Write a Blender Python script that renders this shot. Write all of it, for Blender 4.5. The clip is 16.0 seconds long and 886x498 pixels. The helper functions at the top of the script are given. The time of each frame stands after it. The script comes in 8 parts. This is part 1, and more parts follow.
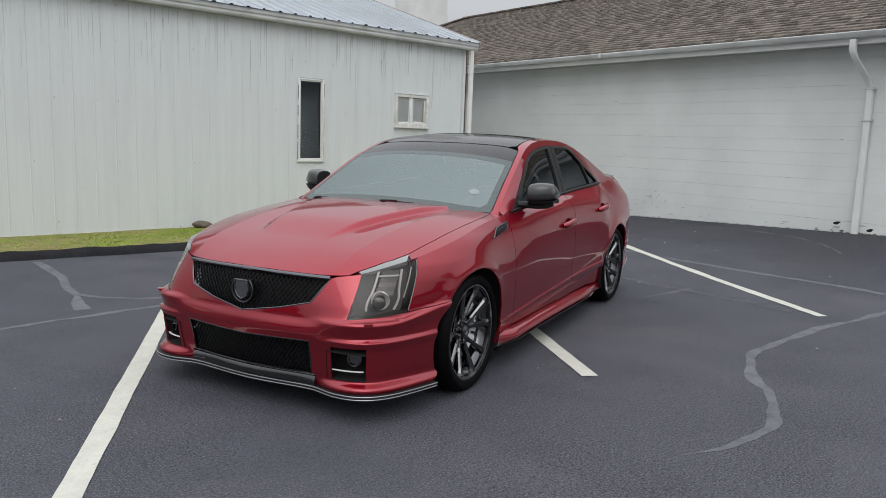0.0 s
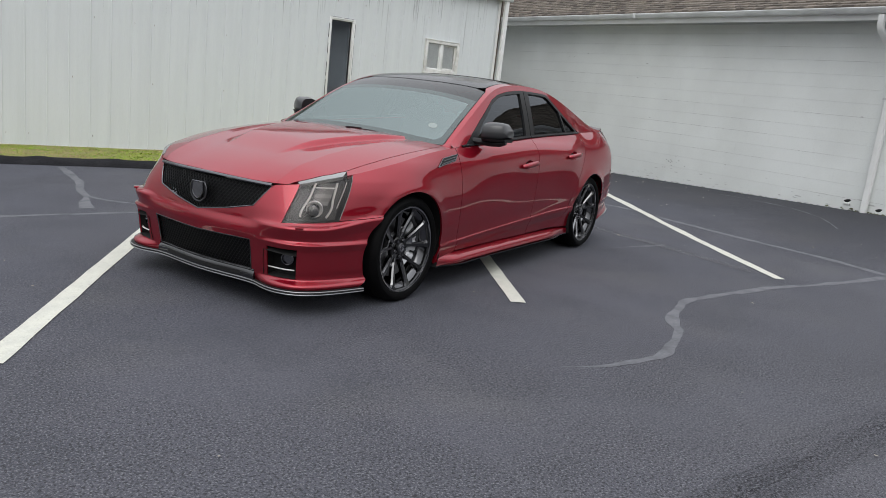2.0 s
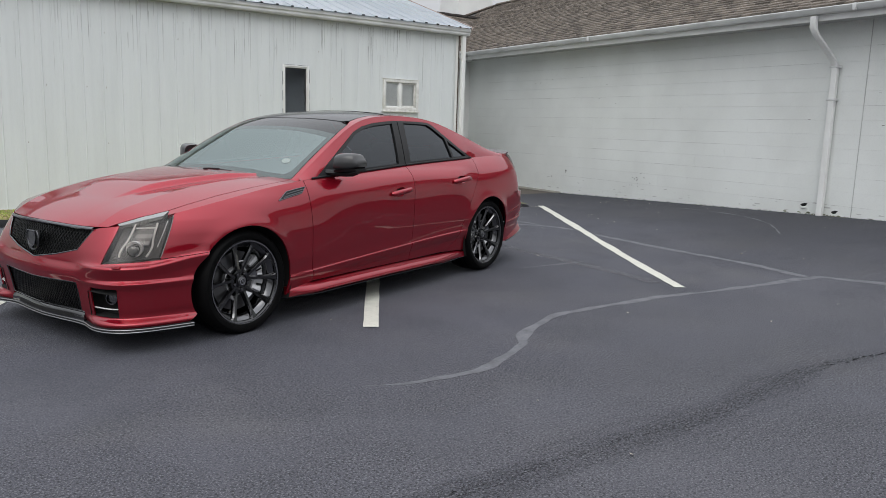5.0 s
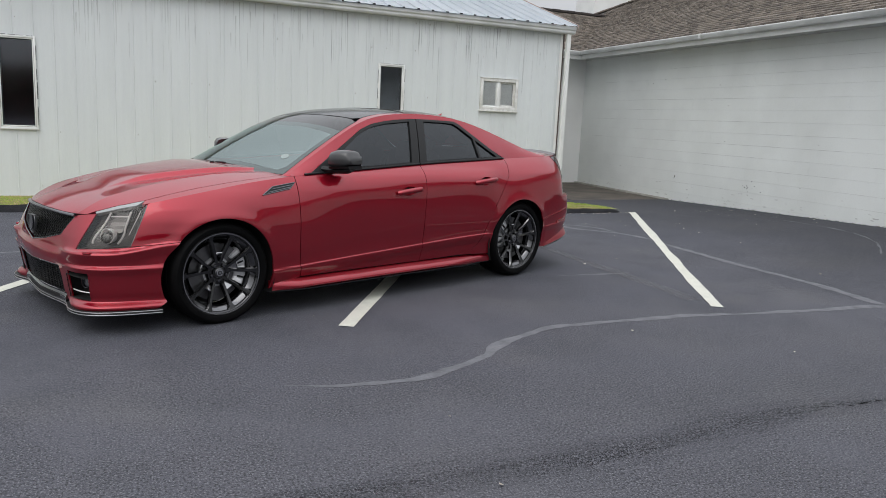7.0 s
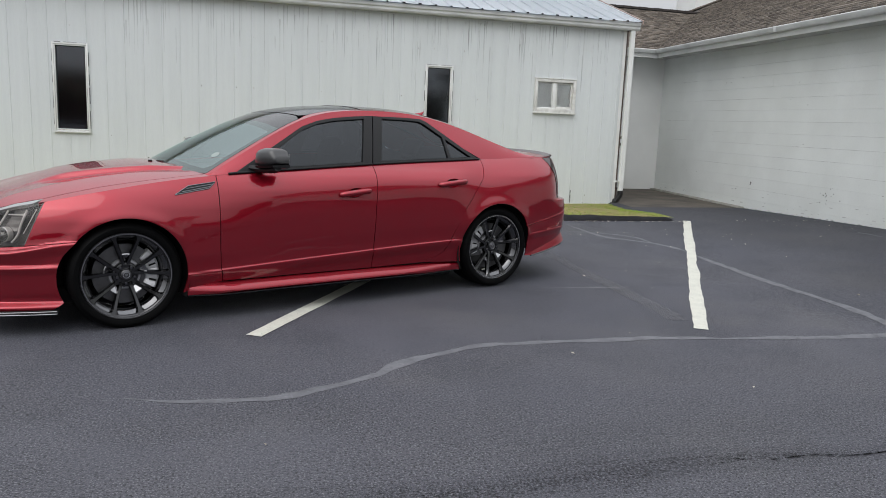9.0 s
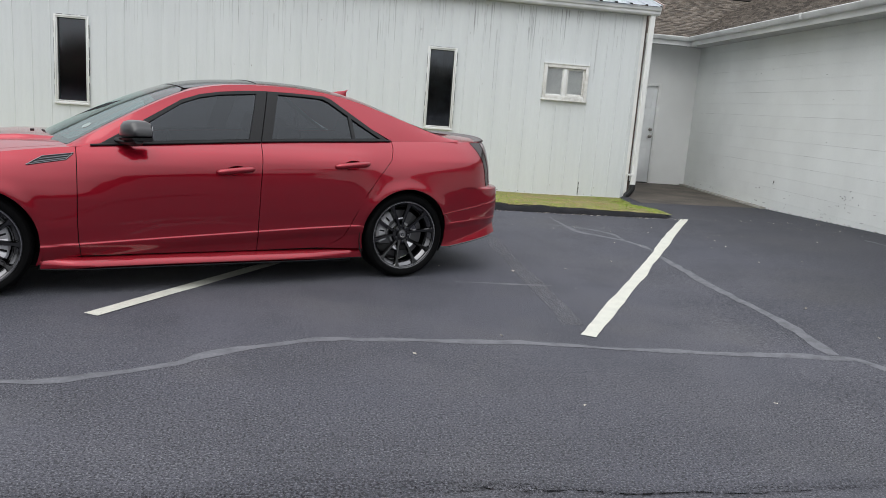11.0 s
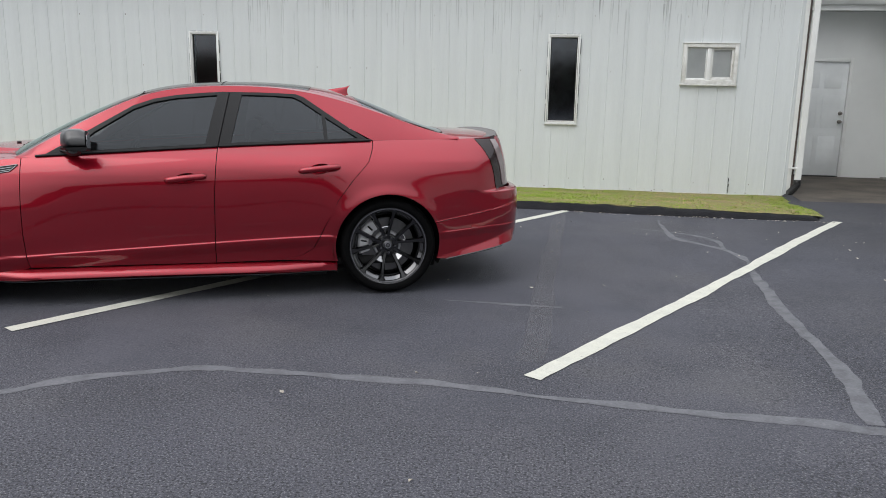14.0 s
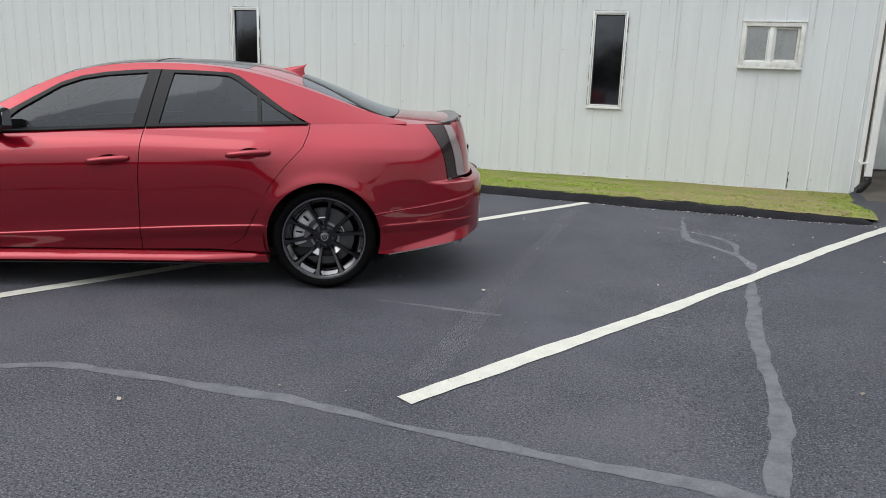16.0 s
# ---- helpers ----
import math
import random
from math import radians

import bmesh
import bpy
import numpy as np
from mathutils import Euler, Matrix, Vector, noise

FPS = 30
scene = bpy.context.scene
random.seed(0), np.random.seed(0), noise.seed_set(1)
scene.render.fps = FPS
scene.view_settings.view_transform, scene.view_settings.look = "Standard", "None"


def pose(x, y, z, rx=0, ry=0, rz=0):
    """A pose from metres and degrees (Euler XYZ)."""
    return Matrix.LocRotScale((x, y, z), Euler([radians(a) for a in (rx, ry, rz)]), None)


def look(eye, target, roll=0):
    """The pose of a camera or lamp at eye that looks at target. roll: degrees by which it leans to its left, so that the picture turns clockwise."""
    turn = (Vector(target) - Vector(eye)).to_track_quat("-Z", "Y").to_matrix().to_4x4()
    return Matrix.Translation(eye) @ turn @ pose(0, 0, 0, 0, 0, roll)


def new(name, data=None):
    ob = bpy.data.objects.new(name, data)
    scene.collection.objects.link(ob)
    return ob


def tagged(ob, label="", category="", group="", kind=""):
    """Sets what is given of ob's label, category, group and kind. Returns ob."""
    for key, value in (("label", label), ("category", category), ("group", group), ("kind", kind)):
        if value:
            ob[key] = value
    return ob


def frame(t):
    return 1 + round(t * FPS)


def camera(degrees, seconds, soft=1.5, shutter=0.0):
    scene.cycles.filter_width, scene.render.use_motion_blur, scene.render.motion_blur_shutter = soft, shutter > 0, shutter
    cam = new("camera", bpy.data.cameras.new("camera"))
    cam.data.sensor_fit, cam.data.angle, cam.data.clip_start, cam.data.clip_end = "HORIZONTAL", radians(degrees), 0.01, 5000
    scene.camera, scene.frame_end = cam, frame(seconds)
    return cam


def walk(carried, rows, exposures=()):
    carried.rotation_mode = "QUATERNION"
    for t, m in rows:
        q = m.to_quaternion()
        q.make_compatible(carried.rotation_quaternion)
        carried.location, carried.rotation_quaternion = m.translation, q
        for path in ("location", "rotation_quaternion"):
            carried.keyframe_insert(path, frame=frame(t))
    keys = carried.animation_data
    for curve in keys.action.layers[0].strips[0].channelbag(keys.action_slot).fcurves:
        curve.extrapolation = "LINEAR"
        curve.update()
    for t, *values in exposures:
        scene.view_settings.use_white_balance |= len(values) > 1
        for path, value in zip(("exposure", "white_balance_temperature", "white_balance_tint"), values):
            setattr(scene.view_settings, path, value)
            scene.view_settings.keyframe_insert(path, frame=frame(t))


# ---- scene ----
cam = camera(61.1, 16.0, soft=0.9)
PATH = [
    (0, (0.237, 0.077, 1.38), (1.57, 1.54, 1.092), 2.0),
    (0.5, (0.283, -0.034, 1.364), (1.635, 1.407, 1.056), 3.1),
    (1, (0.379, -0.287, 1.335), (1.659, 1.214, 1.006), 4.4),
    (1.5, (0.443, -0.48, 1.344), (1.687, 1.041, 0.971), 4.0),
    (2, (0.465, -0.689, 1.306), (1.688, 0.838, 0.893), 6.4),
    (2.5, (0.514, -0.832, 1.333), (1.71, 0.712, 0.901), 6.3),
    (3, (0.624, -1.043, 1.323), (1.822, 0.519, 0.972), 3.6),
    (3.5, (0.774, -1.22, 1.325), (2.04, 0.296, 1.011), 3.1),
    (3.7, (0.844, -1.244, 1.317), (2.149, 0.239, 1.01), 3.0),
    (5.8, (1.814, -1.65, 1.354), (2.821, 0.047, 1.029), 2.7),
    (6, (1.91, -1.664, 1.358), (2.891, 0.048, 1.034), 3.4),
    (6.5, (2.158, -1.741, 1.366), (3.048, 0.017, 1.024), 3.4),
    (7, (2.471, -1.912, 1.365), (3.273, -0.111, 1.027), 2.7),
    (7.5, (2.825, -1.935, 1.348), (3.623, -0.123, 1.07), 3.1),
    (8, (3.12, -1.908, 1.368), (3.932, -0.1, 1.096), 3.6),
    (8.5, (3.471, -1.935, 1.35), (4.04, -0.04, 1.061), 2.2),
    (9, (3.809, -1.895, 1.344), (4.316, 0.011, 1.01), 2.4),
    (9.5, (4.133, -1.814, 1.359), (4.593, 0.1, 1.004), 4.5),
    (10, (4.5, -1.839, 1.347), (4.905, 0.086, 0.986), 4.3),
    (10.2, (4.647, -1.847, 1.361), (5.039, 0.081, 0.999), 4.4),
    (12.3, (5.938, -1.566, 1.366), (5.982, 0.391, 0.956), 1.9),
    (12.5, (6.048, -1.497, 1.358), (6.034, 0.46, 0.947), 1.5),
    (13, (6.307, -1.358, 1.387), (6.208, 0.596, 0.973), 1.3),
    (13.5, (6.658, -1.236, 1.396), (6.483, 0.717, 1.001), 1.3),
    (14, (6.903, -1.043, 1.381), (6.626, 0.896, 0.975), 1.1),
    (14.5, (7.108, -0.833, 1.404), (6.739, 1.085, 0.974), 1.0),
    (15, (7.419, -0.716, 1.414), (6.986, 1.188, 0.98), 0.2),
    (15.5, (7.654, -0.594, 1.418), (7.162, 1.289, 0.958), 0.2),
    (16, (7.822, -0.375, 1.42), (7.295, 1.497, 0.955), 1.9),
]
EXPOSURE = [(0, 0.20), (0.5, 0.25), (1, 0.27), (2, 0.31), (2.5, 0.45), (3, 0.34), (3.7, 0.29), (6, 0.33), (7, 0.33), (8, 0.25), (8.7, 0.29), (9.5, 0.39), (10.2, 0.42), (12.5, 0.50), (13, 0.47), (14, 0.38), (15, 0.42), (16, 0.42)]
walk(cam, [(t, look(eye, target, roll)) for t, eye, target, roll in PATH], EXPOSURE)

# ---- light: an overcast day ----
SUN_UP, SUN_ROUND = radians(50), radians(218)
world = bpy.data.worlds.new("overcast")
scene.world = world
world.use_nodes = True
wn, wl = world.node_tree.nodes, world.node_tree.links
sky = wn.new("ShaderNodeTexSky")
sky.sky_type = "NISHITA"
sky.sun_disc, sky.sun_elevation, sky.sun_rotation = False, SUN_UP, SUN_ROUND
sky.air_density, sky.dust_density, sky.ozone_density = 1.0, 4.0, 1.0
grey = wn.new("ShaderNodeHueSaturation")
grey.inputs["Saturation"].default_value = 0.12
wl.new(sky.outputs[0], grey.inputs["Color"])
cloud = wn.new("ShaderNodeMix")
cloud.data_type = "RGBA"
cloud.inputs["Factor"].default_value = 0.80
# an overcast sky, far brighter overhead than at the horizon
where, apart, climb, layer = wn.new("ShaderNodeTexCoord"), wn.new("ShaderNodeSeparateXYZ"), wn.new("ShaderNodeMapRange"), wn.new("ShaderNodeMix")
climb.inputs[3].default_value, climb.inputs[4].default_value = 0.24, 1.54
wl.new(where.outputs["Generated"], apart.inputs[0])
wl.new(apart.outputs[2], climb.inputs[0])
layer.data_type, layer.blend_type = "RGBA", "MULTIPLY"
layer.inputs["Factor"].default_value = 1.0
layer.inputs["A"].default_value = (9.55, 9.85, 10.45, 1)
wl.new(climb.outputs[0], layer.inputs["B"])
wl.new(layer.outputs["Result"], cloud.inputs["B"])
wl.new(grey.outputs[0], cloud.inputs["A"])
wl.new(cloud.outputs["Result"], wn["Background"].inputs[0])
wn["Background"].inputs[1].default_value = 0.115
sun = new("sun", bpy.data.lights.new("sun", "SUN"))
sun.data.energy, sun.data.angle, sun.data.color = 0.5, radians(50), (1, 0.97, 0.93)
sun.matrix_world = look((0, 0, 20), (20 * -math.sin(SUN_ROUND) * math.cos(SUN_UP), -20 * math.cos(SUN_ROUND) * math.cos(SUN_UP), 20 - 20 * math.sin(SUN_UP)))


# ---- materials ----
def material(name, base, rough=0.5, metal=0.0, spec=0.5, coat=0.0, coat_rough=0.03, tone=0.0, scale=8.0, tint=None, bump=0.0, bump_scale=200.0, rand=0.0, island=0.0, fine=0.0, fine_scale=120.0, stretch=(1, 1, 1)):
    """A plain surface with variation at two scales: tone (large, towards tint) and fine (grain), bump for relief, rand or island for piece to piece."""
    m = bpy.data.materials.new(name)
    m.use_nodes = True
    n, l = m.node_tree.nodes, m.node_tree.links
    b = n["Principled BSDF"]
    b.inputs["Roughness"].default_value = rough
    b.inputs["Metallic"].default_value = metal
    b.inputs["Specular IOR Level"].default_value = spec
    b.inputs["Coat Weight"].default_value = coat
    b.inputs["Coat Roughness"].default_value = coat_rough
    geo = n.new("ShaderNodeTexCoord")
    mp = n.new("ShaderNodeMapping")
    mp.inputs["Scale"].default_value = stretch
    l.new(geo.outputs["Object"], mp.inputs[0])
    col = n.new("ShaderNodeRGB")
    col.outputs[0].default_value = (*base, 1)
    out = col.outputs[0]

    def mixed(a, c2, fac, kind="MIX"):
        mx = n.new("ShaderNodeMix")
        mx.data_type, mx.blend_type = "RGBA", kind
        l.new(a, mx.inputs["A"])
        mx.inputs["B"].default_value = (*c2, 1)
        l.new(fac, mx.inputs["Factor"])
        return mx.outputs["Result"]

    def noisy(sc, lo, hi, strength, detail=5):
        t = n.new("ShaderNodeTexNoise")
        t.inputs["Scale"].default_value, t.inputs["Detail"].default_value = sc, detail
        l.new(mp.outputs[0], t.inputs["Vector"])
        r = n.new("ShaderNodeMapRange")
        r.inputs[1].default_value, r.inputs[2].default_value, r.inputs[3].default_value, r.inputs[4].default_value = lo, hi, 0, strength
        l.new(t.outputs[0], r.inputs[0])
        return r.outputs[0]

    if tone:
        out = mixed(out, tint or tuple(c * 0.6 for c in base), noisy(scale, 0.38, 0.68, tone))
    if fine:
        out = mixed(out, tuple(min(1, c * 2.2) for c in base), noisy(fine_scale, 0.5, 0.75, fine, 3))
        out = mixed(out, tuple(c * 0.35 for c in base), noisy(fine_scale * 0.8, 0.52, 0.7, fine, 3))
    if rand or island:
        src = n.new("ShaderNodeObjectInfo").outputs["Random"] if rand else n.new("ShaderNodeNewGeometry").outputs["Random Per Island"]
        v = n.new("ShaderNodeMapRange")
        v.inputs[3].default_value, v.inputs[4].default_value = 1 - (rand or island), 1 + (rand or island)
        l.new(src, v.inputs[0])
        hs = n.new("ShaderNodeHueSaturation")
        l.new(out, hs.inputs["Color"])
        l.new(v.outputs[0], hs.inputs["Value"])
        out = hs.outputs[0]
    l.new(out, b.inputs["Base Color"])
    if bump:
        t = n.new("ShaderNodeTexNoise")
        t.inputs["Scale"].default_value, t.inputs["Detail"].default_value = bump_scale, 4
        l.new(mp.outputs[0], t.inputs["Vector"])
        bp = n.new("ShaderNodeBump")
        bp.inputs["Strength"].default_value, bp.inputs["Distance"].default_value = bump, 0.01
        l.new(t.outputs[0], bp.inputs["Height"])
        l.new(bp.outputs[0], b.inputs["Normal"])
    return m


def pane_material(name, tint, rough=0.01, ior=1.5, film=(1, 1, 1)):
    """Thin glass: a clear or tinted pane that mirrors by Fresnel."""
    m = bpy.data.materials.new(name)
    m.use_nodes = True
    n, l = m.node_tree.nodes, m.node_tree.links
    n.remove(n["Principled BSDF"])
    tr, gl, fr, mx = n.new("ShaderNodeBsdfTransparent"), n.new("ShaderNodeBsdfGlossy"), n.new("ShaderNodeFresnel"), n.new("ShaderNodeMixShader")
    tr.inputs[0].default_value = (*tint, 1)
    gl.inputs["Roughness"].default_value = rough
    gl.inputs["Color"].default_value = (*film, 1)
    fr.inputs[0].default_value = ior
    l.new(fr.outputs[0], mx.inputs[0])
    l.new(tr.outputs[0], mx.inputs[1])
    l.new(gl.outputs[0], mx.inputs[2])
    l.new(mx.outputs[0], n["Material Output"].inputs[0])
    return m


def asphalt_material():
    """Old sealed asphalt: smooth bluish patches, open rough patches with pale and dark grit, scuffs."""
    m = material("asphalt", (0.066, 0.068, 0.078), 0.8, spec=0.3)
    n, l = m.node_tree.nodes, m.node_tree.links
    b = n["Principled BSDF"]
    tc = n.new("ShaderNodeTexCoord")

    def noise_at(sc, detail, lo, hi, rough=0.55):
        t, r = n.new("ShaderNodeTexNoise"), n.new("ShaderNodeMapRange")
        t.inputs["Scale"].default_value, t.inputs["Detail"].default_value, t.inputs["Roughness"].default_value = sc, detail, rough
        l.new(tc.outputs["Object"], t.inputs["Vector"])
        r.inputs[1].default_value, r.inputs[2].default_value = lo, hi
        l.new(t.outputs[0], r.inputs[0])
        return r.outputs[0]

    def times(a, c):
        k = n.new("ShaderNodeMath")
        k.operation = "MULTIPLY"
        l.new(a, k.inputs[0])
        if isinstance(c, float):
            k.inputs[1].default_value = c
        else:
            l.new(c, k.inputs[1])
        return k.outputs[0]

    def mix(a, c, fac):
        x = n.new("ShaderNodeMix")
        x.data_type = "RGBA"
        if isinstance(a, tuple):
            x.inputs["A"].default_value = (*a, 1)
        else:
            l.new(a, x.inputs["A"])
        x.inputs["B"].default_value = (*c, 1)
        l.new(fac, x.inputs["Factor"])
        return x.outputs["Result"]

    patch = noise_at(0.45, 4, 0.42, 0.60)
    col = mix((0.067, 0.069, 0.087), (0.079, 0.079, 0.094), patch)
    col = mix(col, (0.052, 0.054, 0.067), times(noise_at(1.7, 6, 0.45, 0.66), 0.9))
    col = mix(col, (0.100, 0.098, 0.098), times(noise_at(0.9, 6, 0.55, 0.75), 0.5))
    # the stalls keep their dark sealer, the lane before them has worn to the stones
    way, edge, wave = n.new("ShaderNodeSeparateXYZ"), n.new("ShaderNodeMath"), n.new("ShaderNodeMapRange")
    l.new(tc.outputs["Object"], way.inputs[0])
    edge.operation = "MULTIPLY_ADD"
    edge.inputs[1].default_value = 2.4
    l.new(noise_at(0.5, 4, 0.3, 0.7), edge.inputs[0])
    l.new(way.outputs[1], edge.inputs[2])
    wave.inputs[1].default_value, wave.inputs[2].default_value, wave.inputs[3].default_value, wave.inputs[4].default_value = 1.9, 4.0, 1.0, 0.0
    l.new(edge.outputs[0], wave.inputs[0])
    worn = wave.outputs[0]
    col = mix(col, (0.098, 0.098, 0.110), times(worn, 0.35))
    stones = n.new("ShaderNodeMapRange")
    stones.inputs[3].default_value, stones.inputs[4].default_value = 0.8, 1.0
    l.new(worn, stones.inputs[0])
    rough_patch = times(noise_at(0.6, 3, 0.22, 0.48), stones.outputs[0])
    col = mix(col, (0.22, 0.22, 0.235), times(times(noise_at(125, 2, 0.54, 0.66, 0.4), rough_patch), 0.75))
    col = mix(col, (0.016, 0.016, 0.019), times(times(noise_at(88, 2, 0.52, 0.62, 0.4), rough_patch), 0.75))
    col = mix(col, (0.012, 0.012, 0.014), times(times(noise_at(78, 3, 0.585, 0.66, 0.6), rough_patch), 0.6))
    col = mix(col, (0.19, 0.19, 0.205), times(times(noise_at(110, 2, 0.60, 0.68, 0.5), rough_patch), 0.5))
    col = mix(col, (0.03, 0.031, 0.036), times(noise_at(28, 4, 0.60, 0.72), 0.6))
    col = mix(col, (0.018, 0.018, 0.021), times(times(noise_at(46, 4, 0.55, 0.66, 0.65), noise_at(0.8, 4, 0.44, 0.62)), 0.75))
    coat, fresh = n.new("ShaderNodeMath"), n.new("ShaderNodeMapRange")
    coat.operation = "MULTIPLY_ADD"
    coat.inputs[1].default_value = 1.6
    l.new(noise_at(0.7, 4, 0.3, 0.7), coat.inputs[0])
    l.new(way.outputs[0], coat.inputs[2])
    fresh.inputs[1].default_value, fresh.inputs[2].default_value, fresh.inputs[4].default_value = 9.2, 11.0, 0.55
    l.new(coat.outputs[0], fresh.inputs[0])
    col = mix(col, (0.034, 0.035, 0.041), fresh.outputs[0])
    l.new(col, b.inputs["Base Color"])
    t, bp = n.new("ShaderNodeTexNoise"), n.new("ShaderNodeBump")
    t.inputs["Scale"].default_value, t.inputs["Detail"].default_value = 120, 3
    l.new(tc.outputs["Object"], t.inputs["Vector"])
    bp.inputs["Distance"].default_value = 0.012
    l.new(times(rough_patch, 0.9), bp.inputs["Strength"])
    l.new(t.outputs[0], bp.inputs["Height"])
    l.new(bp.outputs[0], b.inputs["Normal"])
    return m


M_ASPHALT = asphalt_material()
M_BERM = material("fresh_asphalt", (0.013, 0.013, 0.015), 0.9, spec=0.12, tone=0.6, scale=5, tint=(0.028, 0.028, 0.030), fine=0.5, fine_scale=60, bump=0.9, bump_scale=45)
M_SEAL = material("crack_sealer", (0.142, 0.144, 0.158), 0.75, tone=0.6, scale=1.6, tint=(0.112, 0.114, 0.126), fine=0.2, fine_scale=70, bump=0.1, bump_scale=60)
M_FADED = material("worn_line", (0.155, 0.155, 0.168), 0.8, tone=0.6, scale=5, tint=(0.095, 0.096, 0.107))


def worn_through(m, size, lo, hi, most, least=0.0):
    """Lets the ground show through where the layer has worn off."""
    nn, ll = m.node_tree.nodes, m.node_tree.links
    t, r, at = nn.new("ShaderNodeTexNoise"), nn.new("ShaderNodeMapRange"), nn.new("ShaderNodeTexCoord")
    t.inputs["Scale"].default_value, t.inputs["Detail"].default_value = size, 6
    r.inputs[1].default_value, r.inputs[2].default_value, r.inputs[3].default_value, r.inputs[4].default_value = lo, hi, least, most
    ll.new(at.outputs["Object"], t.inputs["Vector"])
    ll.new(t.outputs[0], r.inputs[0])
    ll.new(r.outputs[0], nn["Principled BSDF"].inputs["Alpha"])


worn_through(M_FADED, 50, 0.34, 0.64, 0.54, 0.12)
worn_through(M_SEAL, 9, 0.34, 0.56, 0.92, 0.70)
M_GRIT = material("open_asphalt", (0.026, 0.027, 0.031), 0.95, spec=0.1, fine=0.6, fine_scale=70, bump=0.9, bump_scale=60)
worn_through(M_GRIT, 85, 0.42, 0.64, 0.15)
M_FISSURE = material("open_crack", (0.006, 0.006, 0.007), 0.95, spec=0.05)
worn_through(M_FISSURE, 14, 0.42, 0.56, 0.8)
M_LINE = material("line_paint", (0.58, 0.575, 0.50), 0.7, tone=0.45, scale=9, tint=(0.44, 0.44, 0.40), fine=0.12, fine_scale=90, bump=0.35, bump_scale=110)
worn_through(M_LINE, 60, 0.26, 0.36, 1.0, 0.6)
M_SIDING = material("painted_siding", (0.690, 0.722, 0.722), 0.42, tone=0.5, scale=1.4, tint=(0.612, 0.642, 0.644), fine=0.05, fine_scale=40, stretch=(5, 1, 0.35))
M_STREAK = material("rain_streak", (0.40, 0.41, 0.41), 0.6, tone=0.7, scale=4, tint=(0.52, 0.53, 0.53))
worn_through(M_STREAK, 2.2, 0.36, 0.70, 0.26, 0.03)
M_TRIM = material("white_trim", (0.82, 0.83, 0.81), 0.45, tone=0.5, scale=3, tint=(0.66, 0.66, 0.63), bump=0.05)
M_WORN_TRIM = material("weathered_trim", (0.76, 0.76, 0.73), 0.6, tone=0.8, scale=14, tint=(0.55, 0.54, 0.50), bump=0.2, bump_scale=60)
M_GUTTER = material("gutter_enamel", (0.70, 0.71, 0.70), 0.4, tone=0.6, scale=2.5, tint=(0.44, 0.45, 0.44))
M_SOFFIT = material("soffit_paint", (0.52, 0.53, 0.52), 0.6, tone=0.4, scale=3)
M_BLOCK = material("painted_block", (0.765, 0.79, 0.768), 0.6, tone=0.75, scale=0.8, tint=(0.645, 0.665, 0.640), rand=0.008, fine=0.06, fine_scale=60, bump=0.22, bump_scale=55)
M_BLOCKJOIN = material("painted_block_rest", (0.765, 0.79, 0.768), 0.6, tone=0.75, scale=0.8, tint=(0.645, 0.665, 0.640), island=0.008, fine=0.06, fine_scale=60, bump=0.22, bump_scale=55)
for m in (M_BLOCK, M_BLOCKJOIN):
    nn, ll = m.node_tree.nodes, m.node_tree.links
    ll.new(nn.new("ShaderNodeNewGeometry").outputs["Position"], nn["Mapping"].inputs[0])
M_MORTAR = material("painted_mortar", (0.58, 0.59, 0.575), 0.7, tone=0.8, scale=1.5, tint=(0.36, 0.36, 0.35), bump=0.3, bump_scale=60)
M_SHINGLE = material("asphalt_shingle", (0.142, 0.121, 0.100), 0.9, island=0.46, tone=0.3, scale=0.9, tint=(0.13, 0.108, 0.088), fine=0.6, fine_scale=70, bump=0.5, bump_scale=120)
M_RIDGE = material("ridge_cap", (0.05, 0.043, 0.04), 0.9, fine=0.4)
M_ROOFMETAL = material("galvanised_roof", (0.70, 0.74, 0.78), 0.38, metal=0.25, tone=0.5, scale=0.8, tint=(0.60, 0.66, 0.71), bump=0.03, bump_scale=20)
M_RUSTTRIM = material("rusty_rake_trim", (0.33, 0.24, 0.20), 0.6, tone=0.7, scale=5, tint=(0.45, 0.40, 0.37))
M_CONCRETE = material("stained_concrete", (0.105, 0.088, 0.072), 0.85, tone=0.95, scale=1.7, tint=(0.042, 0.036, 0.030), fine=0.3, fine_scale=70, bump=0.3, bump_scale=70)
M_SOIL = material("thatch", (0.235, 0.190, 0.085), 0.95, tone=0.95, scale=2.2, tint=(0.150, 0.215, 0.025), fine=0.5, fine_scale=50, bump=0.8, bump_scale=60)
M_GRASS = material("grass_blade", (0.200, 0.325, 0.020), 0.7, island=0.40, tone=0.7, scale=2.2, tint=(0.28, 0.31, 0.030))
M_BLACKPLASTIC = material("black_plastic", (0.012, 0.012, 0.013), 0.45, bump=0.03)
M_DARKGAP = material("dark_recess", (0.01, 0.01, 0.01), 0.9)
M_STONE = material("field_stone", (0.15, 0.125, 0.095), 0.9, tone=0.8, scale=20, bump=0.6, bump_scale=40)
M_LITTER = material("leaf_litter", (0.42, 0.38, 0.32), 0.8, island=0.5)
M_DOOR = material("painted_door", (0.85, 0.87, 0.87), 0.45, tone=0.3, scale=2)
M_BLIND = material("window_blind", (0.90, 0.90, 0.87), 0.6, tone=0.3, scale=5)
# near-black: the gloom of unlit rooms is put into the colour
M_ROOM = material("room_gloom", (0.03, 0.03, 0.032), 0.9, tone=0.5, scale=2)
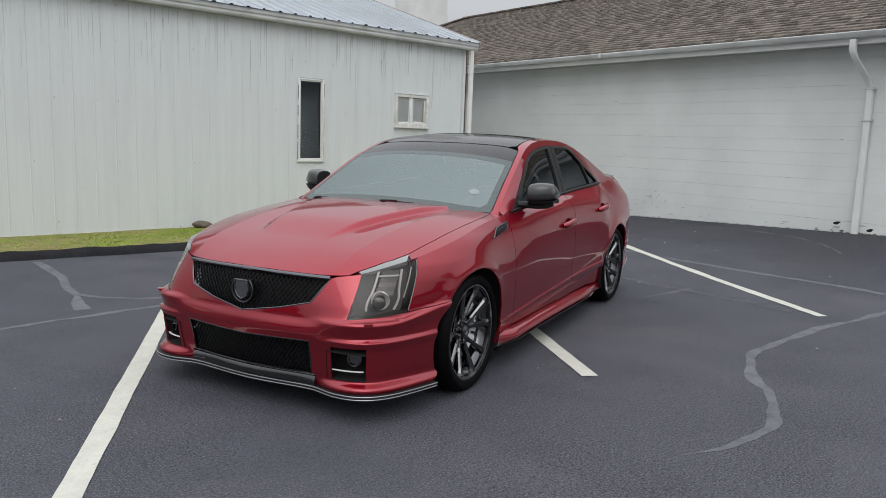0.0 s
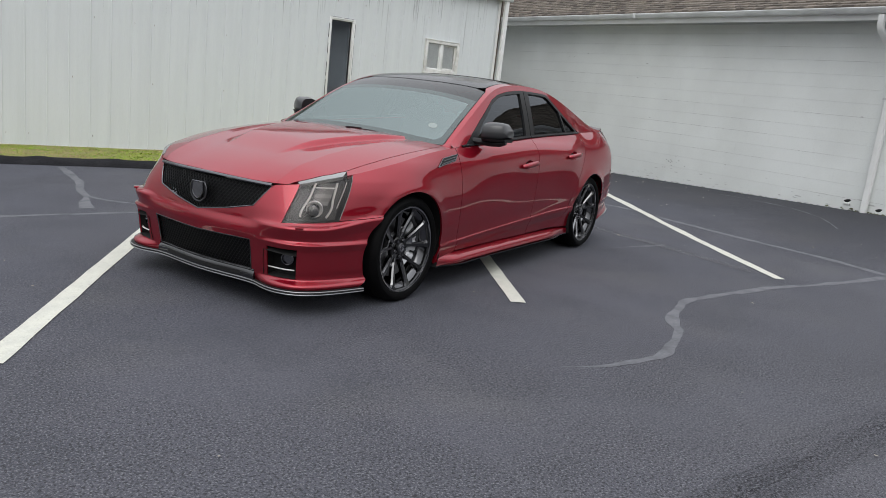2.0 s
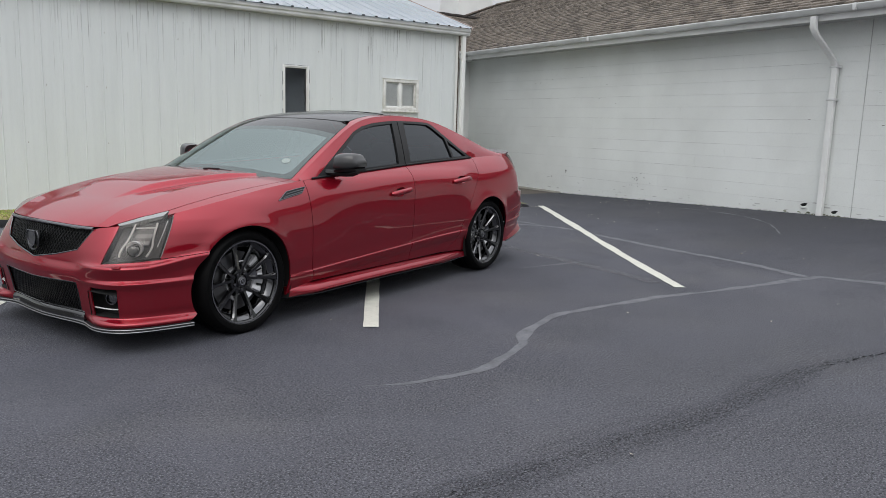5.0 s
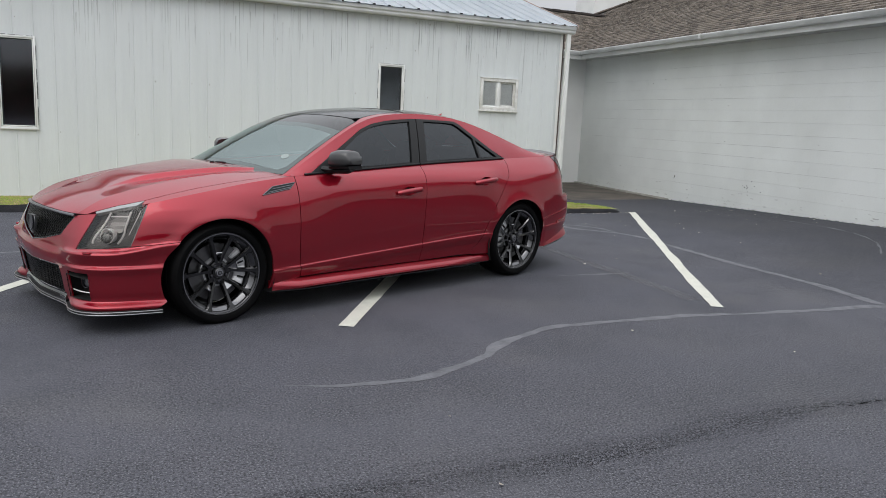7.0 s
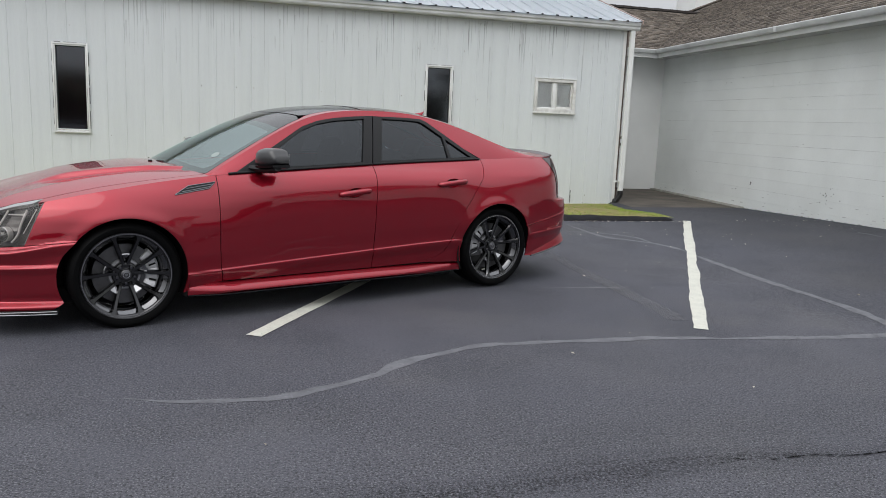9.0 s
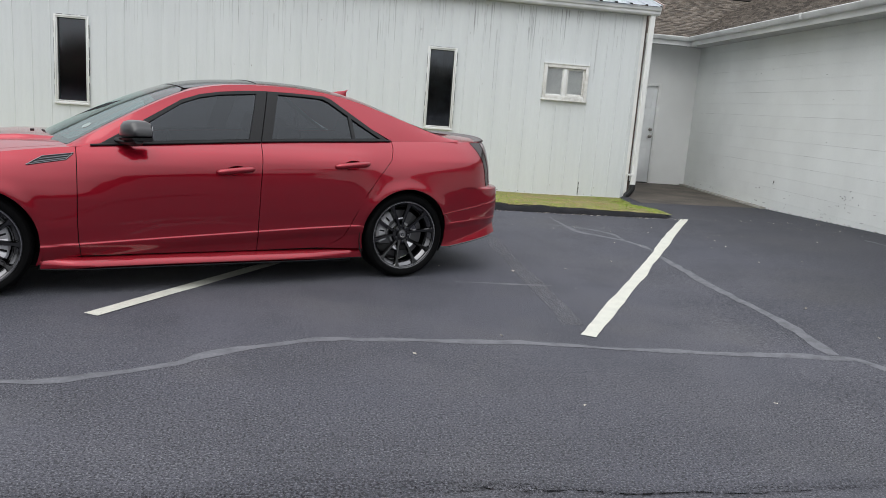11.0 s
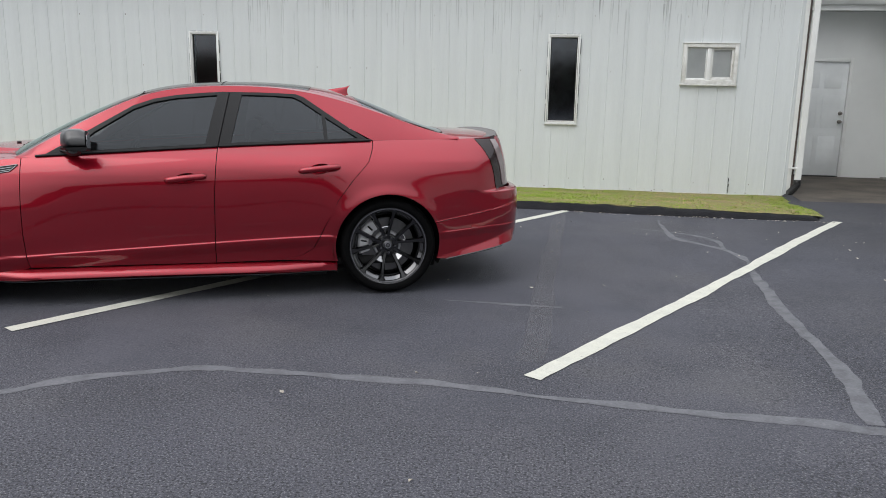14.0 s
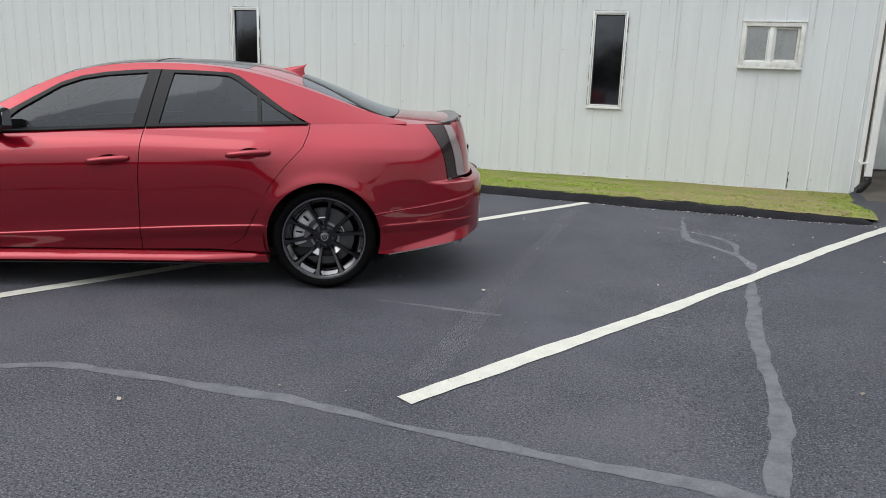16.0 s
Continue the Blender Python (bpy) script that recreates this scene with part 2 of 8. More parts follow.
M_CURTAIN = material("maroon_curtain", (0.24, 0.05, 0.065), 0.9, tone=0.7, scale=6)
M_BRASS = material("tarnished_knob", (0.26, 0.24, 0.22), 0.35, metal=0.8)
M_TOWER = material("white_stucco", (0.78, 0.78, 0.75), 0.7, tone=0.3, scale=1.2)
G_HOUSE = pane_material("window_glass", (0.66, 0.68, 0.70), 0.07, 1.95, (0.9, 0.95, 1.0))
G_CLEAR = pane_material("clear_pane", (0.97, 0.98, 0.98), 0.02)


# ---- mesh helpers ----
def link_mesh(name, mesh, mat, parent=None, label="", m=None, smooth=35):
    ob = new(name, mesh)
    if mat is not None:
        mesh.materials.append(mat)
    if smooth:
        mesh.polygons.foreach_set("use_smooth", [True] * len(mesh.polygons))
        mesh.set_sharp_from_angle(angle=radians(smooth))
    if parent is not None:
        ob.parent = parent
    if m is not None:
        ob.matrix_basis = m
    if label:
        ob["label"] = label
    return ob


def part(name, bm, mat, parent=None, label="", m=None, smooth=35):
    """Links a bmesh as one mesh object under a thing or a part."""
    bmesh.ops.recalc_face_normals(bm, faces=bm.faces[:])
    mesh = bpy.data.meshes.new(name)
    bm.to_mesh(mesh)
    bm.free()
    return link_mesh(name, mesh, mat, parent, label, m, smooth)


def thing(name, at, label, category, group="", kind=""):
    ob = new(name)
    ob.empty_display_size = 0.1
    ob.matrix_basis = at if isinstance(at, Matrix) else pose(*at)
    return tagged(ob, label, category, group, kind)


def add_box(bm, lo, hi, bevel=0.0, m=None):
    lo, hi = Vector(lo), Vector(hi)
    r = bmesh.ops.create_cube(bm, size=1.0)
    size, mid = hi - lo, (lo + hi) / 2
    for v in r["verts"]:
        v.co = Vector((v.co.x * size.x, v.co.y * size.y, v.co.z * size.z)) + mid
    vs = r["verts"]
    if bevel:
        e = list({e for v in vs for e in v.link_edges})
        out = bmesh.ops.bevel(bm, geom=e, offset=bevel, segments=2, affect="EDGES", profile=0.5)
        vs = list({v for f in out["faces"] for v in f.verts} | {v for v in vs if v.is_valid})
    if m is not None:
        for v in vs:
            v.co = m @ v.co
    return vs


def box(lo, hi, bevel=0.0, m=None):
    bm = bmesh.new()
    add_box(bm, lo, hi, bevel, m)
    return bm


def add_prism(bm, poly, axis, a, b):
    """A polygon given in the two other axes, drawn out along one axis from a to b."""
    def at(p, t):
        return {"x": (t, p[0], p[1]), "y": (p[0], t, p[1]), "z": (p[0], p[1], t)}[axis]
    v0 = [bm.verts.new(at(p, a)) for p in poly]
    v1 = [bm.verts.new(at(p, b)) for p in poly]
    bm.faces.new(v0)
    bm.faces.new(v1[::-1])
    k = len(poly)
    for i in range(k):
        bm.faces.new((v0[i], v0[(i + 1) % k], v1[(i + 1) % k], v1[i]))


def add_revolve(bm, prof, m=None, seg=48, close=False):
    """Turns a profile of (radius, along) round the local y axis."""
    rings = []
    for r, y in prof:
        rings.append([bm.verts.new((r * math.cos(2 * math.pi * k / seg), y, r * math.sin(2 * math.pi * k / seg))) for k in range(seg)])
    pairs = list(zip(rings, rings[1:])) + ([(rings[-1], rings[0])] if close else [])
    for a, b in pairs:
        for k in range(seg):
            bm.faces.new((a[k], a[(k + 1) % seg], b[(k + 1) % seg], b[k]))
    if not close:
        for ring in (rings[0], rings[-1]):
            bm.faces.new(ring)
    if m is not None:
        for ring in rings:
            for v in ring:
                v.co = m @ v.co


def add_tube(bm, pts, r, seg=10, flat=1.0):
    """A round or flattened tube along points."""
    rings = []
    pts = [Vector(p) for p in pts]
    side0 = None
    for i, p in enumerate(pts):
        d = (pts[min(i + 1, len(pts) - 1)] - pts[max(i - 1, 0)]).normalized()
        if side0 is None:
            side0 = d.cross(Vector((0, 0, 1)) if abs(d.z) < 0.9 else Vector((1, 0, 0))).normalized()
        side = (side0 - d * side0.dot(d)).normalized()
        side0 = side
        up = side.cross(d)
        rr = r[i] if isinstance(r, (list, tuple)) else r
        rings.append([bm.verts.new(p + side * math.cos(2 * math.pi * k / seg) * rr + up * math.sin(2 * math.pi * k / seg) * rr * flat) for k in range(seg)])
    for a, b in zip(rings, rings[1:]):
        for k in range(seg):
            bm.faces.new((a[k], a[(k + 1) % seg], b[(k + 1) % seg], b[k]))
    bm.faces.new(rings[0][::-1])
    bm.faces.new(rings[-1])


def sstep(t):
    t = np.clip(t, 0, 1)
    return t * t * (3 - 2 * t)


# ---- the ground ----
def ground_z(x, y):
    """Flat in the stalls, rising gently along the block wall."""
    dip = 0.14 * sstep((y - 8.95) / 0.6) * sstep((9.93 + 0.17 * (y - 7.95) - x) / 0.25) * sstep((14.5 - y) / 1.0)
    return float(0.036 * max(0.0, min(10.2 - y, 12.0)) * sstep((x - 7.6) / 4.8) - dip)


def stations(lo, hi, step, far):
    xs = list(np.arange(lo, hi + 1e-6, step))
    return [lo - f for f in far[::-1]] + xs + [hi + f for f in far]


def grid_mesh(name, xs, ys, zf):
    verts = [(x, y, zf(x, y)) for y in ys for x in xs]
    w = len(xs)
    faces = [(j * w + i, j * w + i + 1, (j + 1) * w + i + 1, (j + 1) * w + i) for j in range(len(ys) - 1) for i in range(w - 1)]
    me = bpy.data.meshes.new(name)
    me.from_pydata(verts, [], faces)
    return me


FAR = [3, 8, 20, 50, 150, 500, 1500]
ground = link_mesh("ground", grid_mesh("ground", stations(-6, 14, 0.2, FAR), stations(-6, 14, 0.2, FAR), ground_z), M_ASPHALT)
tagged(ground, "dark weathered asphalt of a parking lot", "asphalt", kind="structure")


def ribbon(name, pts, widths, mat, lift, wobble=0.0, seed=1, step=0.06):
    """A thin sheet that follows a line over the ground, with an uneven edge."""
    rnd = random.Random(seed)
    P = [Vector((p[0], p[1], 0)) for p in pts]
    W = widths if isinstance(widths, (list, tuple)) else [widths] * len(P)
    if len(P) > 2:
        fine, fw = [], []
        for i in range(len(P) - 1):
            a, b, c, d = P[max(i - 1, 0)], P[i], P[i + 1], P[min(i + 2, len(P) - 1)]
            k = max(2, int((c - b).length / step))
            for j in range(k):
                t = j / k
                fine.append(0.5 * ((2 * b) + (c - a) * t + (2 * a - 5 * b + 4 * c - d) * t * t + (3 * b - a - 3 * c + d) * t ** 3))
                fw.append(W[i] * (1 - t) + W[i + 1] * t)
        fine.append(P[-1]), fw.append(W[-1])
    else:
        k = max(2, int((P[1] - P[0]).length / step))
        fine = [P[0].lerp(P[1], j / k) for j in range(k + 1)]
        fw = [W[0]] * (k + 1)
    verts = []
    ja = jb = va = vb = 0.0
    for i, p in enumerate(fine):
        d = (fine[min(i + 1, len(fine) - 1)] - fine[max(i - 1, 0)]).normalized()
        nrm = Vector((-d.y, d.x, 0))
        va, vb = 0.55 * va + 0.45 * rnd.uniform(-1, 1), 0.55 * vb + 0.45 * rnd.uniform(-1, 1)
        ja, jb = 0.72 * ja + va * wobble, 0.72 * jb + vb * wobble
        for q in (p + nrm * (fw[i] / 2 + ja), p - nrm * (fw[i] / 2 + jb)):
            verts.append((q.x, q.y, ground_z(q.x, q.y) + lift))
    faces = [(2 * i, 2 * i + 1, 2 * i + 3, 2 * i + 2) for i in range(len(fine) - 1)]
    me = bpy.data.meshes.new(name)
    me.from_pydata(verts, [], faces)
    return link_mesh(name, me, mat)


def stall_line(a, b, seed, label):
    tagged(ribbon("stall_line", [a, b], 0.105, M_LINE, 0.005, 0.0075 if seed == 4 else 0.0025, seed, 0.05), label, "road marking", "parking stall lines", "structure")


stall_line((3.85, 2.69), (7.10, 8.17), 3, "straight white painted parking line on asphalt")
stall_line((6.855, 2.515), (10.11, 7.85), 4, "cream white parking line with uneven edges")
stall_line((0.86, 2.70), (3.92, 8.30), 5, "straight white painted parking line on asphalt")


def sealed_crack(pts, widths, seed, label):
    tagged(ribbon("sealed_crack", pts, widths, M_SEAL, 0.0022, 0.014, seed, 0.034), label, "crack seal", "sealed cracks", "structure")


sealed_crack([(3.25, 1.72), (3.4, 1.675), (3.55, 1.64), (3.9, 1.62), (4.15, 1.71), (4.44, 1.86), (4.65, 2.06), (4.96, 2.23), (5.25, 2.335), (5.77, 2.36), (6.33, 2.35), (6.96, 2.285), (7.54, 2.25), (8.31, 2.15), (8.45, 2.02), (8.6, 1.6), (8.7, 0.9)],
             [0.004, 0.015, 0.032, 0.05, 0.062, 0.066, 0.07, 0.066, 0.064, 0.064, 0.064, 0.066, 0.075, 0.08, 0.09, 0.09, 0.08], 6, "long curved grey crack-sealer band on asphalt")
sealed_crack([(8.13, 7.70), (8.12, 7.1), (8.15, 6.6), (8.33, 6.35), (8.52, 6.05), (8.60, 5.58), (8.55, 5.25), (8.50, 4.6), (8.45, 3.98), (8.45, 3.2), (8.41, 2.68), (8.33, 2.2)],
             [0.04, 0.06, 0.075, 0.072, 0.066, 0.066, 0.07, 0.075, 0.075, 0.075, 0.08, 0.085], 7, "wavering grey crack-sealer band running to the kerb")
sealed_crack([(7.80, 7.10), (8.05, 7.0), (8.29, 6.87), (8.48, 6.62), (8.55, 6.40), (8.52, 6.10)], [0.02, 0.04, 0.05, 0.06, 0.06, 0.05], 8, "thin grey crack-sealer loop on asphalt")
sealed_crack([(6.22, 3.86), (6.5, 3.845), (6.8, 3.84), (7.01, 3.835)], [0.018, 0.045, 0.055, 0.045], 9, "thin pale crack-sealer strip beside the car")
sealed_crack([(2.25, 8.45), (2.24, 7.95), (2.22, 7.5), (2.12, 6.9), (2.10, 6.6), (2.02, 6.3), (1.99, 6.05)], [0.07, 0.09, 0.09, 0.08, 0.07, 0.09, 0.09], 10, "wavering grey crack-sealer patch on asphalt")
sealed_crack([(2.12, 6.62), (2.3, 6.36), (2.6, 6.16), (3.0, 6.05)], [0.05, 0.05, 0.045, 0.04], 11, "thin grey crack-sealer branch on asphalt")
sealed_crack([(-1.5, 5.35), (0.2, 5.60), (1.36, 5.76), (1.9, 5.82), (2.6, 5.87), (3.4, 5.9)], [0.06, 0.06, 0.06, 0.06, 0.05, 0.05], 12, "pale grey crack-sealer strip on asphalt")
tagged(ribbon("worn_line", [(7.03, 7.9), (6.94, 5.6), (6.88, 3.7), (6.84, 2.75)], [0.13, 0.15, 0.17, 0.16], M_FADED, 0.003, 0.012, 13), "faded ghost of an old painted line", "road marking", kind="structure")
# the old paving seam: open dark grit, with a fissure where it parts
SEAM = [(2.2, 0.50), (3.0, 0.52), (3.9, 0.55), (4.7, 0.55), (5.2, 0.61), (5.7, 0.66), (6.15, 0.62), (6.6, 0.60), (7.4, 0.66), (8.4, 0.78)]
for (wide, lift, seed) in ((0.30, 0.0016, 21), (0.17, 0.0024, 22), (0.08, 0.0032, 23)):
    tagged(ribbon("paving_seam", SEAM, [wide * k for k in (0.5, 0.7, 0.9, 1.0, 1.0, 0.8, 0.45, 0.35, 0.4, 0.3)], M_GRIT, lift, 0.03, seed), "dark gritty open seam in the asphalt", "paving seam", "paving seams", "structure")
tagged(ribbon("fissure", [(5.75, 0.655), (5.95, 0.618), (6.15, 0.622), (6.35, 0.59), (6.6, 0.60), (6.85, 0.585), (7.1, 0.61)], [0.004, 0.008, 0.006, 0.009, 0.006, 0.008, 0.003], M_FISSURE, 0.004, 0.004, 24, 0.03), "thin black fissure along the paving seam", "crack", kind="structure")
sealed_crack([(10.2, 3.6), (10.9, 4.2), (11.4, 5.1), (11.6, 6.2)], [0.02, 0.03, 0.03, 0.02], 14, "hairline grey crack-sealer strip on asphalt")


def berm_y(x):
    """The kerb's foot."""
    return 8.62 - 0.088 * (x - 2.0) if x > 2 else 8.62


BERM_END = 9.93
rows = []
for x in np.arange(-8, BERM_END + 0.01, 0.05):
    y0 = berm_y(x) - 0.09 * float(sstep((x - 8.2) / 1.8)) + 0.03 * noise.noise((x * 2.1, 0, 0)) + 0.022 * noise.noise((x * 8, 3, 0))
    wide = 0.30 if x > 7.5 else 0.20 + 0.02 * max(0, x - 5)
    h = 0.070 + 0.010 * noise.noise((x * 3, 7, 0)) + 0.006 * noise.noise((x * 6, 2, 0))
    rows.append([(x, y0 - 0.02, -0.02), (x, y0 + 0.004, 0.010), (x, y0 + 0.055 + 0.02 * noise.noise((x * 7, 1, 0)), h * 0.52), (x, y0 + 0.12, h * (0.90 + 0.12 * noise.noise((x * 9, 4, 0)))), (x, y0 + wide * (0.92 + 0.22 * noise.noise((x * 3, 5, 0))), h + 0.002 + 0.006 * noise.noise((x * 5, 9, 0))), (x, y0 + wide + 0.04, -0.05)])
for k in range(1, 4):
    a = k / 3
    rows.append([(p[0] + 0.30 * a, p[1] + 0.12 * a, p[2] * (1 - a) - 0.03 * a) for p in rows[-1 if k == 1 else -k]])
bm = bmesh.new()
prev = None
for r in rows:
    cur = [bm.verts.new(p) for p in r]
    if prev:
        for i in range(len(cur) - 1):
            bm.faces.new((prev[i], prev[i + 1], cur[i + 1], cur[i]))
    prev = cur
tagged(part("kerb", bm, M_BERM, smooth=60), "low black asphalt kerb along the grass strip", "kerb", kind="structure")


def turf_z(x, y):
    return 0.07 - 0.11 * float(np.clip((y - berm_y(x) - 0.25) / 2.0, 0, 1)) + 0.012 * noise.noise((x * 3, y * 3, 1))


def turf_right(y):
    """The grass strip's end beside the paved recess."""
    return 10.02 + 0.17 * (y - 7.95)


bm = bmesh.new()
prev = None
for i in range(81):
    t = i / 80
    cur = []
    for j in range(9):
        s = j / 8
        y = (berm_y(-8 + 17.9 * t) + 0.17) * (1 - s) + 10.86 * s
        x = -8 + (turf_right(y) + 8) * t
        cur.append(bm.verts.new((x, y, turf_z(x, y))))
    if prev:
        for j in range(8):
            bm.faces.new((prev[j], cur[j], cur[j + 1], prev[j + 1]))
    prev = cur
tagged(part("turf", bm, M_SOIL), "mossy thin turf strip with straw-coloured thatch", "grass", kind="structure")

M_STRAW = material("dry_grass", (0.42, 0.32, 0.15), 0.8, island=0.4, tone=0.7, scale=6, tint=(0.24, 0.17, 0.08))


def greenness(x, y):
    """Green along most of the strip, dry before the far end of the wall, green again at its tip."""
    g = 1.05 - 0.85 * float(sstep((x - 6.9) / 1.3)) * float(sstep((9.95 - x) / 0.25))
    g *= 0.35 + 0.65 * float(sstep((x - 2.8) / 2.0))
    return g * (0.74 + 1.5 * noise.noise((x * 1.1, y * 1.9, 4)))


rnd = random.Random(5)
fields = {"grass": ([], []), "dry_grass": ([], [])}
for i in range(46000):
    x = rnd.uniform(-1.0, 10.6)
    y0 = berm_y(x) + 0.2
    y = y0 + (10.82 - y0) * rnd.random()
    if x > turf_right(y) - 0.02:
        continue
    if y > 10.72 - 0.10 * noise.noise((x * 4, 3, 1)) and rnd.random() < 0.75:
        continue
    green = rnd.random() < greenness(x, y)
    if not green and rnd.random() < 0.35:
        continue
    verts, faces = fields["grass" if green else "dry_grass"]
    z = turf_z(x, y) - 0.005
    for b in range(2):
        a, h, lean = rnd.uniform(0, 6.28), rnd.uniform(0.009, 0.024) * (1 if green else 0.6), rnd.uniform(0.01, 0.04)
        wx, wy = 0.006 * math.cos(a), 0.006 * math.sin(a)
        ax, ay = x + rnd.uniform(-0.03, 0.03), y + rnd.uniform(-0.03, 0.03)
        k = len(verts)
        verts += [(ax - wx, ay - wy, z), (ax + wx, ay + wy, z), (ax - wy * 7 * lean / 0.04, ay + wx * 7 * lean / 0.04, z + h)]
        faces.append((k, k + 1, k + 2))
for name, mat, label in (("grass", M_GRASS, "short bright green grass along the metal wall"), ("dry_grass", M_STRAW, "straw-coloured dry grass scraps on the turf")):
    me = bpy.data.meshes.new(name)
    me.from_pydata(*[fields[name][0], [], fields[name][1]])
    tagged(link_mesh(name, me, mat, smooth=0), label, "grass", kind="stuff")

bm = bmesh.new()
bmesh.ops.create_icosphere(bm, subdivisions=3, radius=0.10)
for v in bm.verts:
    v.co *= 1 + 0.3 * noise.noise(v.co * 9)
    v.co.z = v.co.z * 0.6 + 0.05
    v.co.x *= 1.5
stone = part("stone", bm, M_STONE, m=pose(5.04, 10.68, -0.04), smooth=60)
tagged(stone, "grey-brown field stone lying against the wall", "stone")

# the concrete floor of the recess
bm = bmesh.new()
v = [bm.verts.new(p) for p in ((10.36, 9.94, 0.006), (12.62, 10.06, 0.008), (12.98, 13.8, 0.008), (10.4, 13.8, 0.008), (10.46, 10.9, 0.006))]
bm.faces.new(v)
tagged(part("pavement", bm, M_CONCRETE), "brown-stained concrete slab before the back door", "slab", kind="structure")

# litter on the asphalt
rnd = random.Random(11)
verts, faces = [], []
for i in range(250):
    x, y = rnd.uniform(-1, 12), rnd.uniform(-0.5, 9)
    if i > 90:
        x, y = rnd.uniform(6.5, 12.2), rnd.uniform(5.5, 9.6)
    if i > 170:
        x = rnd.uniform(7.2, 10.1)
        y = berm_y(x) - 0.03 - abs(rnd.gauss(0, 0.04)) - 0.09 * float(sstep((x - 8.2) / 1.8))
    elif y > berm_y(x) - 0.05:
        y = berm_y(x) - abs(rnd.gauss(0, 0.12))
    r, a = rnd.uniform(0.004, 0.012), rnd.uniform(0, 6.28)
    z = ground_z(x, y) + 0.004
    k = len(verts)
    for q in range(5):
        t = a + q * 1.2566
        verts.append((x + r * math.cos(t) * (1.6 if q % 2 else 0.9), y + r * math.sin(t), z + rnd.uniform(0, 0.012)))
    faces.append(tuple(range(k, k + 5)))
me = bpy.data.meshes.new("leaf_litter")
me.from_pydata(verts, [], faces)
tagged(link_mesh("leaf_litter", me, M_LITTER, smooth=0), "small pale leaf scraps and chips on the asphalt", "litter", kind="stuff")


# ---- the metal building ----
WALL_Y, RIB, RIB0 = 10.84, 0.2692, 5.762
A_LEFT, A_RIGHT, A_TOP = -8.0, 10.47, 3.16
TALL = (0.97, 2.275)
OPENINGS = [(6.768, 7.230, *TALL), (0.998, 1.478, *TALL), (8.75, 9.525, 1.60, 2.165)]


def rib_profile(x):
    """The sheet's depth at x: one narrow main rib a module, with two shallow stiffeners."""
    t = ((x - RIB0) / RIB) % 1.0
    d = 0.0
    if t < 0.09:
        d = 0.0062 * min(1, min(t, 0.09 - t) / 0.03)
    for c in (0.40, 0.68):
        if abs(t - c) < 0.05:
            d = max(d, 0.0015 * (1 - abs(t - c) / 0.05))
    return d


wall_a = thing("wall_north", (0, 0, 0), "white ribbed metal siding wall with rust specks and rain streaks", "wall", kind="structure")
bm = bmesh.new()
xs = sorted({A_LEFT, A_RIGHT, *(o[0] for o in OPENINGS), *(o[1] for o in OPENINGS)})
zs = sorted({-0.12, A_TOP, *(o[2] for o in OPENINGS), *(o[3] for o in OPENINGS)})
for x0, x1 in zip(xs, xs[1:]):
    for z0, z1 in zip(zs, zs[1:]):
        if not any(o[0] <= x0 and x1 <= o[1] and o[2] <= z0 and z1 <= o[3] for o in OPENINGS):
            add_box(bm, (x0, WALL_Y + 0.03, z0), (x1, WALL_Y + 0.15, z1))
part("wall_core", bm, M_SOFFIT, wall_a, smooth=0)

mod = 3 * RIB
k0 = int(math.floor((A_LEFT - RIB0) / mod))
for k in range(k0, int((A_RIGHT - RIB0) / mod) + 1):
    p0, p1 = max(A_LEFT, RIB0 + k * mod - 0.03), min(A_RIGHT, RIB0 + (k + 1) * mod - 0.03)
    cuts = {p0, p1}
    for i in range(-1, 4):
        b = RIB0 + k * mod + i * RIB
        cuts |= {b + RIB * f for f in (0, 0.03, 0.06, 0.09, 0.35, 0.40, 0.45, 0.63, 0.68, 0.73)}
    for o in OPENINGS:
        cuts |= {o[0], o[1]}
    cx = sorted(c for c in cuts if p0 - 1e-9 <= c <= p1 + 1e-9)
    cz = sorted({-0.06 + 0.008 * (k % 2), A_TOP, *(z for o in OPENINGS if o[0] < p1 and o[1] > p0 for z in (o[2], o[3]))})
    bm = bmesh.new()
    lift = 0.0015 * (k % 2)
    grid = {(i, j): bm.verts.new((x, WALL_Y - rib_profile(x + 1e-7) - lift, z)) for i, x in enumerate(cx) for j, z in enumerate(cz)}
    for i in range(len(cx) - 1):
        for j in range(len(cz) - 1):
            xm, zm = (cx[i] + cx[i + 1]) / 2, (cz[j] + cz[j + 1]) / 2
            if not any(o[0] < xm < o[1] and o[2] < zm < o[3] for o in OPENINGS):
                bm.faces.new((grid[i, j], grid[i + 1, j], grid[i + 1, j + 1], grid[i, j + 1]))
    loose = [v for v in bm.verts if not v.link_faces]
    bmesh.ops.delete(bm, geom=loose, context="VERTS")
    bmesh.ops.solidify(bm, geom=bm.faces[:], thickness=0.003)
    part("metal_panel", bm, M_SIDING, wall_a, smooth=20)

# screw heads in rows
bm = bmesh.new()
rnd = random.Random(8)
for z in (0.12, 0.92, 1.75, 2.55, 3.02):
    x = RIB0 - 26 * RIB
    while x < A_RIGHT - 0.05:
        if rnd.random() < 0.28 and not any(o[0] - 0.06 < x + 0.05 < o[1] + 0.06 and o[2] - 0.06 < z < o[3] + 0.06 for o in OPENINGS):
            r = bmesh.ops.create_cone(bm, cap_ends=True, segments=8, radius1=0.005, radius2=0.003, depth=0.008)
            for v in r["verts"]:
                v.co = Vector((v.co.x + x + 0.055, WALL_Y - 0.004 - v.co.z, v.co.y + z + rnd.uniform(-0.015, 0.015)))
        x += RIB
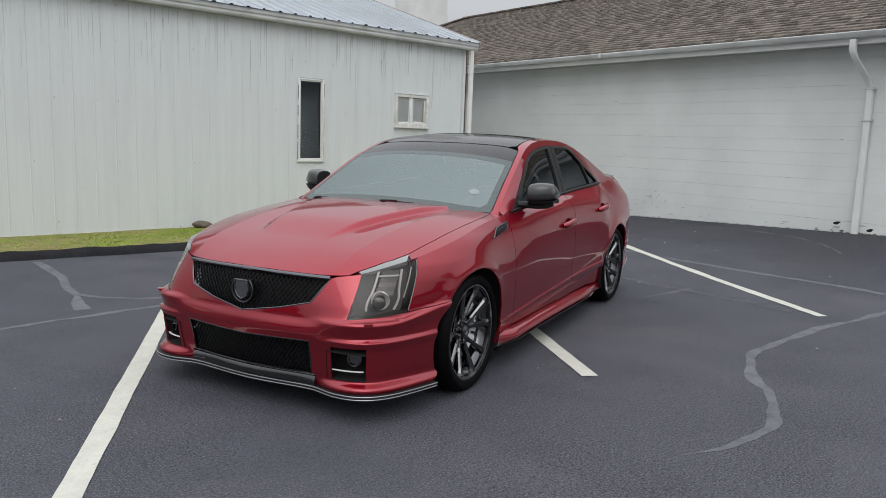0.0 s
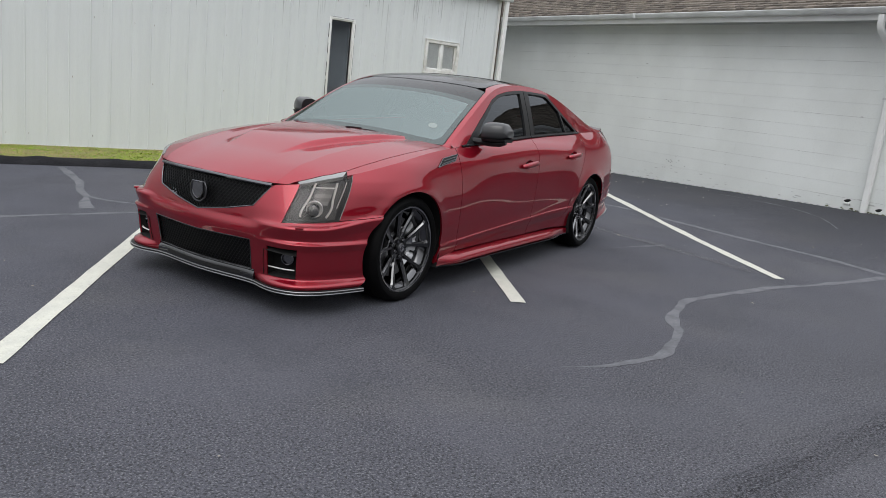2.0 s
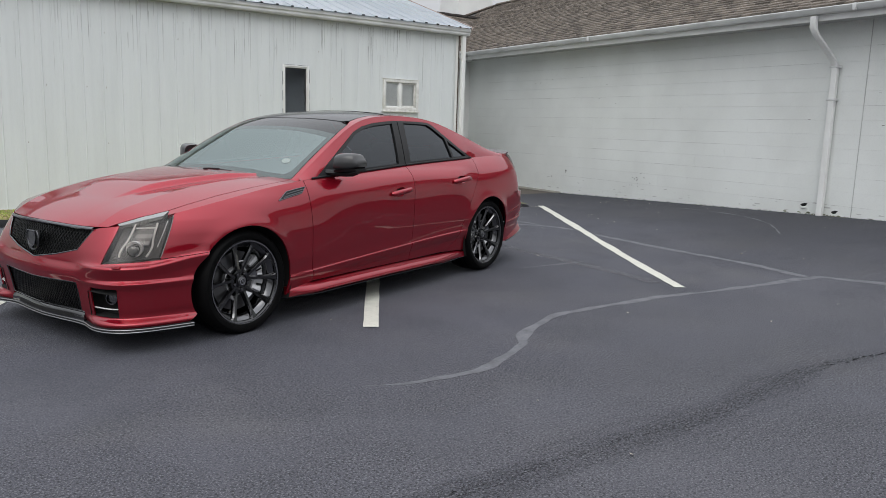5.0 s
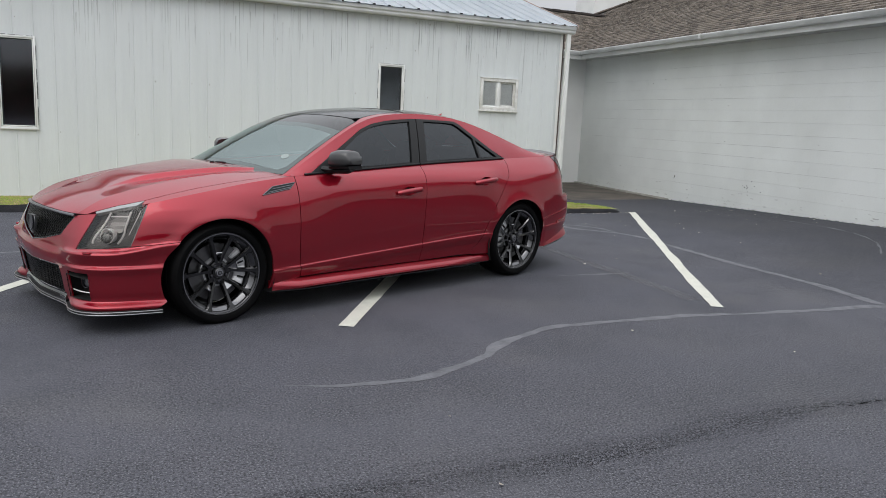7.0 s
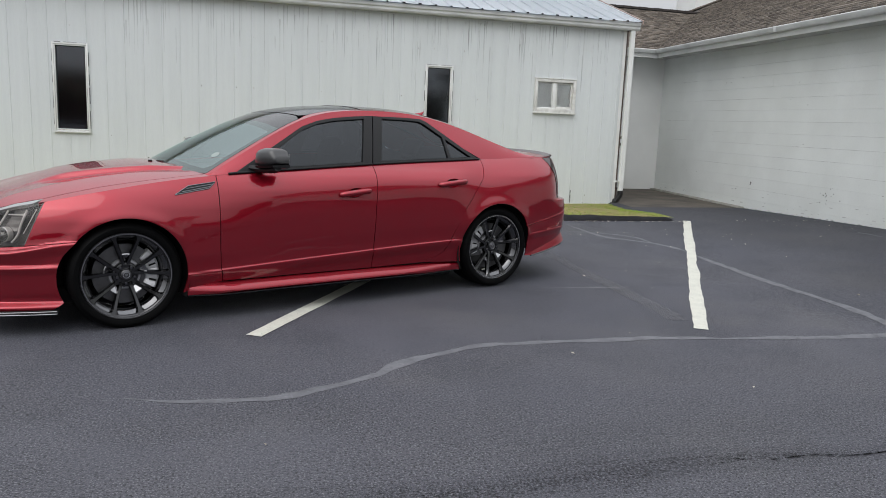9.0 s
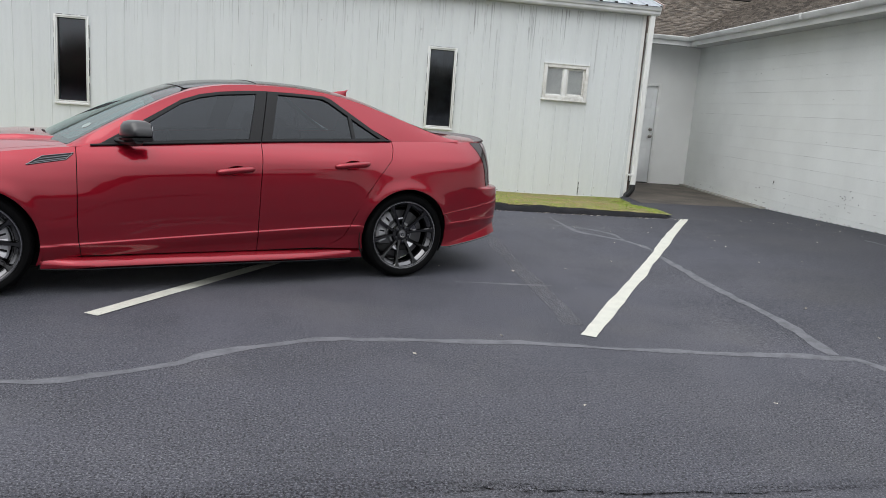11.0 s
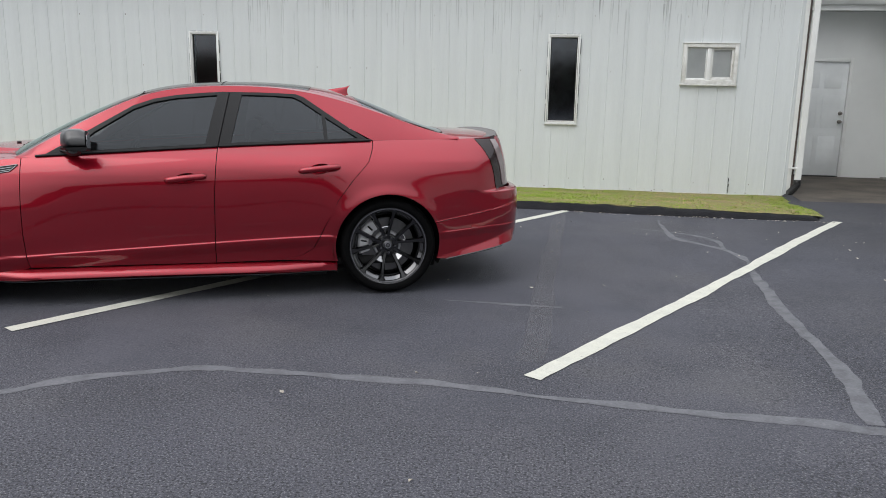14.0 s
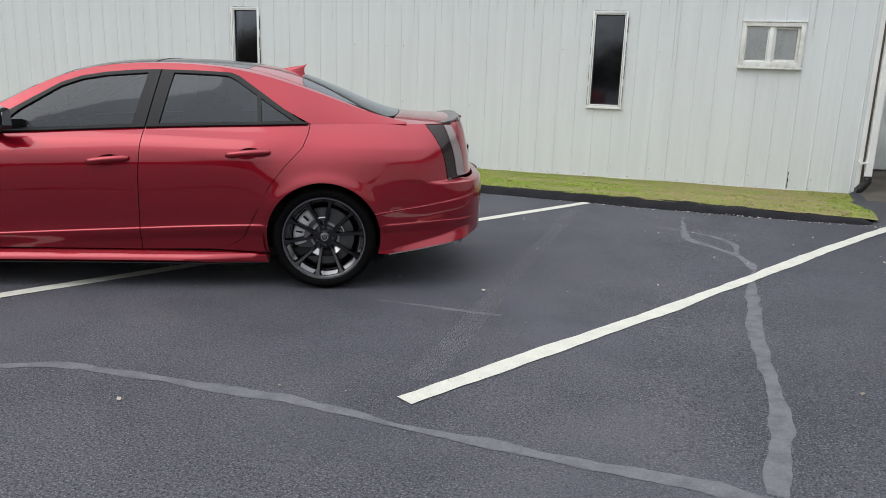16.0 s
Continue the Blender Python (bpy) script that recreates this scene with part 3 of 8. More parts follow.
part("screws", bm, material("rusty_screw", (0.36, 0.33, 0.30), 0.6, island=0.6), wall_a, "rows of small rusting screw heads")

# rain streaks run down from the gutter's joints
rnd = random.Random(77)
verts, faces = [], []
for i in range(150):
    x = rnd.uniform(2.0, 10.35)
    if any(o[0] - 0.06 < x < o[1] + 0.06 for o in OPENINGS):
        top, run = 3.07, rnd.uniform(0.15, 0.6)
    else:
        top, run = 3.07 - (rnd.uniform(0, 0.5) if rnd.random() < 0.3 else 0), rnd.uniform(0.2, 1.0) * rnd.uniform(0.5, 1.4)
    w, k = rnd.uniform(0.003, 0.013), len(verts)
    for q in range(5):
        u = q / 4
        hw = w * (1 - u) ** 0.6 + 0.0006
        xx = x + 0.004 * noise.noise((x * 3, u * 3, 2))
        verts += [(xx - hw, WALL_Y - 0.0088 - 0.00002 * i, top - run * u), (xx + hw, WALL_Y - 0.0088 - 0.00002 * i, top - run * u)]
        if q:
            faces.append((k + 2 * q - 2, k + 2 * q, k + 2 * q + 1, k + 2 * q - 1))
me = bpy.data.meshes.new("rain_streaks")
me.from_pydata(verts, [], faces)
link_mesh("rain_streaks", me, M_STREAK, wall_a, "grey rain streaks under the gutter", smooth=0)["kind"] = "stuff"

# rust along the foot and one split seam
rnd = random.Random(19)
bm = bmesh.new()
for i in range(30):
    x, z, r = rnd.uniform(4.5, 10.3), -0.03 + abs(rnd.gauss(0, 0.014)), rnd.uniform(0.003, 0.009)
    add_box(bm, (x, WALL_Y - 0.0272, z), (x + r * 2.2, WALL_Y - 0.0245, z + r))
part("rust_specks", bm, material("foot_rust", (0.10, 0.065, 0.045), 0.9, island=0.5), wall_a, "rust specks along the wall's foot", smooth=0)["kind"] = "stuff"
bm = bmesh.new()
for k in range(5):
    add_box(bm, (9.555 + 0.003 * (k % 2), WALL_Y - 0.0135, -0.02 + 0.045 * k), (9.5625 + 0.003 * (k % 3), WALL_Y - 0.010, 0.024 + 0.045 * k))
part("split_seam", bm, M_DARKGAP, wall_a, "dark split in a panel seam", smooth=0)

# its end wall beside the recess, corner trim and foot trim
bm = box((A_RIGHT - 0.12, WALL_Y + 0.15, -0.1), (A_RIGHT - 0.005, 13.8, A_TOP))
tagged(part("wall_east", bm, M_SIDING, smooth=0), "white metal end wall of the building", "wall", kind="structure")
bm = bmesh.new()
add_prism(bm, [(A_RIGHT - 0.075, WALL_Y - 0.022), (A_RIGHT + 0.004, WALL_Y - 0.022), (A_RIGHT + 0.004, WALL_Y + 0.08), (A_RIGHT - 0.004, WALL_Y + 0.08), (A_RIGHT - 0.004, WALL_Y - 0.018), (A_RIGHT - 0.075, WALL_Y - 0.018)], "z", -0.05, A_TOP)
tagged(part("trim", bm, M_TRIM), "white folded metal corner trim", "trim", kind="structure")
tagged(part("trim", box((A_RIGHT - 0.018, WALL_Y - 0.030, 0.06), (A_RIGHT + 0.0065, WALL_Y - 0.0225, 3.09), 0.001), material("brown_corner", (0.10, 0.07, 0.058), 0.7, tone=0.8, scale=5, tint=(0.045, 0.04, 0.038))), "dark brown corner strip behind the downspout", "trim", kind="structure")
bm = box((A_LEFT, WALL_Y - 0.024, -0.075), (A_RIGHT - 0.08, WALL_Y - 0.019, -0.03), 0.001)
tagged(part("baseboard", bm, M_WORN_TRIM), "dented white metal foot trim", "trim", kind="structure")

# eave: fascia gutter and soffit
bm = bmesh.new()
add_prism(bm, [(WALL_Y - 0.19, 3.215), (WALL_Y - 0.185, 3.17), (WALL_Y - 0.165, 3.15), (WALL_Y - 0.165, 3.12), (WALL_Y - 0.15, 3.095), (WALL_Y - 0.03, 3.095), (WALL_Y - 0.03, 3.225), (WALL_Y - 0.17, 3.225)], "x", A_LEFT, A_RIGHT + 0.16)
tagged(part("gutter", bm, M_GUTTER, smooth=25), "long off-white metal box gutter under the roof edge", "gutter", kind="structure")
bm = box((A_LEFT, WALL_Y - 0.03, 3.09), (A_RIGHT + 0.02, WALL_Y + 0.03, 3.16))
tagged(part("soffit", bm, M_SOFFIT, smooth=0), "painted board under the eave", "soffit", kind="structure")

# the ribbed roof
PITCH = 0.331
RIDGE_Y = 17.2
roof_a = thing("roof_north", (0, 0, 0), "pale galvanised ribbed metal roof with a rusty rake edge", "roof", kind="structure")
e0 = WALL_Y - 0.20


def roof_a_z(y):
    return 3.235 + PITCH * (y - e0)


for k in range(k0, int((A_RIGHT + 0.2 - RIB0) / mod) + 1):
    p0, p1 = max(A_LEFT, RIB0 + k * mod), min(A_RIGHT + 0.17, RIB0 + (k + 1) * mod)
    cx = {p0, p1}
    for i in range(0, 4):
        b = RIB0 + k * mod + i * RIB
        cx |= {b + f for f in (-0.028, -0.012, 0.012, 0.028)}
    cx = sorted(c for c in cx if p0 <= c <= p1)
    bm = bmesh.new()
    low, high = [], []
    for x in cx:
        t = abs(((x - RIB0 + RIB / 2) % RIB) - RIB / 2)
        d = 0.022 if t < 0.013 else 0.0
        low.append(bm.verts.new((x, e0 - 0.02, roof_a_z(e0 - 0.02) + d)))
        high.append(bm.verts.new((x, RIDGE_Y, roof_a_z(RIDGE_Y) + d)))
    for i in range(len(cx) - 1):
        bm.faces.new((low[i], low[i + 1], high[i + 1], high[i]))
    bmesh.ops.solidify(bm, geom=bm.faces[:], thickness=0.004)
    part("roof_sheet", bm, M_ROOFMETAL, roof_a, smooth=20)
bm = bmesh.new()
add_prism(bm, [(RIDGE_Y, roof_a_z(RIDGE_Y)), (RIDGE_Y + 6.6, 3.235), (RIDGE_Y + 6.6, 3.15), (RIDGE_Y, roof_a_z(RIDGE_Y) - 0.1)], "x", A_LEFT, A_RIGHT + 0.17)
part("back_slope", bm, M_ROOFMETAL, roof_a)
bm = bmesh.new()
add_prism(bm, [(e0, roof_a_z(e0) + 0.03), (RIDGE_Y, roof_a_z(RIDGE_Y) + 0.03), (RIDGE_Y, roof_a_z(RIDGE_Y) - 0.10), (e0, roof_a_z(e0) - 0.03)], "x", A_RIGHT + 0.171, A_RIGHT + 0.20)
part("rake_trim", bm, M_RUSTTRIM, roof_a, "rust-brown metal rake trim")
bm = bmesh.new()
add_prism(bm, [(WALL_Y + 0.15, 3.16), (RIDGE_Y, roof_a_z(RIDGE_Y) - 0.12), (RIDGE_Y + 6, 3.16)], "x", A_RIGHT - 0.10, A_RIGHT - 0.006)
part("gable", bm, M_SIDING, roof_a, "white metal gable end")
bm = bmesh.new()
x = RIB0 - 24 * RIB
rnd = random.Random(4)
while x < A_RIGHT + 0.1:
    add_box(bm, (x - 0.012, e0 - 0.024, 3.226), (x + 0.012 + 0.03 * rnd.random(), e0 - 0.012, 3.245))
    x += RIB
part("rib_closure", bm, M_DARKGAP, roof_a, "dark rib ends along the roof edge", smooth=0)


# ---- windows ----
def tall_window(index, x0, x1, z0, z1, curtain):
    w = thing("window_%d" % index, ((x0 + x1) / 2, WALL_Y, z0), "tall narrow dark window in a white aluminium frame", "window", "tall windows", "structure")
    hw, h = (x1 - x0) / 2, z1 - z0
    bm = bmesh.new()
    for lo, hi in (((-hw - 0.012, -0.026, -0.014), (-hw + 0.012, 0.10, h + 0.014)), ((hw - 0.012, -0.026, -0.014), (hw + 0.012, 0.10, h + 0.014)),
                   ((-hw + 0.012, -0.025, h - 0.012), (hw - 0.012, 0.10, h + 0.013)), ((-hw + 0.012, -0.025, -0.013), (hw - 0.012, 0.10, 0.014)),
                   ((-hw + 0.017, -0.018, 0.019), (-hw + 0.031, 0.10, h - 0.017)), ((hw - 0.031, -0.018, 0.019), (hw - 0.017, 0.10, h - 0.017)), ((-hw + 0.031, -0.018, h - 0.031), (hw - 0.031, 0.10, h - 0.017)), ((-hw + 0.031, -0.018, 0.019), (hw - 0.031, 0.10, 0.033))):
        add_box(bm, lo, hi, 0.003)
    part("window_frame", bm, M_TRIM, w)
    bm = box((-hw - 0.020, -0.040, -0.026), (hw + 0.020, -0.003, -0.015), 0.003)
    part("window_sill", bm, M_WORN_TRIM, w)
    bm = bmesh.new()
    for lo, hi in (((-hw + 0.031, 0.02, 0.033), (-hw + 0.045, 0.05, h - 0.031)), ((hw - 0.045, 0.02, 0.033), (hw - 0.031, 0.05, h - 0.031)),
                   ((-hw + 0.045, 0.02, h - 0.045), (hw - 0.045, 0.05, h - 0.031)), ((-hw + 0.045, 0.02, 0.033), (hw - 0.045, 0.05, 0.047))):
        add_box(bm, lo, hi)
    part("gasket", bm, M_BLACKPLASTIC, w, smooth=0)
    part("pane", box((-hw + 0.045, 0.030, 0.047), (hw - 0.045, 0.036, h - 0.045)), G_HOUSE, w, smooth=0)
    bm = bmesh.new()
    n = 14
    pts = [(-hw + 2 * hw * i / n, 0.20 + 0.02 * (i % 2)) for i in range(n + 1)]
    v0, v1 = [bm.verts.new((p[0], p[1], -0.02)) for p in pts], [bm.verts.new((p[0], p[1], h + 0.02)) for p in pts]
    for i in range(n):
        bm.faces.new((v0[i], v0[i + 1], v1[i + 1], v1[i]))
    bmesh.ops.solidify(bm, geom=bm.faces[:], thickness=0.004)
    part("curtain", bm, curtain, w, smooth=80)
    # an added box closes off the room, its shade painted near-black
    bm = bmesh.new()
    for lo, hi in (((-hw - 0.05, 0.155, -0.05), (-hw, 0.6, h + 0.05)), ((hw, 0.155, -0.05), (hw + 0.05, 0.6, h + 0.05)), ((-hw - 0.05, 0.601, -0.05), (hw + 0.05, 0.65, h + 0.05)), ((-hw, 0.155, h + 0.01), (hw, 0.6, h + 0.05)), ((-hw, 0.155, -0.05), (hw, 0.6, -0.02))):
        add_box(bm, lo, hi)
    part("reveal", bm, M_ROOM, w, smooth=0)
    bm = bmesh.new()
    rnd = random.Random(index)
    for s in (-1, 1):
        x = s * (hw + 0.0145)
        for i in range(4):
            z = h * (i + rnd.random() * 0.3) / 4
            add_box(bm, (x - 0.003, -0.020, z), (x + 0.003 + 0.004 * rnd.random(), -0.011, z + h * rnd.uniform(0.12, 0.24)))
    for i in range(4):
        x = -hw + 2 * hw * (i + rnd.random() * 0.5) / 4
        add_box(bm, (x, -0.022, h + 0.0145), (x + 0.09, -0.012, h + 0.018 + 0.004 * rnd.random()))
    part("sealant", bm, M_BLACKPLASTIC, w, "dark cracked sealant round the frame", smooth=0)
    return w


# window 1 has an added blotchy grey sheet, painting the reflections in its glass
tall_window(1, *OPENINGS[0], material("grey_reflection", (0.22, 0.22, 0.24), 0.9, tone=0.95, scale=4, tint=(0.03, 0.03, 0.035)))
tall_window(2, *OPENINGS[1], M_CURTAIN)

x0, x1, z0, z1 = OPENINGS[2]
w3 = thing("window_3", ((x0 + x1) / 2, WALL_Y, z0), "small white two-pane sliding window with closed blinds", "window", kind="structure")
hw, h = (x1 - x0) / 2, z1 - z0
bm = bmesh.new()
for lo, hi in (((-hw - 0.006, -0.04, -0.010), (-hw + 0.05, 0.06, h + 0.006)), ((hw - 0.05, -0.04, -0.010), (hw + 0.006, 0.06, h + 0.006)), ((-hw + 0.05, -0.04, h - 0.05), (hw - 0.05, 0.06, h + 0.006)), ((-hw + 0.05, -0.04, -0.010), (hw - 0.05, 0.06, 0.055))):
    add_box(bm, lo, hi, 0.005)
part("window_frame", bm, M_WORN_TRIM, w3, "white wooden frame with flaking paint")
part("window_sill", box((-hw - 0.022, -0.06, -0.034), (hw + 0.016, -0.004, -0.011), 0.004), M_WORN_TRIM, w3)
part("head_flashing", box((-hw - 0.016, -0.05, h + 0.007), (hw + 0.016, -0.004, h + 0.018), 0.003), M_WORN_TRIM, w3)
part("mullion", box((-0.045, -0.02, 0.056), (0.012, 0.05, h - 0.051), 0.004), M_TRIM, w3)
for s, xa, xb in ((0, -hw + 0.051, -0.046), (1, 0.013, hw - 0.051)):
    bm = bmesh.new()
    b = 0.016 + 0.016 * s
    for lo, hi in (((xa, 0.0, 0.056), (xa + b, 0.04, h - 0.056)), ((xb - b, 0.0, 0.056), (xb, 0.04, h - 0.056)), ((xa + b, 0.0, h - 0.051 - b), (xb - b, 0.04, h - 0.056)), ((xa + b, 0.0, 0.056), (xb - b, 0.04, 0.061 + b))):
        add_box(bm, lo, hi, 0.002)
    part("sash", bm, M_TRIM if s == 0 else M_WORN_TRIM, w3)
    part("pane", box((xa + b, 0.006 + 0.012 * s, 0.061 + b), (xb - b, 0.010 + 0.012 * s, h - 0.051 - b)), G_CLEAR, w3, smooth=0)
    for i in range(17):
        z = 0.07 + (h - 0.14) * i / 16
        part("slat", box((xa, -0.0008, -0.018), (xb, 0.0008, 0.018), m=pose(0, 0.017 + 0.022 * s, z, -8)), M_BLIND, w3, smooth=0)
# the same added box, painted dark in place of room shade
bm = bmesh.new()
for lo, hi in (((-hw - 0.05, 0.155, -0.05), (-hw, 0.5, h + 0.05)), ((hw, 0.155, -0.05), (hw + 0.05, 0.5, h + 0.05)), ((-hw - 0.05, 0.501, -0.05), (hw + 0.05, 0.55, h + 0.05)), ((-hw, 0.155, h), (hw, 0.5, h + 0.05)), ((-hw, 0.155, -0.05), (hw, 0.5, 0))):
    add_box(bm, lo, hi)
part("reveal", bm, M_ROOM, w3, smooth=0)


# ---- downspouts ----
def spout_tube(bm, pts, wx, wy):
    """A rectangular pipe with crimped corners along points."""
    rings = []
    for i, p in enumerate(pts):
        rings.append([bm.verts.new((p[0] + sx * wx / 2, p[1] + sy * wy / 2, p[2])) for sx, sy in ((-1, -0.8), (-0.8, -1), (0.8, -1), (1, -0.8), (1, 0.8), (0.8, 1), (-0.8, 1), (-1, 0.8))])
    for a, b in zip(rings, rings[1:]):
        for k in range(8):
            bm.faces.new((a[k], a[(k + 1) % 8], b[(k + 1) % 8], b[k]))
    bm.faces.new(rings[0])
    bm.faces.new(rings[-1])


sp = thing("downspout", (A_RIGHT + 0.050, WALL_Y - 0.10, 0), "white metal corner downspout ending in a black hose", "downspout", "downspouts")
bm = bmesh.new()
spout_tube(bm, [(0, 0, 3.10), (0, 0, 0.16)], 0.085, 0.065)
part("pipe", bm, M_TRIM, sp)
bm = bmesh.new()
add_box(bm, (-0.12, -0.036, 0.38), (0.047, 0.036, 0.405))
part("strap", bm, M_TRIM, sp)
bm = bmesh.new()
pts, rad = [], []
for i in range(25):
    a = i / 24
    pts.append((-0.20 * max(0, a - 0.3) ** 1.2, -0.02 * a, 0.22 - 0.20 * min(1, a * 1.15)))
    rad.append(0.050 + 0.005 * (i % 2))
add_tube(bm, pts, rad, 14)
part("hose", bm, M_BLACKPLASTIC, sp, "black corrugated drain hose")

# ---- the block building ----
# its wall frame: x runs along the wall from the inner corner, -y faces the lot
B_TURN = math.degrees(math.atan2(-1, -0.08))
B = pose(12.95, 13.7, 0, 0, 0, B_TURN)
B_LEN, B_TOP = 19.2, 2.98
wall_b = thing("wall_east_block", B, "white painted concrete block wall with flaking paint at its foot", "wall", kind="structure")
part("mortar", box((0, 0.006, -0.2), (B_LEN, 0.2, B_TOP)), M_MORTAR, wall_b, smooth=0)

# eave of the block building
bm = bmesh.new()
prof = [(-0.56, 3.068), (-0.565, 3.058), (-0.56, 3.046), (-0.552, 3.030), (-0.535, 2.998), (-0.525, 2.988), (-0.44, 2.988), (-0.44, 3.065), (-0.45, 3.065), (-0.45, 3.0), (-0.52, 3.0), (-0.55, 3.05), (-0.55, 3.068)]
add_prism(bm, prof, "x", 0.42, B_LEN)
gut = part("gutter", bm, M_GUTTER, m=B, smooth=25)
tagged(gut, "long white metal eave gutter on the block building", "gutter", kind="structure")
fas = part("fascia", box((0.3, -0.438, 2.905), (B_LEN, -0.41, 3.06), 0.003), M_TRIM, m=B, smooth=0)
tagged(fas, "white fascia board behind the gutter", "trim", kind="structure")
for jx in (4.9, 10.05):
    tagged(part("gutter_joint", box((jx, -0.571, 2.982), (jx + 0.05, -0.43, 3.072), 0.004), M_GUTTER, m=B), "lapped joint sleeve of the eave gutter", "gutter joint", "gutter joints", "structure")
sof = part("soffit_east", box((0.0, -0.41, 2.93), (B_LEN, 0.2, 2.96)), M_SOFFIT, m=B, smooth=0)
tagged(sof, "pale painted soffit under the eave", "soffit", kind="structure")

# the recess: back wall with a door
M_RECESS = material("recess_paint", (0.82, 0.83, 0.815), 0.6, tone=0.5, scale=1.5, tint=(0.72, 0.725, 0.71), bump=0.2, bump_scale=55)
M_FOOTING = material("pale_footing", (0.34, 0.33, 0.30), 0.85, tone=0.7, scale=4, tint=(0.20, 0.19, 0.17), bump=0.3)
tagged(part("footing", box((0.02, -0.11, -0.1), (3.72, 0.004, 0.035), 0.008), M_FOOTING, m=B), "pale concrete footing along the block wall", "footing", kind="structure")
BACK_Y = 13.7
D0, D1, D_TOP = 11.22, 12.10, 2.07
bm = bmesh.new()
for lo, hi in (((10.4, BACK_Y, -0.1), (D0 - 0.06, BACK_Y + 0.2, 3.0)), ((D1 + 0.06, BACK_Y, -0.1), (12.97, BACK_Y + 0.2, 3.0)), ((D0 - 0.06, BACK_Y, D_TOP + 0.06), (D1 + 0.06, BACK_Y + 0.2, 3.0))):
    add_box(bm, lo, hi)
tagged(part("wall_recess", bm, M_RECESS, smooth=0), "white painted back wall of the paved recess", "wall", kind="structure")
door = thing("door_1", (D0, BACK_Y, 0.03), "white six-panel back door with a dark knob", "door", kind="structure")
bm = bmesh.new()
dw, dh = D1 - D0, D_TOP - 0.03
for lo, hi in (((-0.06, -0.025, -0.02), (0, 0.1, dh + 0.06)), ((dw, -0.025, -0.02), (dw + 0.06, 0.1, dh + 0.06)), ((0, -0.025, dh), (dw, 0.1, dh + 0.06))):
    add_box(bm, lo, hi, 0.004)
part("door_frame", bm, M_TRIM, door)
part("threshold", box((0, -0.03, -0.025), (dw, 0.1, -0.005), 0.003), M_BLACKPLASTIC, door)
part("leaf", box((0.004, 0.02, 0.0), (dw - 0.004, 0.06, dh - 0.004), 0.002), M_DOOR, door)
for px in (0.11, 0.49):
    for z0, z1 in ((0.18, 0.72), (0.86, 1.45), (1.57, 1.86)):
        bm = bmesh.new()
        add_box(bm, (px, 0.0165, z0), (px + 0.29, 0.0215, z1), 0.0045)
        part("door_panel", bm, M_DOOR, door)
for z, r in ((0.98, 0.030), (1.13, 0.025)):
    bm = bmesh.new()
    add_revolve(bm, [(0.034, 0.019), (0.034, 0.008), (0.014, 0.0), (0.014, -0.02), (r, -0.03), (r, -0.05), (r * 0.6, -0.06)], pose(dw - 0.07, 0, z), 20)
    part("door_knob" if z < 1.1 else "deadbolt", bm, M_BRASS, door)

bm = bmesh.new()
prof = [(12.99 + p[0] + 0.66, p[1]) for p in prof]
add_prism(bm, prof, "x", 10.55, 12.50)
tagged(part("gutter", bm, M_GUTTER, smooth=25), "short white gutter over the recess", "gutter", kind="structure")
tagged(part("soffit", box((10.5, 13.22, 2.93), (12.6, 13.72, 2.965)), M_SOFFIT, smooth=0), "pale painted soffit over the recess", "soffit", kind="structure")
tagged(part("fascia", box((10.5, 13.195, 2.90), (12.6, 13.22, 3.06)), M_TRIM, smooth=0), "white fascia board over the recess", "trim", kind="structure")

# roofs of shingles
B_PITCH, B_DEEP, R_PITCH = 0.46, 5.0, 0.35
EAVE_Z = 3.085


def main_roof(lx, ly):
    """A point of the main slope in the wall frame."""
    return B @ Vector((lx, ly, EAVE_Z + B_PITCH * (ly + 0.5)))


def recess_z(y):
    return EAVE_Z - 0.03 + R_PITCH * (y - 13.17)


def shingle_field(name, place, x_lo, x_hi, rows, expo, keep, seed, label):
    rnd = random.Random(seed)
    verts, faces = [], []
    for j in range(rows):
        lx = x_lo - rnd.uniform(0, 0.3)
        while lx < x_hi:
            wd = rnd.choice((0.08, 0.11, 0.14, 0.18))
            if keep(lx, j * expo):
                lift = 0.012 + rnd.uniform(0, 0.012)
                a, b = place(lx, j * expo), place(lx + wd - 0.006, j * expo)
                c, d = place(lx + wd - 0.006, (j + 1) * expo + 0.02), place(lx, (j + 1) * expo + 0.02)
                k = len(verts)
                up = Vector((0, 0, lift + 0.006))
                verts += [a + up, b + up, c + Vector((0, 0, 0.002)), d + Vector((0, 0, 0.002)), a - Vector((0, 0, 0.006)), b - Vector((0, 0, 0.006))]
                faces += [(k, k + 1, k + 2, k + 3), (k + 4, k + 5, k + 1, k)]
            lx += wd
    me = bpy.data.meshes.new(name)
    me.from_pydata(verts, [], faces)
    return tagged(link_mesh("shingles", me, M_SHINGLE, smooth=0), label, "shingles", kind="stuff")


def main_place(lx, along):
    return main_roof(lx, -0.5 + along / math.sqrt(1 + B_PITCH ** 2))


def main_keep(lx, along):
    p = main_place(lx, along)
    hip = -5.3 - (B_DEEP - along)
    return lx > hip and (p.y < 13.2 or p.z > recess_z(p.y) - 0.08)


shingle_field("shingles_main", main_place, -10, B_LEN, 39, 0.142, main_keep, 21, "weathered brown asphalt shingles in uneven courses")


def recess_place(x, along):
    y = 13.17 + along / math.sqrt(1 + R_PITCH ** 2)
    return Vector((x, y, recess_z(y)))


def recess_keep(x, along):
    p = recess_place(x, along)
    q = B.inverted() @ p
    return p.z > EAVE_Z + B_PITCH * (q.y + 0.5) - 0.08


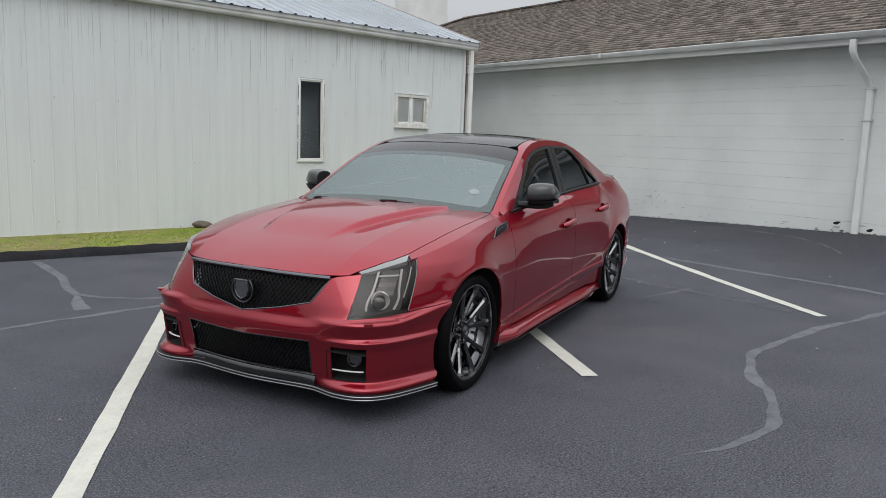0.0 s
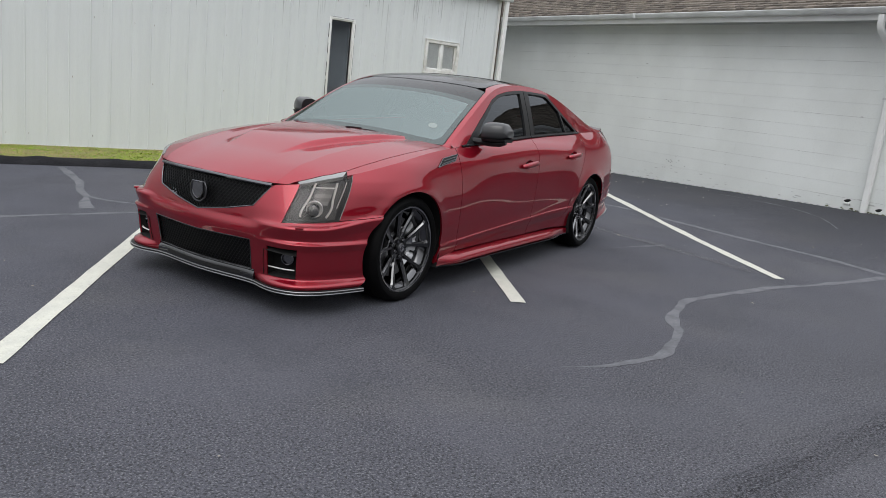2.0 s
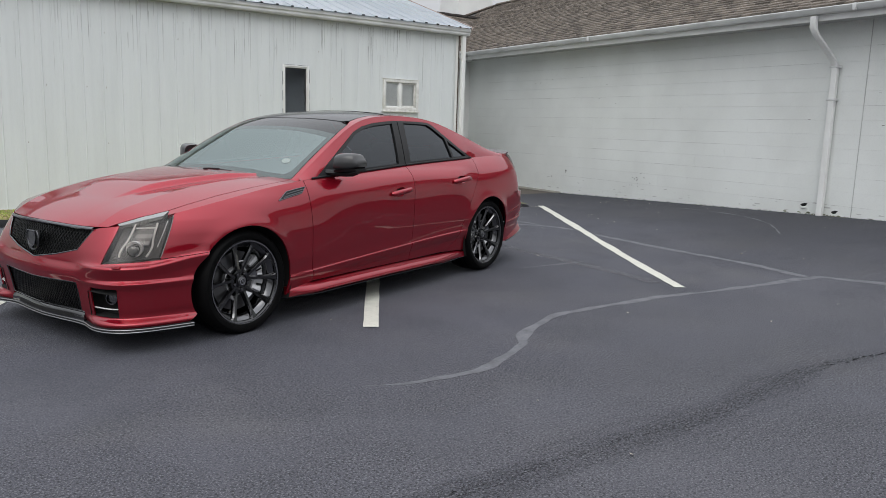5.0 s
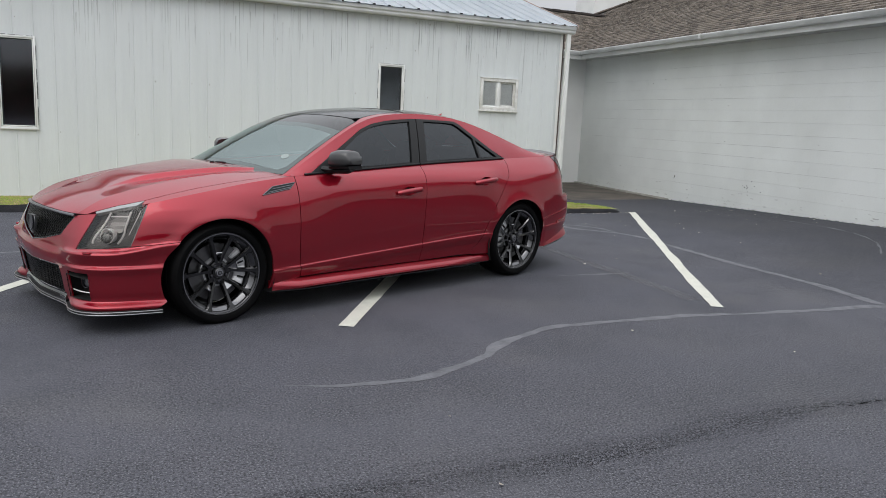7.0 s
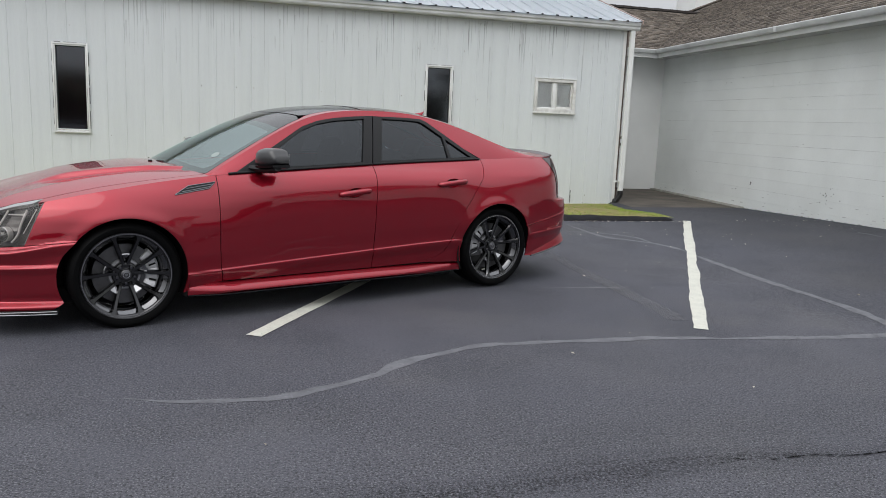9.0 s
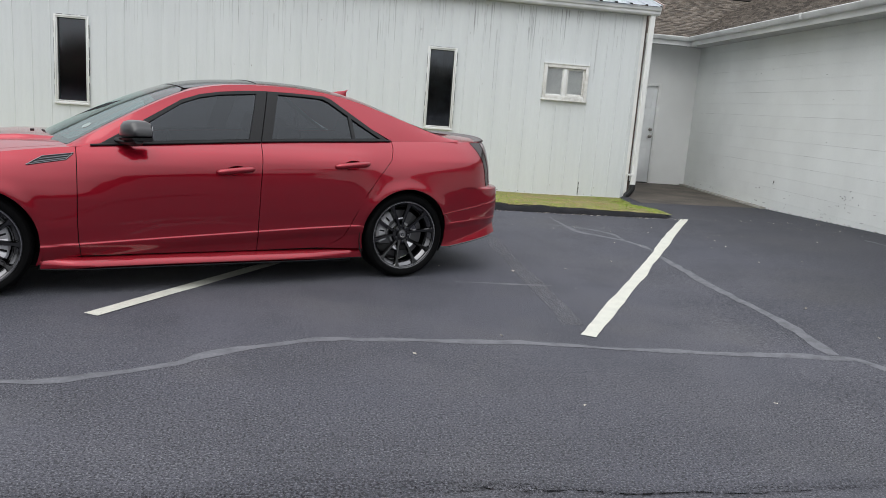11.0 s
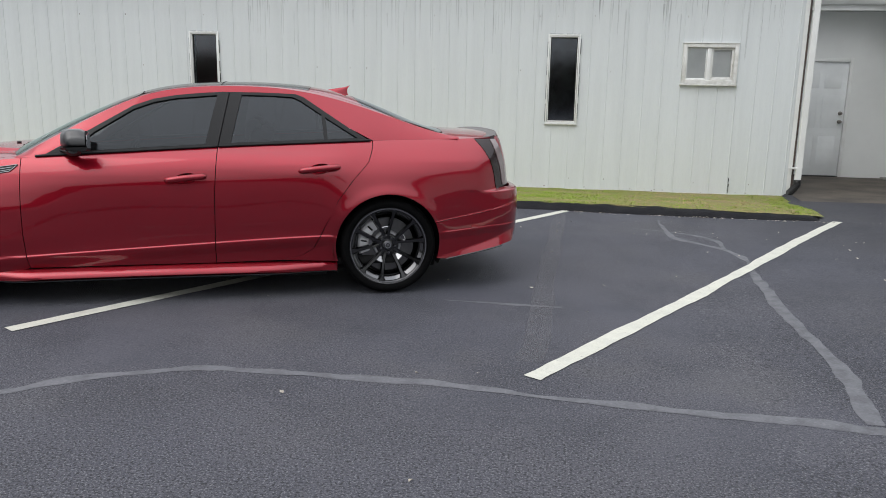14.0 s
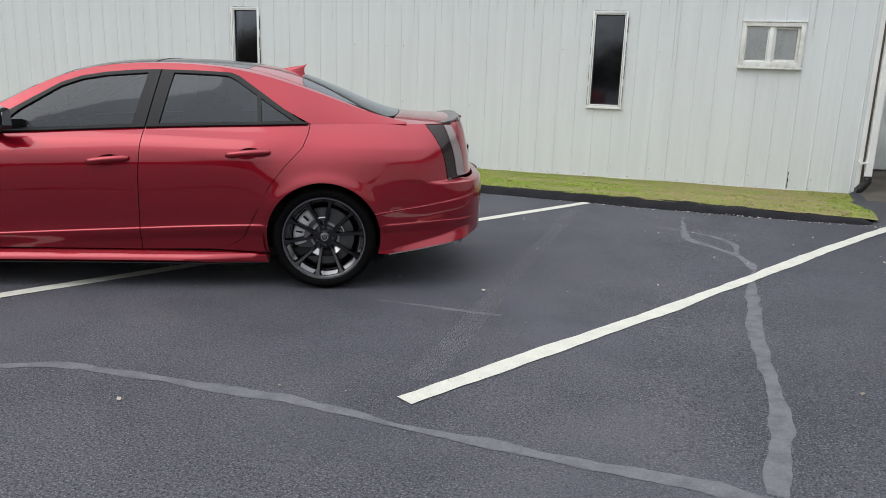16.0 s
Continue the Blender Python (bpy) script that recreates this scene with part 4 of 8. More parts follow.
shingle_field("shingles_recess", recess_place, 10.68, 17.5, 33, 0.142, recess_keep, 22, "weathered brown asphalt shingles over the recess")
roof_b = thing("roof_east", (0, 0, 0), "brown shingled hip roof of the block building", "roof", kind="structure")
bm = bmesh.new()
v = [bm.verts.new(main_roof(*p) - Vector((0, 0, 0.02))) for p in ((-0.3, -0.48), (B_LEN, -0.48), (B_LEN, 4.45), (-5.3, 4.45), (-9.8, 0.3))]
bm.faces.new(v)
w = [bm.verts.new(B @ Vector((lx, 9.5, 3.0))) for lx in (B_LEN, -10)]
bm.faces.new((v[2], w[0], w[1], v[3]))
bm.faces.new((v[3], w[1], v[4]))
part("deck", bm, M_RIDGE, roof_b, smooth=0)
bm = bmesh.new()
for a, b in (((-5.3, 4.45), (B_LEN, 4.45)), ((-5.3, 4.45), (-9.8, 0.3))):
    pa, pb = main_roof(*a), main_roof(*b)
    k = int((pb - pa).length / 0.25)
    for i in range(k):
        m = Matrix.Translation(pa.lerp(pb, (i + 0.5) / k)) @ (pb - pa).to_track_quat("X", "Z").to_matrix().to_4x4()
        add_box(bm, (-0.15, -0.13, -0.02), (0.12, 0.13, 0.02 + 0.004 * (i % 2)), m=m)
part("ridge_cap", bm, M_SHINGLE, roof_b, smooth=0)
bm = bmesh.new()
v = [bm.verts.new(p) for p in ((10.68, 13.2, recess_z(13.2) - 0.02), (12.6, 13.2, recess_z(13.2) - 0.02), (17.5, 17.75, recess_z(17.75) - 0.02), (10.68, 17.75, recess_z(17.75) - 0.02))]
bm.faces.new(v)
w = [bm.verts.new(p) for p in ((17.5, 22, 3.0), (10.68, 22, 3.0))]
bm.faces.new((v[3], v[2], w[0], w[1]))
part("recess_deck", bm, M_RIDGE, roof_b, smooth=0)
bm = bmesh.new()
for i in range(28):
    add_box(bm, (10.7 + i * 0.24, 17.62, recess_z(17.75) - 0.02), (10.7 + i * 0.24 + 0.26, 17.88, recess_z(17.75) + 0.035 + 0.006 * (i % 2)))
part("recess_ridge", bm, M_RIDGE, roof_b, "dark ridge cap over the recess", smooth=0)

# downspout on the block wall
M_JOINT = material("joint_sealant", (0.42, 0.42, 0.41), 0.8, tone=0.9, scale=2, tint=(0.62, 0.63, 0.61))
sx = 9.50
gz = 0.19
sp = thing("downspout", B @ pose(sx, 0, 0), "white metal downspout with an offset elbow on the block wall", "downspout", "downspouts")
bm = bmesh.new()
spout_tube(bm, [(-0.02, -0.49, 2.97), (-0.02, -0.49, 2.82), (-0.01, -0.44, 2.74), (0.07, -0.14, 2.44), (0.085, -0.07, 2.35), (0.09, -0.055, 2.25), (0.09, -0.055, gz + 0.02)], 0.084, 0.068)
part("pipe", bm, M_TRIM, sp)
for z in (1.85, 2.30):
    bm = box((0.025, -0.10, z), (0.155, -0.004, z + 0.028), 0.003)
    part("strap", bm, M_GUTTER, sp)

tagged(part("control_joint", box((10.02, -0.0065, 0.1), (10.029, 0.0, 2.93)), M_JOINT, m=B, smooth=0), "dark vertical control joint in the block wall", "joint", kind="structure")

# a white tower behind the roofs
tower = thing("tower", (19.9, 23.8, 0), "plain white stuccoed tower rising behind the roofs", "tower")
part("shaft", box((0, 0, 0), (1.75, 1.3, 11.5), 0.02), M_TOWER, tower)
part("cap", box((-0.12, -0.12, 11.501), (1.87, 1.42, 11.7), 0.02), M_TRIM, tower)


# ---- far woods round the open side of the lot ----
M_WOODS = material("far_foliage", (0.055, 0.055, 0.035), 0.9, island=0.5, tone=0.6, scale=0.6, tint=(0.09, 0.07, 0.05))
rnd = random.Random(77)
verts, faces = [], []


def leaf_clump(c, r):
    k = len(verts)
    for i in range(7):
        d = Vector((rnd.gauss(0, 1), rnd.gauss(0, 1), rnd.gauss(0, 1))).normalized() * r * rnd.uniform(0.6, 1.1)
        a = Vector((rnd.gauss(0, 1), rnd.gauss(0, 1), rnd.gauss(0, 1))).normalized() * r * 0.7
        b = a.cross(d).normalized() * r * 0.6
        n0 = len(verts)
        verts.extend([c + d - a, c + d + b, c + d + a, c + d - b])
        faces.append((n0, n0 + 1, n0 + 2, n0 + 3))


for i in range(330):
    ang, dist = radians(rnd.uniform(168, 377)), rnd.uniform(46, 60)
    x, y, tall = 4 + dist * math.cos(ang), 2 + dist * math.sin(ang), rnd.uniform(2.8, 4.2)
    n0 = len(verts)
    for z, r in ((-0.2, 0.22), (tall * 0.75, 0.06)):
        verts.extend([Vector((x + r * math.cos(q), y + r * math.sin(q), z)) for q in (0, 2.1, 4.2)])
    faces.extend([(n0, n0 + 1, n0 + 4, n0 + 3), (n0 + 1, n0 + 2, n0 + 5, n0 + 4), (n0 + 2, n0, n0 + 3, n0 + 5)])
    for j in range(26):
        h = rnd.uniform(0.12, 1.0)
        spread = 2.6 * math.sin(math.pi * min(1, 0.15 + 0.8 * h)) ** 0.7
        leaf_clump(Vector((x + rnd.gauss(0, spread * 0.5), y + rnd.gauss(0, spread * 0.5), tall * h)), rnd.uniform(0.45, 0.9))
me = bpy.data.meshes.new("woods")
me.from_pydata([tuple(p) for p in verts], [], faces)
tagged(link_mesh("woods", me, M_WOODS, smooth=0), "dark belt of late winter trees round the lot", "trees", kind="stuff")

# ---- the car ----
# its frame: x runs back from the front axle, y to the car's right, z up
def paint_material(name, base, flake, rough, coat=1.0):
    m = material(name, base, rough, metal=flake, spec=0.05, coat=coat, coat_rough=0.025)
    n, l = m.node_tree.nodes, m.node_tree.links
    b = n["Principled BSDF"]
    b.inputs["Coat IOR"].default_value = 1.60
    b.inputs["Specular Tint"].default_value = (0.85, 0.45, 0.48, 1)
    t = n.new("ShaderNodeTexNoise")
    t.inputs["Scale"].default_value, t.inputs["Detail"].default_value = 1.6, 3
    tc = n.new("ShaderNodeTexCoord")
    l.new(tc.outputs["Object"], t.inputs["Vector"])
    bp = n.new("ShaderNodeBump")
    bp.inputs["Strength"].default_value, bp.inputs["Distance"].default_value = 0.045, 0.004
    l.new(t.outputs[0], bp.inputs["Height"])
    l.new(bp.outputs[0], b.inputs["Coat Normal"])
    f = n.new("ShaderNodeTexNoise")
    f.inputs["Scale"].default_value, f.inputs["Detail"].default_value = 900, 2
    l.new(tc.outputs["Object"], f.inputs["Vector"])
    bf = n.new("ShaderNodeBump")
    bf.inputs["Strength"].default_value, bf.inputs["Distance"].default_value = 0.12, 0.001
    l.new(f.outputs[0], bf.inputs["Height"])
    l.new(bf.outputs[0], b.inputs["Normal"])
    return m


P_RED = paint_material("candy_red_paint", (0.300, 0.0074, 0.0198), 0.75, 0.36)
P_BLACK = material("gloss_black", (0.010, 0.010, 0.011), 0.12, coat=1.0)
P_TRIM = material("satin_black_trim", (0.009, 0.009, 0.010), 0.5, spec=0.3)
P_GREY = material("grey_mirror_cap", (0.014, 0.014, 0.015), 0.4, coat=0.75, coat_rough=0.08)
P_RUBBER = material("tyre_rubber", (0.0036, 0.0036, 0.0038), 0.5, spec=0.05, tone=0.5, scale=9, tint=(0.006, 0.006, 0.0062), bump=0.1, bump_scale=90)
P_WHEEL = material("gunmetal_wheel", (0.046, 0.046, 0.048), 0.16, metal=1.0, coat=1.0, coat_rough=0.02)
P_RIM = material("polished_dark_rim", (0.055, 0.055, 0.057), 0.2, metal=1.0, coat=0.4, coat_rough=0.03)
P_BARREL = material("wheel_barrel", (0.15, 0.15, 0.155), 0.16, metal=1.0)
P_CHROME = material("bright_chrome", (0.78, 0.78, 0.80), 0.08, metal=1.0)
P_SMOKE = material("smoked_chrome", (0.16, 0.16, 0.17), 0.18, metal=1.0)
P_DISC = material("brake_disc", (0.15, 0.15, 0.152), 0.34, metal=0.9, tone=0.4, scale=30)
P_BELL = material("disc_bell", (0.52, 0.52, 0.53), 0.35, metal=0.8, tone=0.5, scale=24)
# paler than the spokes, to paint the sky's glint along their edges
P_GLINT = material("spoke_edge", (0.20, 0.20, 0.205), 0.2, metal=1.0)
# far lighter than the spokes: sky glints at their roots put into the colour
P_WEB = material("web_sky_glint", (0.34, 0.34, 0.345), 0.14, metal=1.0)
P_CALIPER = material("silver_caliper", (0.64, 0.64, 0.65), 0.30, metal=0.15, tone=0.35, scale=38, tint=(0.55, 0.55, 0.56))
P_CARBON = material("carbon_lip", (0.010, 0.010, 0.011), 0.45, spec=0.25, fine=0.3, fine_scale=160)
P_LIPEDGE = material("lip_edge", (0.36, 0.36, 0.37), 0.3, metal=0.6)
P_MESH = material("grille_mesh", (0.005, 0.005, 0.0055), 0.3, spec=0.3)
P_DARK = material("car_void", (0.006, 0.006, 0.006), 0.95)
P_INNER = material("cabin_leather", (0.020, 0.020, 0.021), 0.6, bump=0.1, bump_scale=150)
P_LAMPBODY = material("lamp_bowl", (0.050, 0.046, 0.044), 0.35, metal=0.0, tone=0.5, scale=14)
P_EMBLEM = material("emblem_metal", (0.20, 0.20, 0.21), 0.3, metal=0.8, tone=0.6, scale=40)
P_CAP = material("centre_cap_metal", (0.10, 0.10, 0.105), 0.3, metal=0.9)
P_LIP = material("bright_rim_lip", (0.36, 0.36, 0.37), 0.2, metal=1.0)
P_ROOF = material("black_roof", (0.010, 0.010, 0.011), 0.14, spec=0.5)
P_PROJ = material("projector_glass", (0.10, 0.10, 0.10), 0.15, metal=0.5, coat=1.0)
P_LENSTOP = material("headlight_top", (0.24, 0.235, 0.23), 0.2, coat=0.6)
P_SURROUND = material("window_surround", (0.006, 0.006, 0.0065), 0.35, spec=0.35)
P_SPOILER = material("lip_spoiler", (0.06, 0.045, 0.047), 0.38, coat=0.3)
P_STRIP = material("lamp_strip", (0.78, 0.765, 0.755), 0.30, metal=0.1)
P_BEZEL = material("lamp_bezel", (0.27, 0.262, 0.255), 0.25, metal=0.1, tone=0.5, scale=40)
P_CHIN = material("scuffed_chin", (0.008, 0.008, 0.009), 0.10, coat=1.0, tone=0.6, scale=6, tint=(0.016, 0.016, 0.017))
P_TAIL = material("smoked_tail_lens", (0.014, 0.005, 0.006), 0.25, spec=0.2, coat=0.6, coat_rough=0.02)
P_SHEEN = material("lens_facet", (0.24, 0.19, 0.19), 0.16, coat=1.0, coat_rough=0.03)
P_MARKER = material("marker_lens", (0.24, 0.008, 0.012), 0.15, coat=1.0)
P_REDLENS = material("red_lens", (0.30, 0.012, 0.014), 0.1, coat=1.0)
P_STICKER = material("inspection_sticker", (0.28, 0.32, 0.31), 0.6, tone=0.7, scale=120, tint=(0.20, 0.25, 0.22))
G_SCREEN = pane_material("windscreen_glass", (0.42, 0.52, 0.51), 0.012, 2.65, (0.86, 1.0, 0.98))
G_FADE = pane_material("windscreen_border", (0.16, 0.18, 0.18), 0.012, 1.95, (0.9, 1.0, 0.98))
G_TOPTINT = pane_material("windscreen_band", (0.10, 0.11, 0.12), 0.012, 1.5)
G_SIDE = pane_material("tinted_glass", (0.10, 0.105, 0.12), 0.01, 1.62, (0.9, 0.95, 1))
G_LENS = pane_material("lamp_lens", (0.88, 0.85, 0.83), 0.01, 1.42)

car = thing("car", pose(2.805, 3.787, 0, 0, 0, 19.8), "deep metallic red four-door sedan with black roof, grille and wheels", "car")


class Spline:
    """A smooth curve through points: natural cubic, or monotone."""

    def __init__(self, pts, mono=False):
        self.x, self.y = np.array([p[0] for p in pts], float), np.array([p[1] for p in pts], float)
        x, y = self.x, self.y
        h, n = np.diff(x), len(x)
        d = np.diff(y) / h
        if mono:
            m = np.zeros(n)
            m[0], m[-1] = d[0], d[-1]
            for i in range(1, n - 1):
                if d[i - 1] * d[i] > 0:
                    w1, w2 = 2 * h[i] + h[i - 1], h[i] + 2 * h[i - 1]
                    m[i] = (w1 + w2) / (w1 / d[i - 1] + w2 / d[i])
        else:
            A, r = np.zeros((n, n)), np.zeros(n)
            A[0, 0], A[0, 1], r[0] = 2, 1, 3 * d[0]
            A[-1, -1], A[-1, -2], r[-1] = 2, 1, 3 * d[-1]
            for i in range(1, n - 1):
                A[i, i - 1], A[i, i], A[i, i + 1] = h[i], 2 * (h[i - 1] + h[i]), h[i - 1]
                r[i] = 3 * (h[i] * d[i - 1] + h[i - 1] * d[i])
            m = np.linalg.solve(A, r)
        self.m = m

    def __call__(self, t):
        x, y, m = self.x, self.y, self.m
        t = np.asarray(t, float)
        i = np.clip(np.searchsorted(x, t) - 1, 0, len(x) - 2)
        h = x[i + 1] - x[i]
        tc = np.clip(t, x[0], x[-1])
        u = (tc - x[i]) / h
        v = (2 * u ** 3 - 3 * u ** 2 + 1) * y[i] + (u ** 3 - 2 * u ** 2 + u) * h * m[i] + (3 * u ** 2 - 2 * u ** 3) * y[i + 1] + (u ** 3 - u ** 2) * h * m[i + 1]
        return v + np.where(t < x[0], (t - x[0]) * m[0], 0) + np.where(t > x[-1], (t - x[-1]) * m[-1], 0)


# plan of the widest line, nose to tail
PLAN = [(-0.878, 0.0), (-0.866, 0.20), (-0.832, 0.40), (-0.760, 0.60), (-0.625, 0.765), (-0.42, 0.868), (-0.18, 0.905), (0.10, 0.913), (0.45, 0.905), (1.0, 0.886), (1.6, 0.882),
        (2.2, 0.888), (2.6, 0.908), (2.95, 0.902), (3.3, 0.872), (3.56, 0.826), (3.74, 0.752), (3.86, 0.62), (3.93, 0.42), (3.955, 0.0)]
arc = np.concatenate([[0], np.cumsum([math.dist(a, b) for a, b in zip(PLAN, PLAN[1:])])])
PX, PY = Spline(list(zip(arc, [p[0] for p in PLAN]))), Spline(list(zip(arc, [p[1] for p in PLAN])))
S_END = arc[-1]
fine_s = np.linspace(0, S_END, 4000)
fine_x, fine_y = PX(fine_s), PY(fine_s)


def s_at(x, y):
    """The plan length nearest to a plan point."""
    return float(fine_s[np.argmin((fine_x - x) ** 2 + (fine_y - y) ** 2)])


def s_x(x):
    """The plan length where the side passes x."""
    return float(np.interp(x, fine_x, fine_s))


# how far each section lies inside that line, by height, at stations along the plan
SECTIONS = [
    (0.0, [(0.12, 0.085), (0.20, 0.050), (0.34, 0.020), (0.385, 0.008), (0.43, 0.0), (0.455, 0.002), (0.50, 0.016), (0.58, 0.030), (0.66, 0.052), (0.72, 0.085), (0.76, 0.12), (1.1, 0.4)]),
    (s_at(-0.83, 0.40), [(0.12, 0.080), (0.20, 0.050), (0.34, 0.022), (0.385, 0.010), (0.43, 0.0), (0.455, 0.002), (0.50, 0.018), (0.58, 0.034), (0.66, 0.058), (0.72, 0.085), (0.76, 0.12), (1.1, 0.4)]),
    (s_at(-0.79, 0.53), [(0.12, 0.056), (0.150, 0.030), (0.166, 0.022), (0.173, 0.023), (0.204, 0.050), (0.215, 0.050), (0.25, 0.042), (0.36, 0.024), (0.392, 0.014), (0.401, 0.010), (0.406, 0.011), (0.418, 0.018), (0.47, 0.006), (0.488, 0.003), (0.494, 0.005), (0.512, 0.030), (0.58, 0.048), (0.66, 0.066), (0.72, 0.088), (0.76, 0.12), (1.1, 0.4)]),
    (s_at(-0.70, 0.68), [(0.12, 0.040), (0.150, 0.012), (0.166, 0.004), (0.173, 0.005), (0.204, 0.046), (0.215, 0.046), (0.25, 0.040), (0.36, 0.027), (0.392, 0.013), (0.401, 0.009), (0.406, 0.010), (0.418, 0.030), (0.47, 0.016), (0.488, 0.010), (0.494, 0.012), (0.512, 0.058), (0.58, 0.066), (0.68, 0.082), (0.76, 0.105), (1.1, 0.4)]),
    (s_x(-0.45), [(0.12, 0.040), (0.150, 0.016), (0.166, 0.008), (0.173, 0.009), (0.204, 0.040), (0.215, 0.040), (0.25, 0.034), (0.36, 0.023), (0.392, 0.013), (0.401, 0.010), (0.406, 0.011), (0.418, 0.024), (0.47, 0.012), (0.488, 0.008), (0.494, 0.010), (0.512, 0.036), (0.60, 0.044), (0.66, 0.052), (0.74, 0.078), (0.785, 0.110), (1.1, 0.4)]),
    (s_x(0.0), [(0.12, 0.02), (0.30, 0.004), (0.50, -0.004), (0.66, 0.0), (0.74, 0.020), (0.80, 0.048), (0.845, 0.080), (0.875, 0.112), (1.1, 0.36)]),
    (s_x(0.45), [(0.12, 0.05), (0.24, 0.038), (0.315, 0.016), (0.329, 0.0135), (0.333, 0.014), (0.340, 0.0185), (0.348, 0.0195), (0.46, 0.010), (0.60, 0.010), (0.72, 0.026), (0.82, 0.056), (0.89, 0.090), (0.93, 0.118), (1.1, 0.26)]),
    (s_x(0.95), [(0.12, 0.05), (0.25, 0.034), (0.315, 0.0105), (0.329, 0.0088), (0.333, 0.0092), (0.340, 0.0138), (0.348, 0.0145), (0.52, 0.005), (0.67, 0.000), (0.76, 0.003), (0.83, 0.014), (0.89, 0.038), (0.935, 0.068), (0.972, 0.108), (1.1, 0.20)]),
    (s_x(1.75), [(0.12, 0.05), (0.25, 0.034), (0.315, 0.0105), (0.329, 0.0088), (0.333, 0.0092), (0.340, 0.0138), (0.348, 0.0145), (0.52, 0.005), (0.69, 0.000), (0.79, 0.003), (0.86, 0.014), (0.92, 0.038), (0.965, 0.075), (1.00, 0.116), (1.1, 0.19)]),
    (s_x(2.40), [(0.12, 0.05), (0.25, 0.034), (0.315, 0.0105), (0.329, 0.0088), (0.333, 0.0092), (0.340, 0.0138), (0.348, 0.0145), (0.52, 0.005), (0.72, 0.000), (0.83, 0.006), (0.89, 0.022), (0.945, 0.058), (0.99, 0.105), (1.04, 0.152), (1.1, 0.21)]),
    (s_x(2.66), [(0.12, 0.05), (0.25, 0.03), (0.40, 0.012), (0.52, 0.001), (0.60, -0.003), (0.68, 0.003), (0.76, 0.016), (0.84, 0.034), (0.91, 0.062), (0.98, 0.105), (1.05, 0.166), (1.1, 0.225)]),
    (s_x(2.88), [(0.12, 0.03), (0.30, 0.01), (0.58, -0.014), (0.66, -0.006), (0.76, 0.013), (0.84, 0.033), (0.91, 0.062), (0.98, 0.110), (1.05, 0.178), (1.1, 0.24)]),
    (s_x(3.35), [(0.12, 0.05), (0.24, 0.034), (0.34, 0.024), (0.44, 0.014), (0.52, 0.008), (0.60, 0.002), (0.68, 0.000), (0.82, 0.010), (0.91, 0.034), (0.98, 0.082), (1.06, 0.160), (1.12, 0.25)]),
    (s_x(3.53), [(0.12, 0.07), (0.24, 0.042), (0.34, 0.028), (0.44, 0.016), (0.52, 0.008), (0.60, 0.003), (0.70, 0.003), (0.82, 0.016), (0.91, 0.042), (0.98, 0.088), (1.06, 0.163), (1.12, 0.24)]),
    (s_at(3.74, 0.752), [(0.12, 0.10), (0.24, 0.060), (0.34, 0.036), (0.46, 0.016), (0.56, 0.004), (0.70, 0.010), (0.72, 0.062), (0.86, 0.082), (0.97, 0.112), (1.07, 0.165), (1.12, 0.22)]),
    (s_at(3.93, 0.42), [(0.12, 0.14), (0.24, 0.07), (0.32, 0.014), (0.40, 0.006), (0.56, 0.0), (0.70, 0.012), (0.72, 0.075), (0.86, 0.100), (0.97, 0.125), (1.08, 0.165), (1.12, 0.2)]),
    (S_END, [(0.12, 0.14), (0.24, 0.07), (0.32, 0.014), (0.40, 0.006), (0.56, 0.0), (0.70, 0.012), (0.72, 0.075), (0.86, 0.105), (0.97, 0.130), (1.09, 0.165), (1.12, 0.2)]),
]
SEC_S = np.array([s[0] for s in SECTIONS])
SEC_F = [Spline(s[1], mono=True) for s in SECTIONS]


def inset(s, z):
    D = np.stack([f(z) for f in SEC_F])
    n = len(SEC_S)
    i = np.clip(np.searchsorted(SEC_S, s) - 1, 0, n - 2)
    k = np.arange(len(s))
    h = SEC_S[i + 1] - SEC_S[i]
    u = np.clip((s - SEC_S[i]) / h, 0, 1)
    lo, hi = np.clip(i - 1, 0, n - 1), np.clip(i + 2, 0, n - 1)
    p1, p2 = D[i, k], D[i + 1, k]
    m1 = (p2 - D[lo, k]) / np.maximum(SEC_S[i + 1] - SEC_S[lo], 1e-6) * h
    m2 = (D[hi, k] - p1) / np.maximum(SEC_S[hi] - SEC_S[i], 1e-6) * h
    return (2 * u ** 3 - 3 * u ** 2 + 1) * p1 + (u ** 3 - 2 * u ** 2 + u) * m1 + (3 * u ** 2 - 2 * u ** 3) * p2 + (u ** 3 - u ** 2) * m2


def flare(x, z):
    """The rolled lips round the wheel arches."""
    f = 0
    for cx, cz in ((0.0, 0.335), (2.88, 0.34)):
        r = np.hypot(x - cx, z - cz)
        f = f + 0.009 * np.exp(-((r - 0.366) / 0.045) ** 2) * sstep((z - 0.42) / 0.16)
    return f


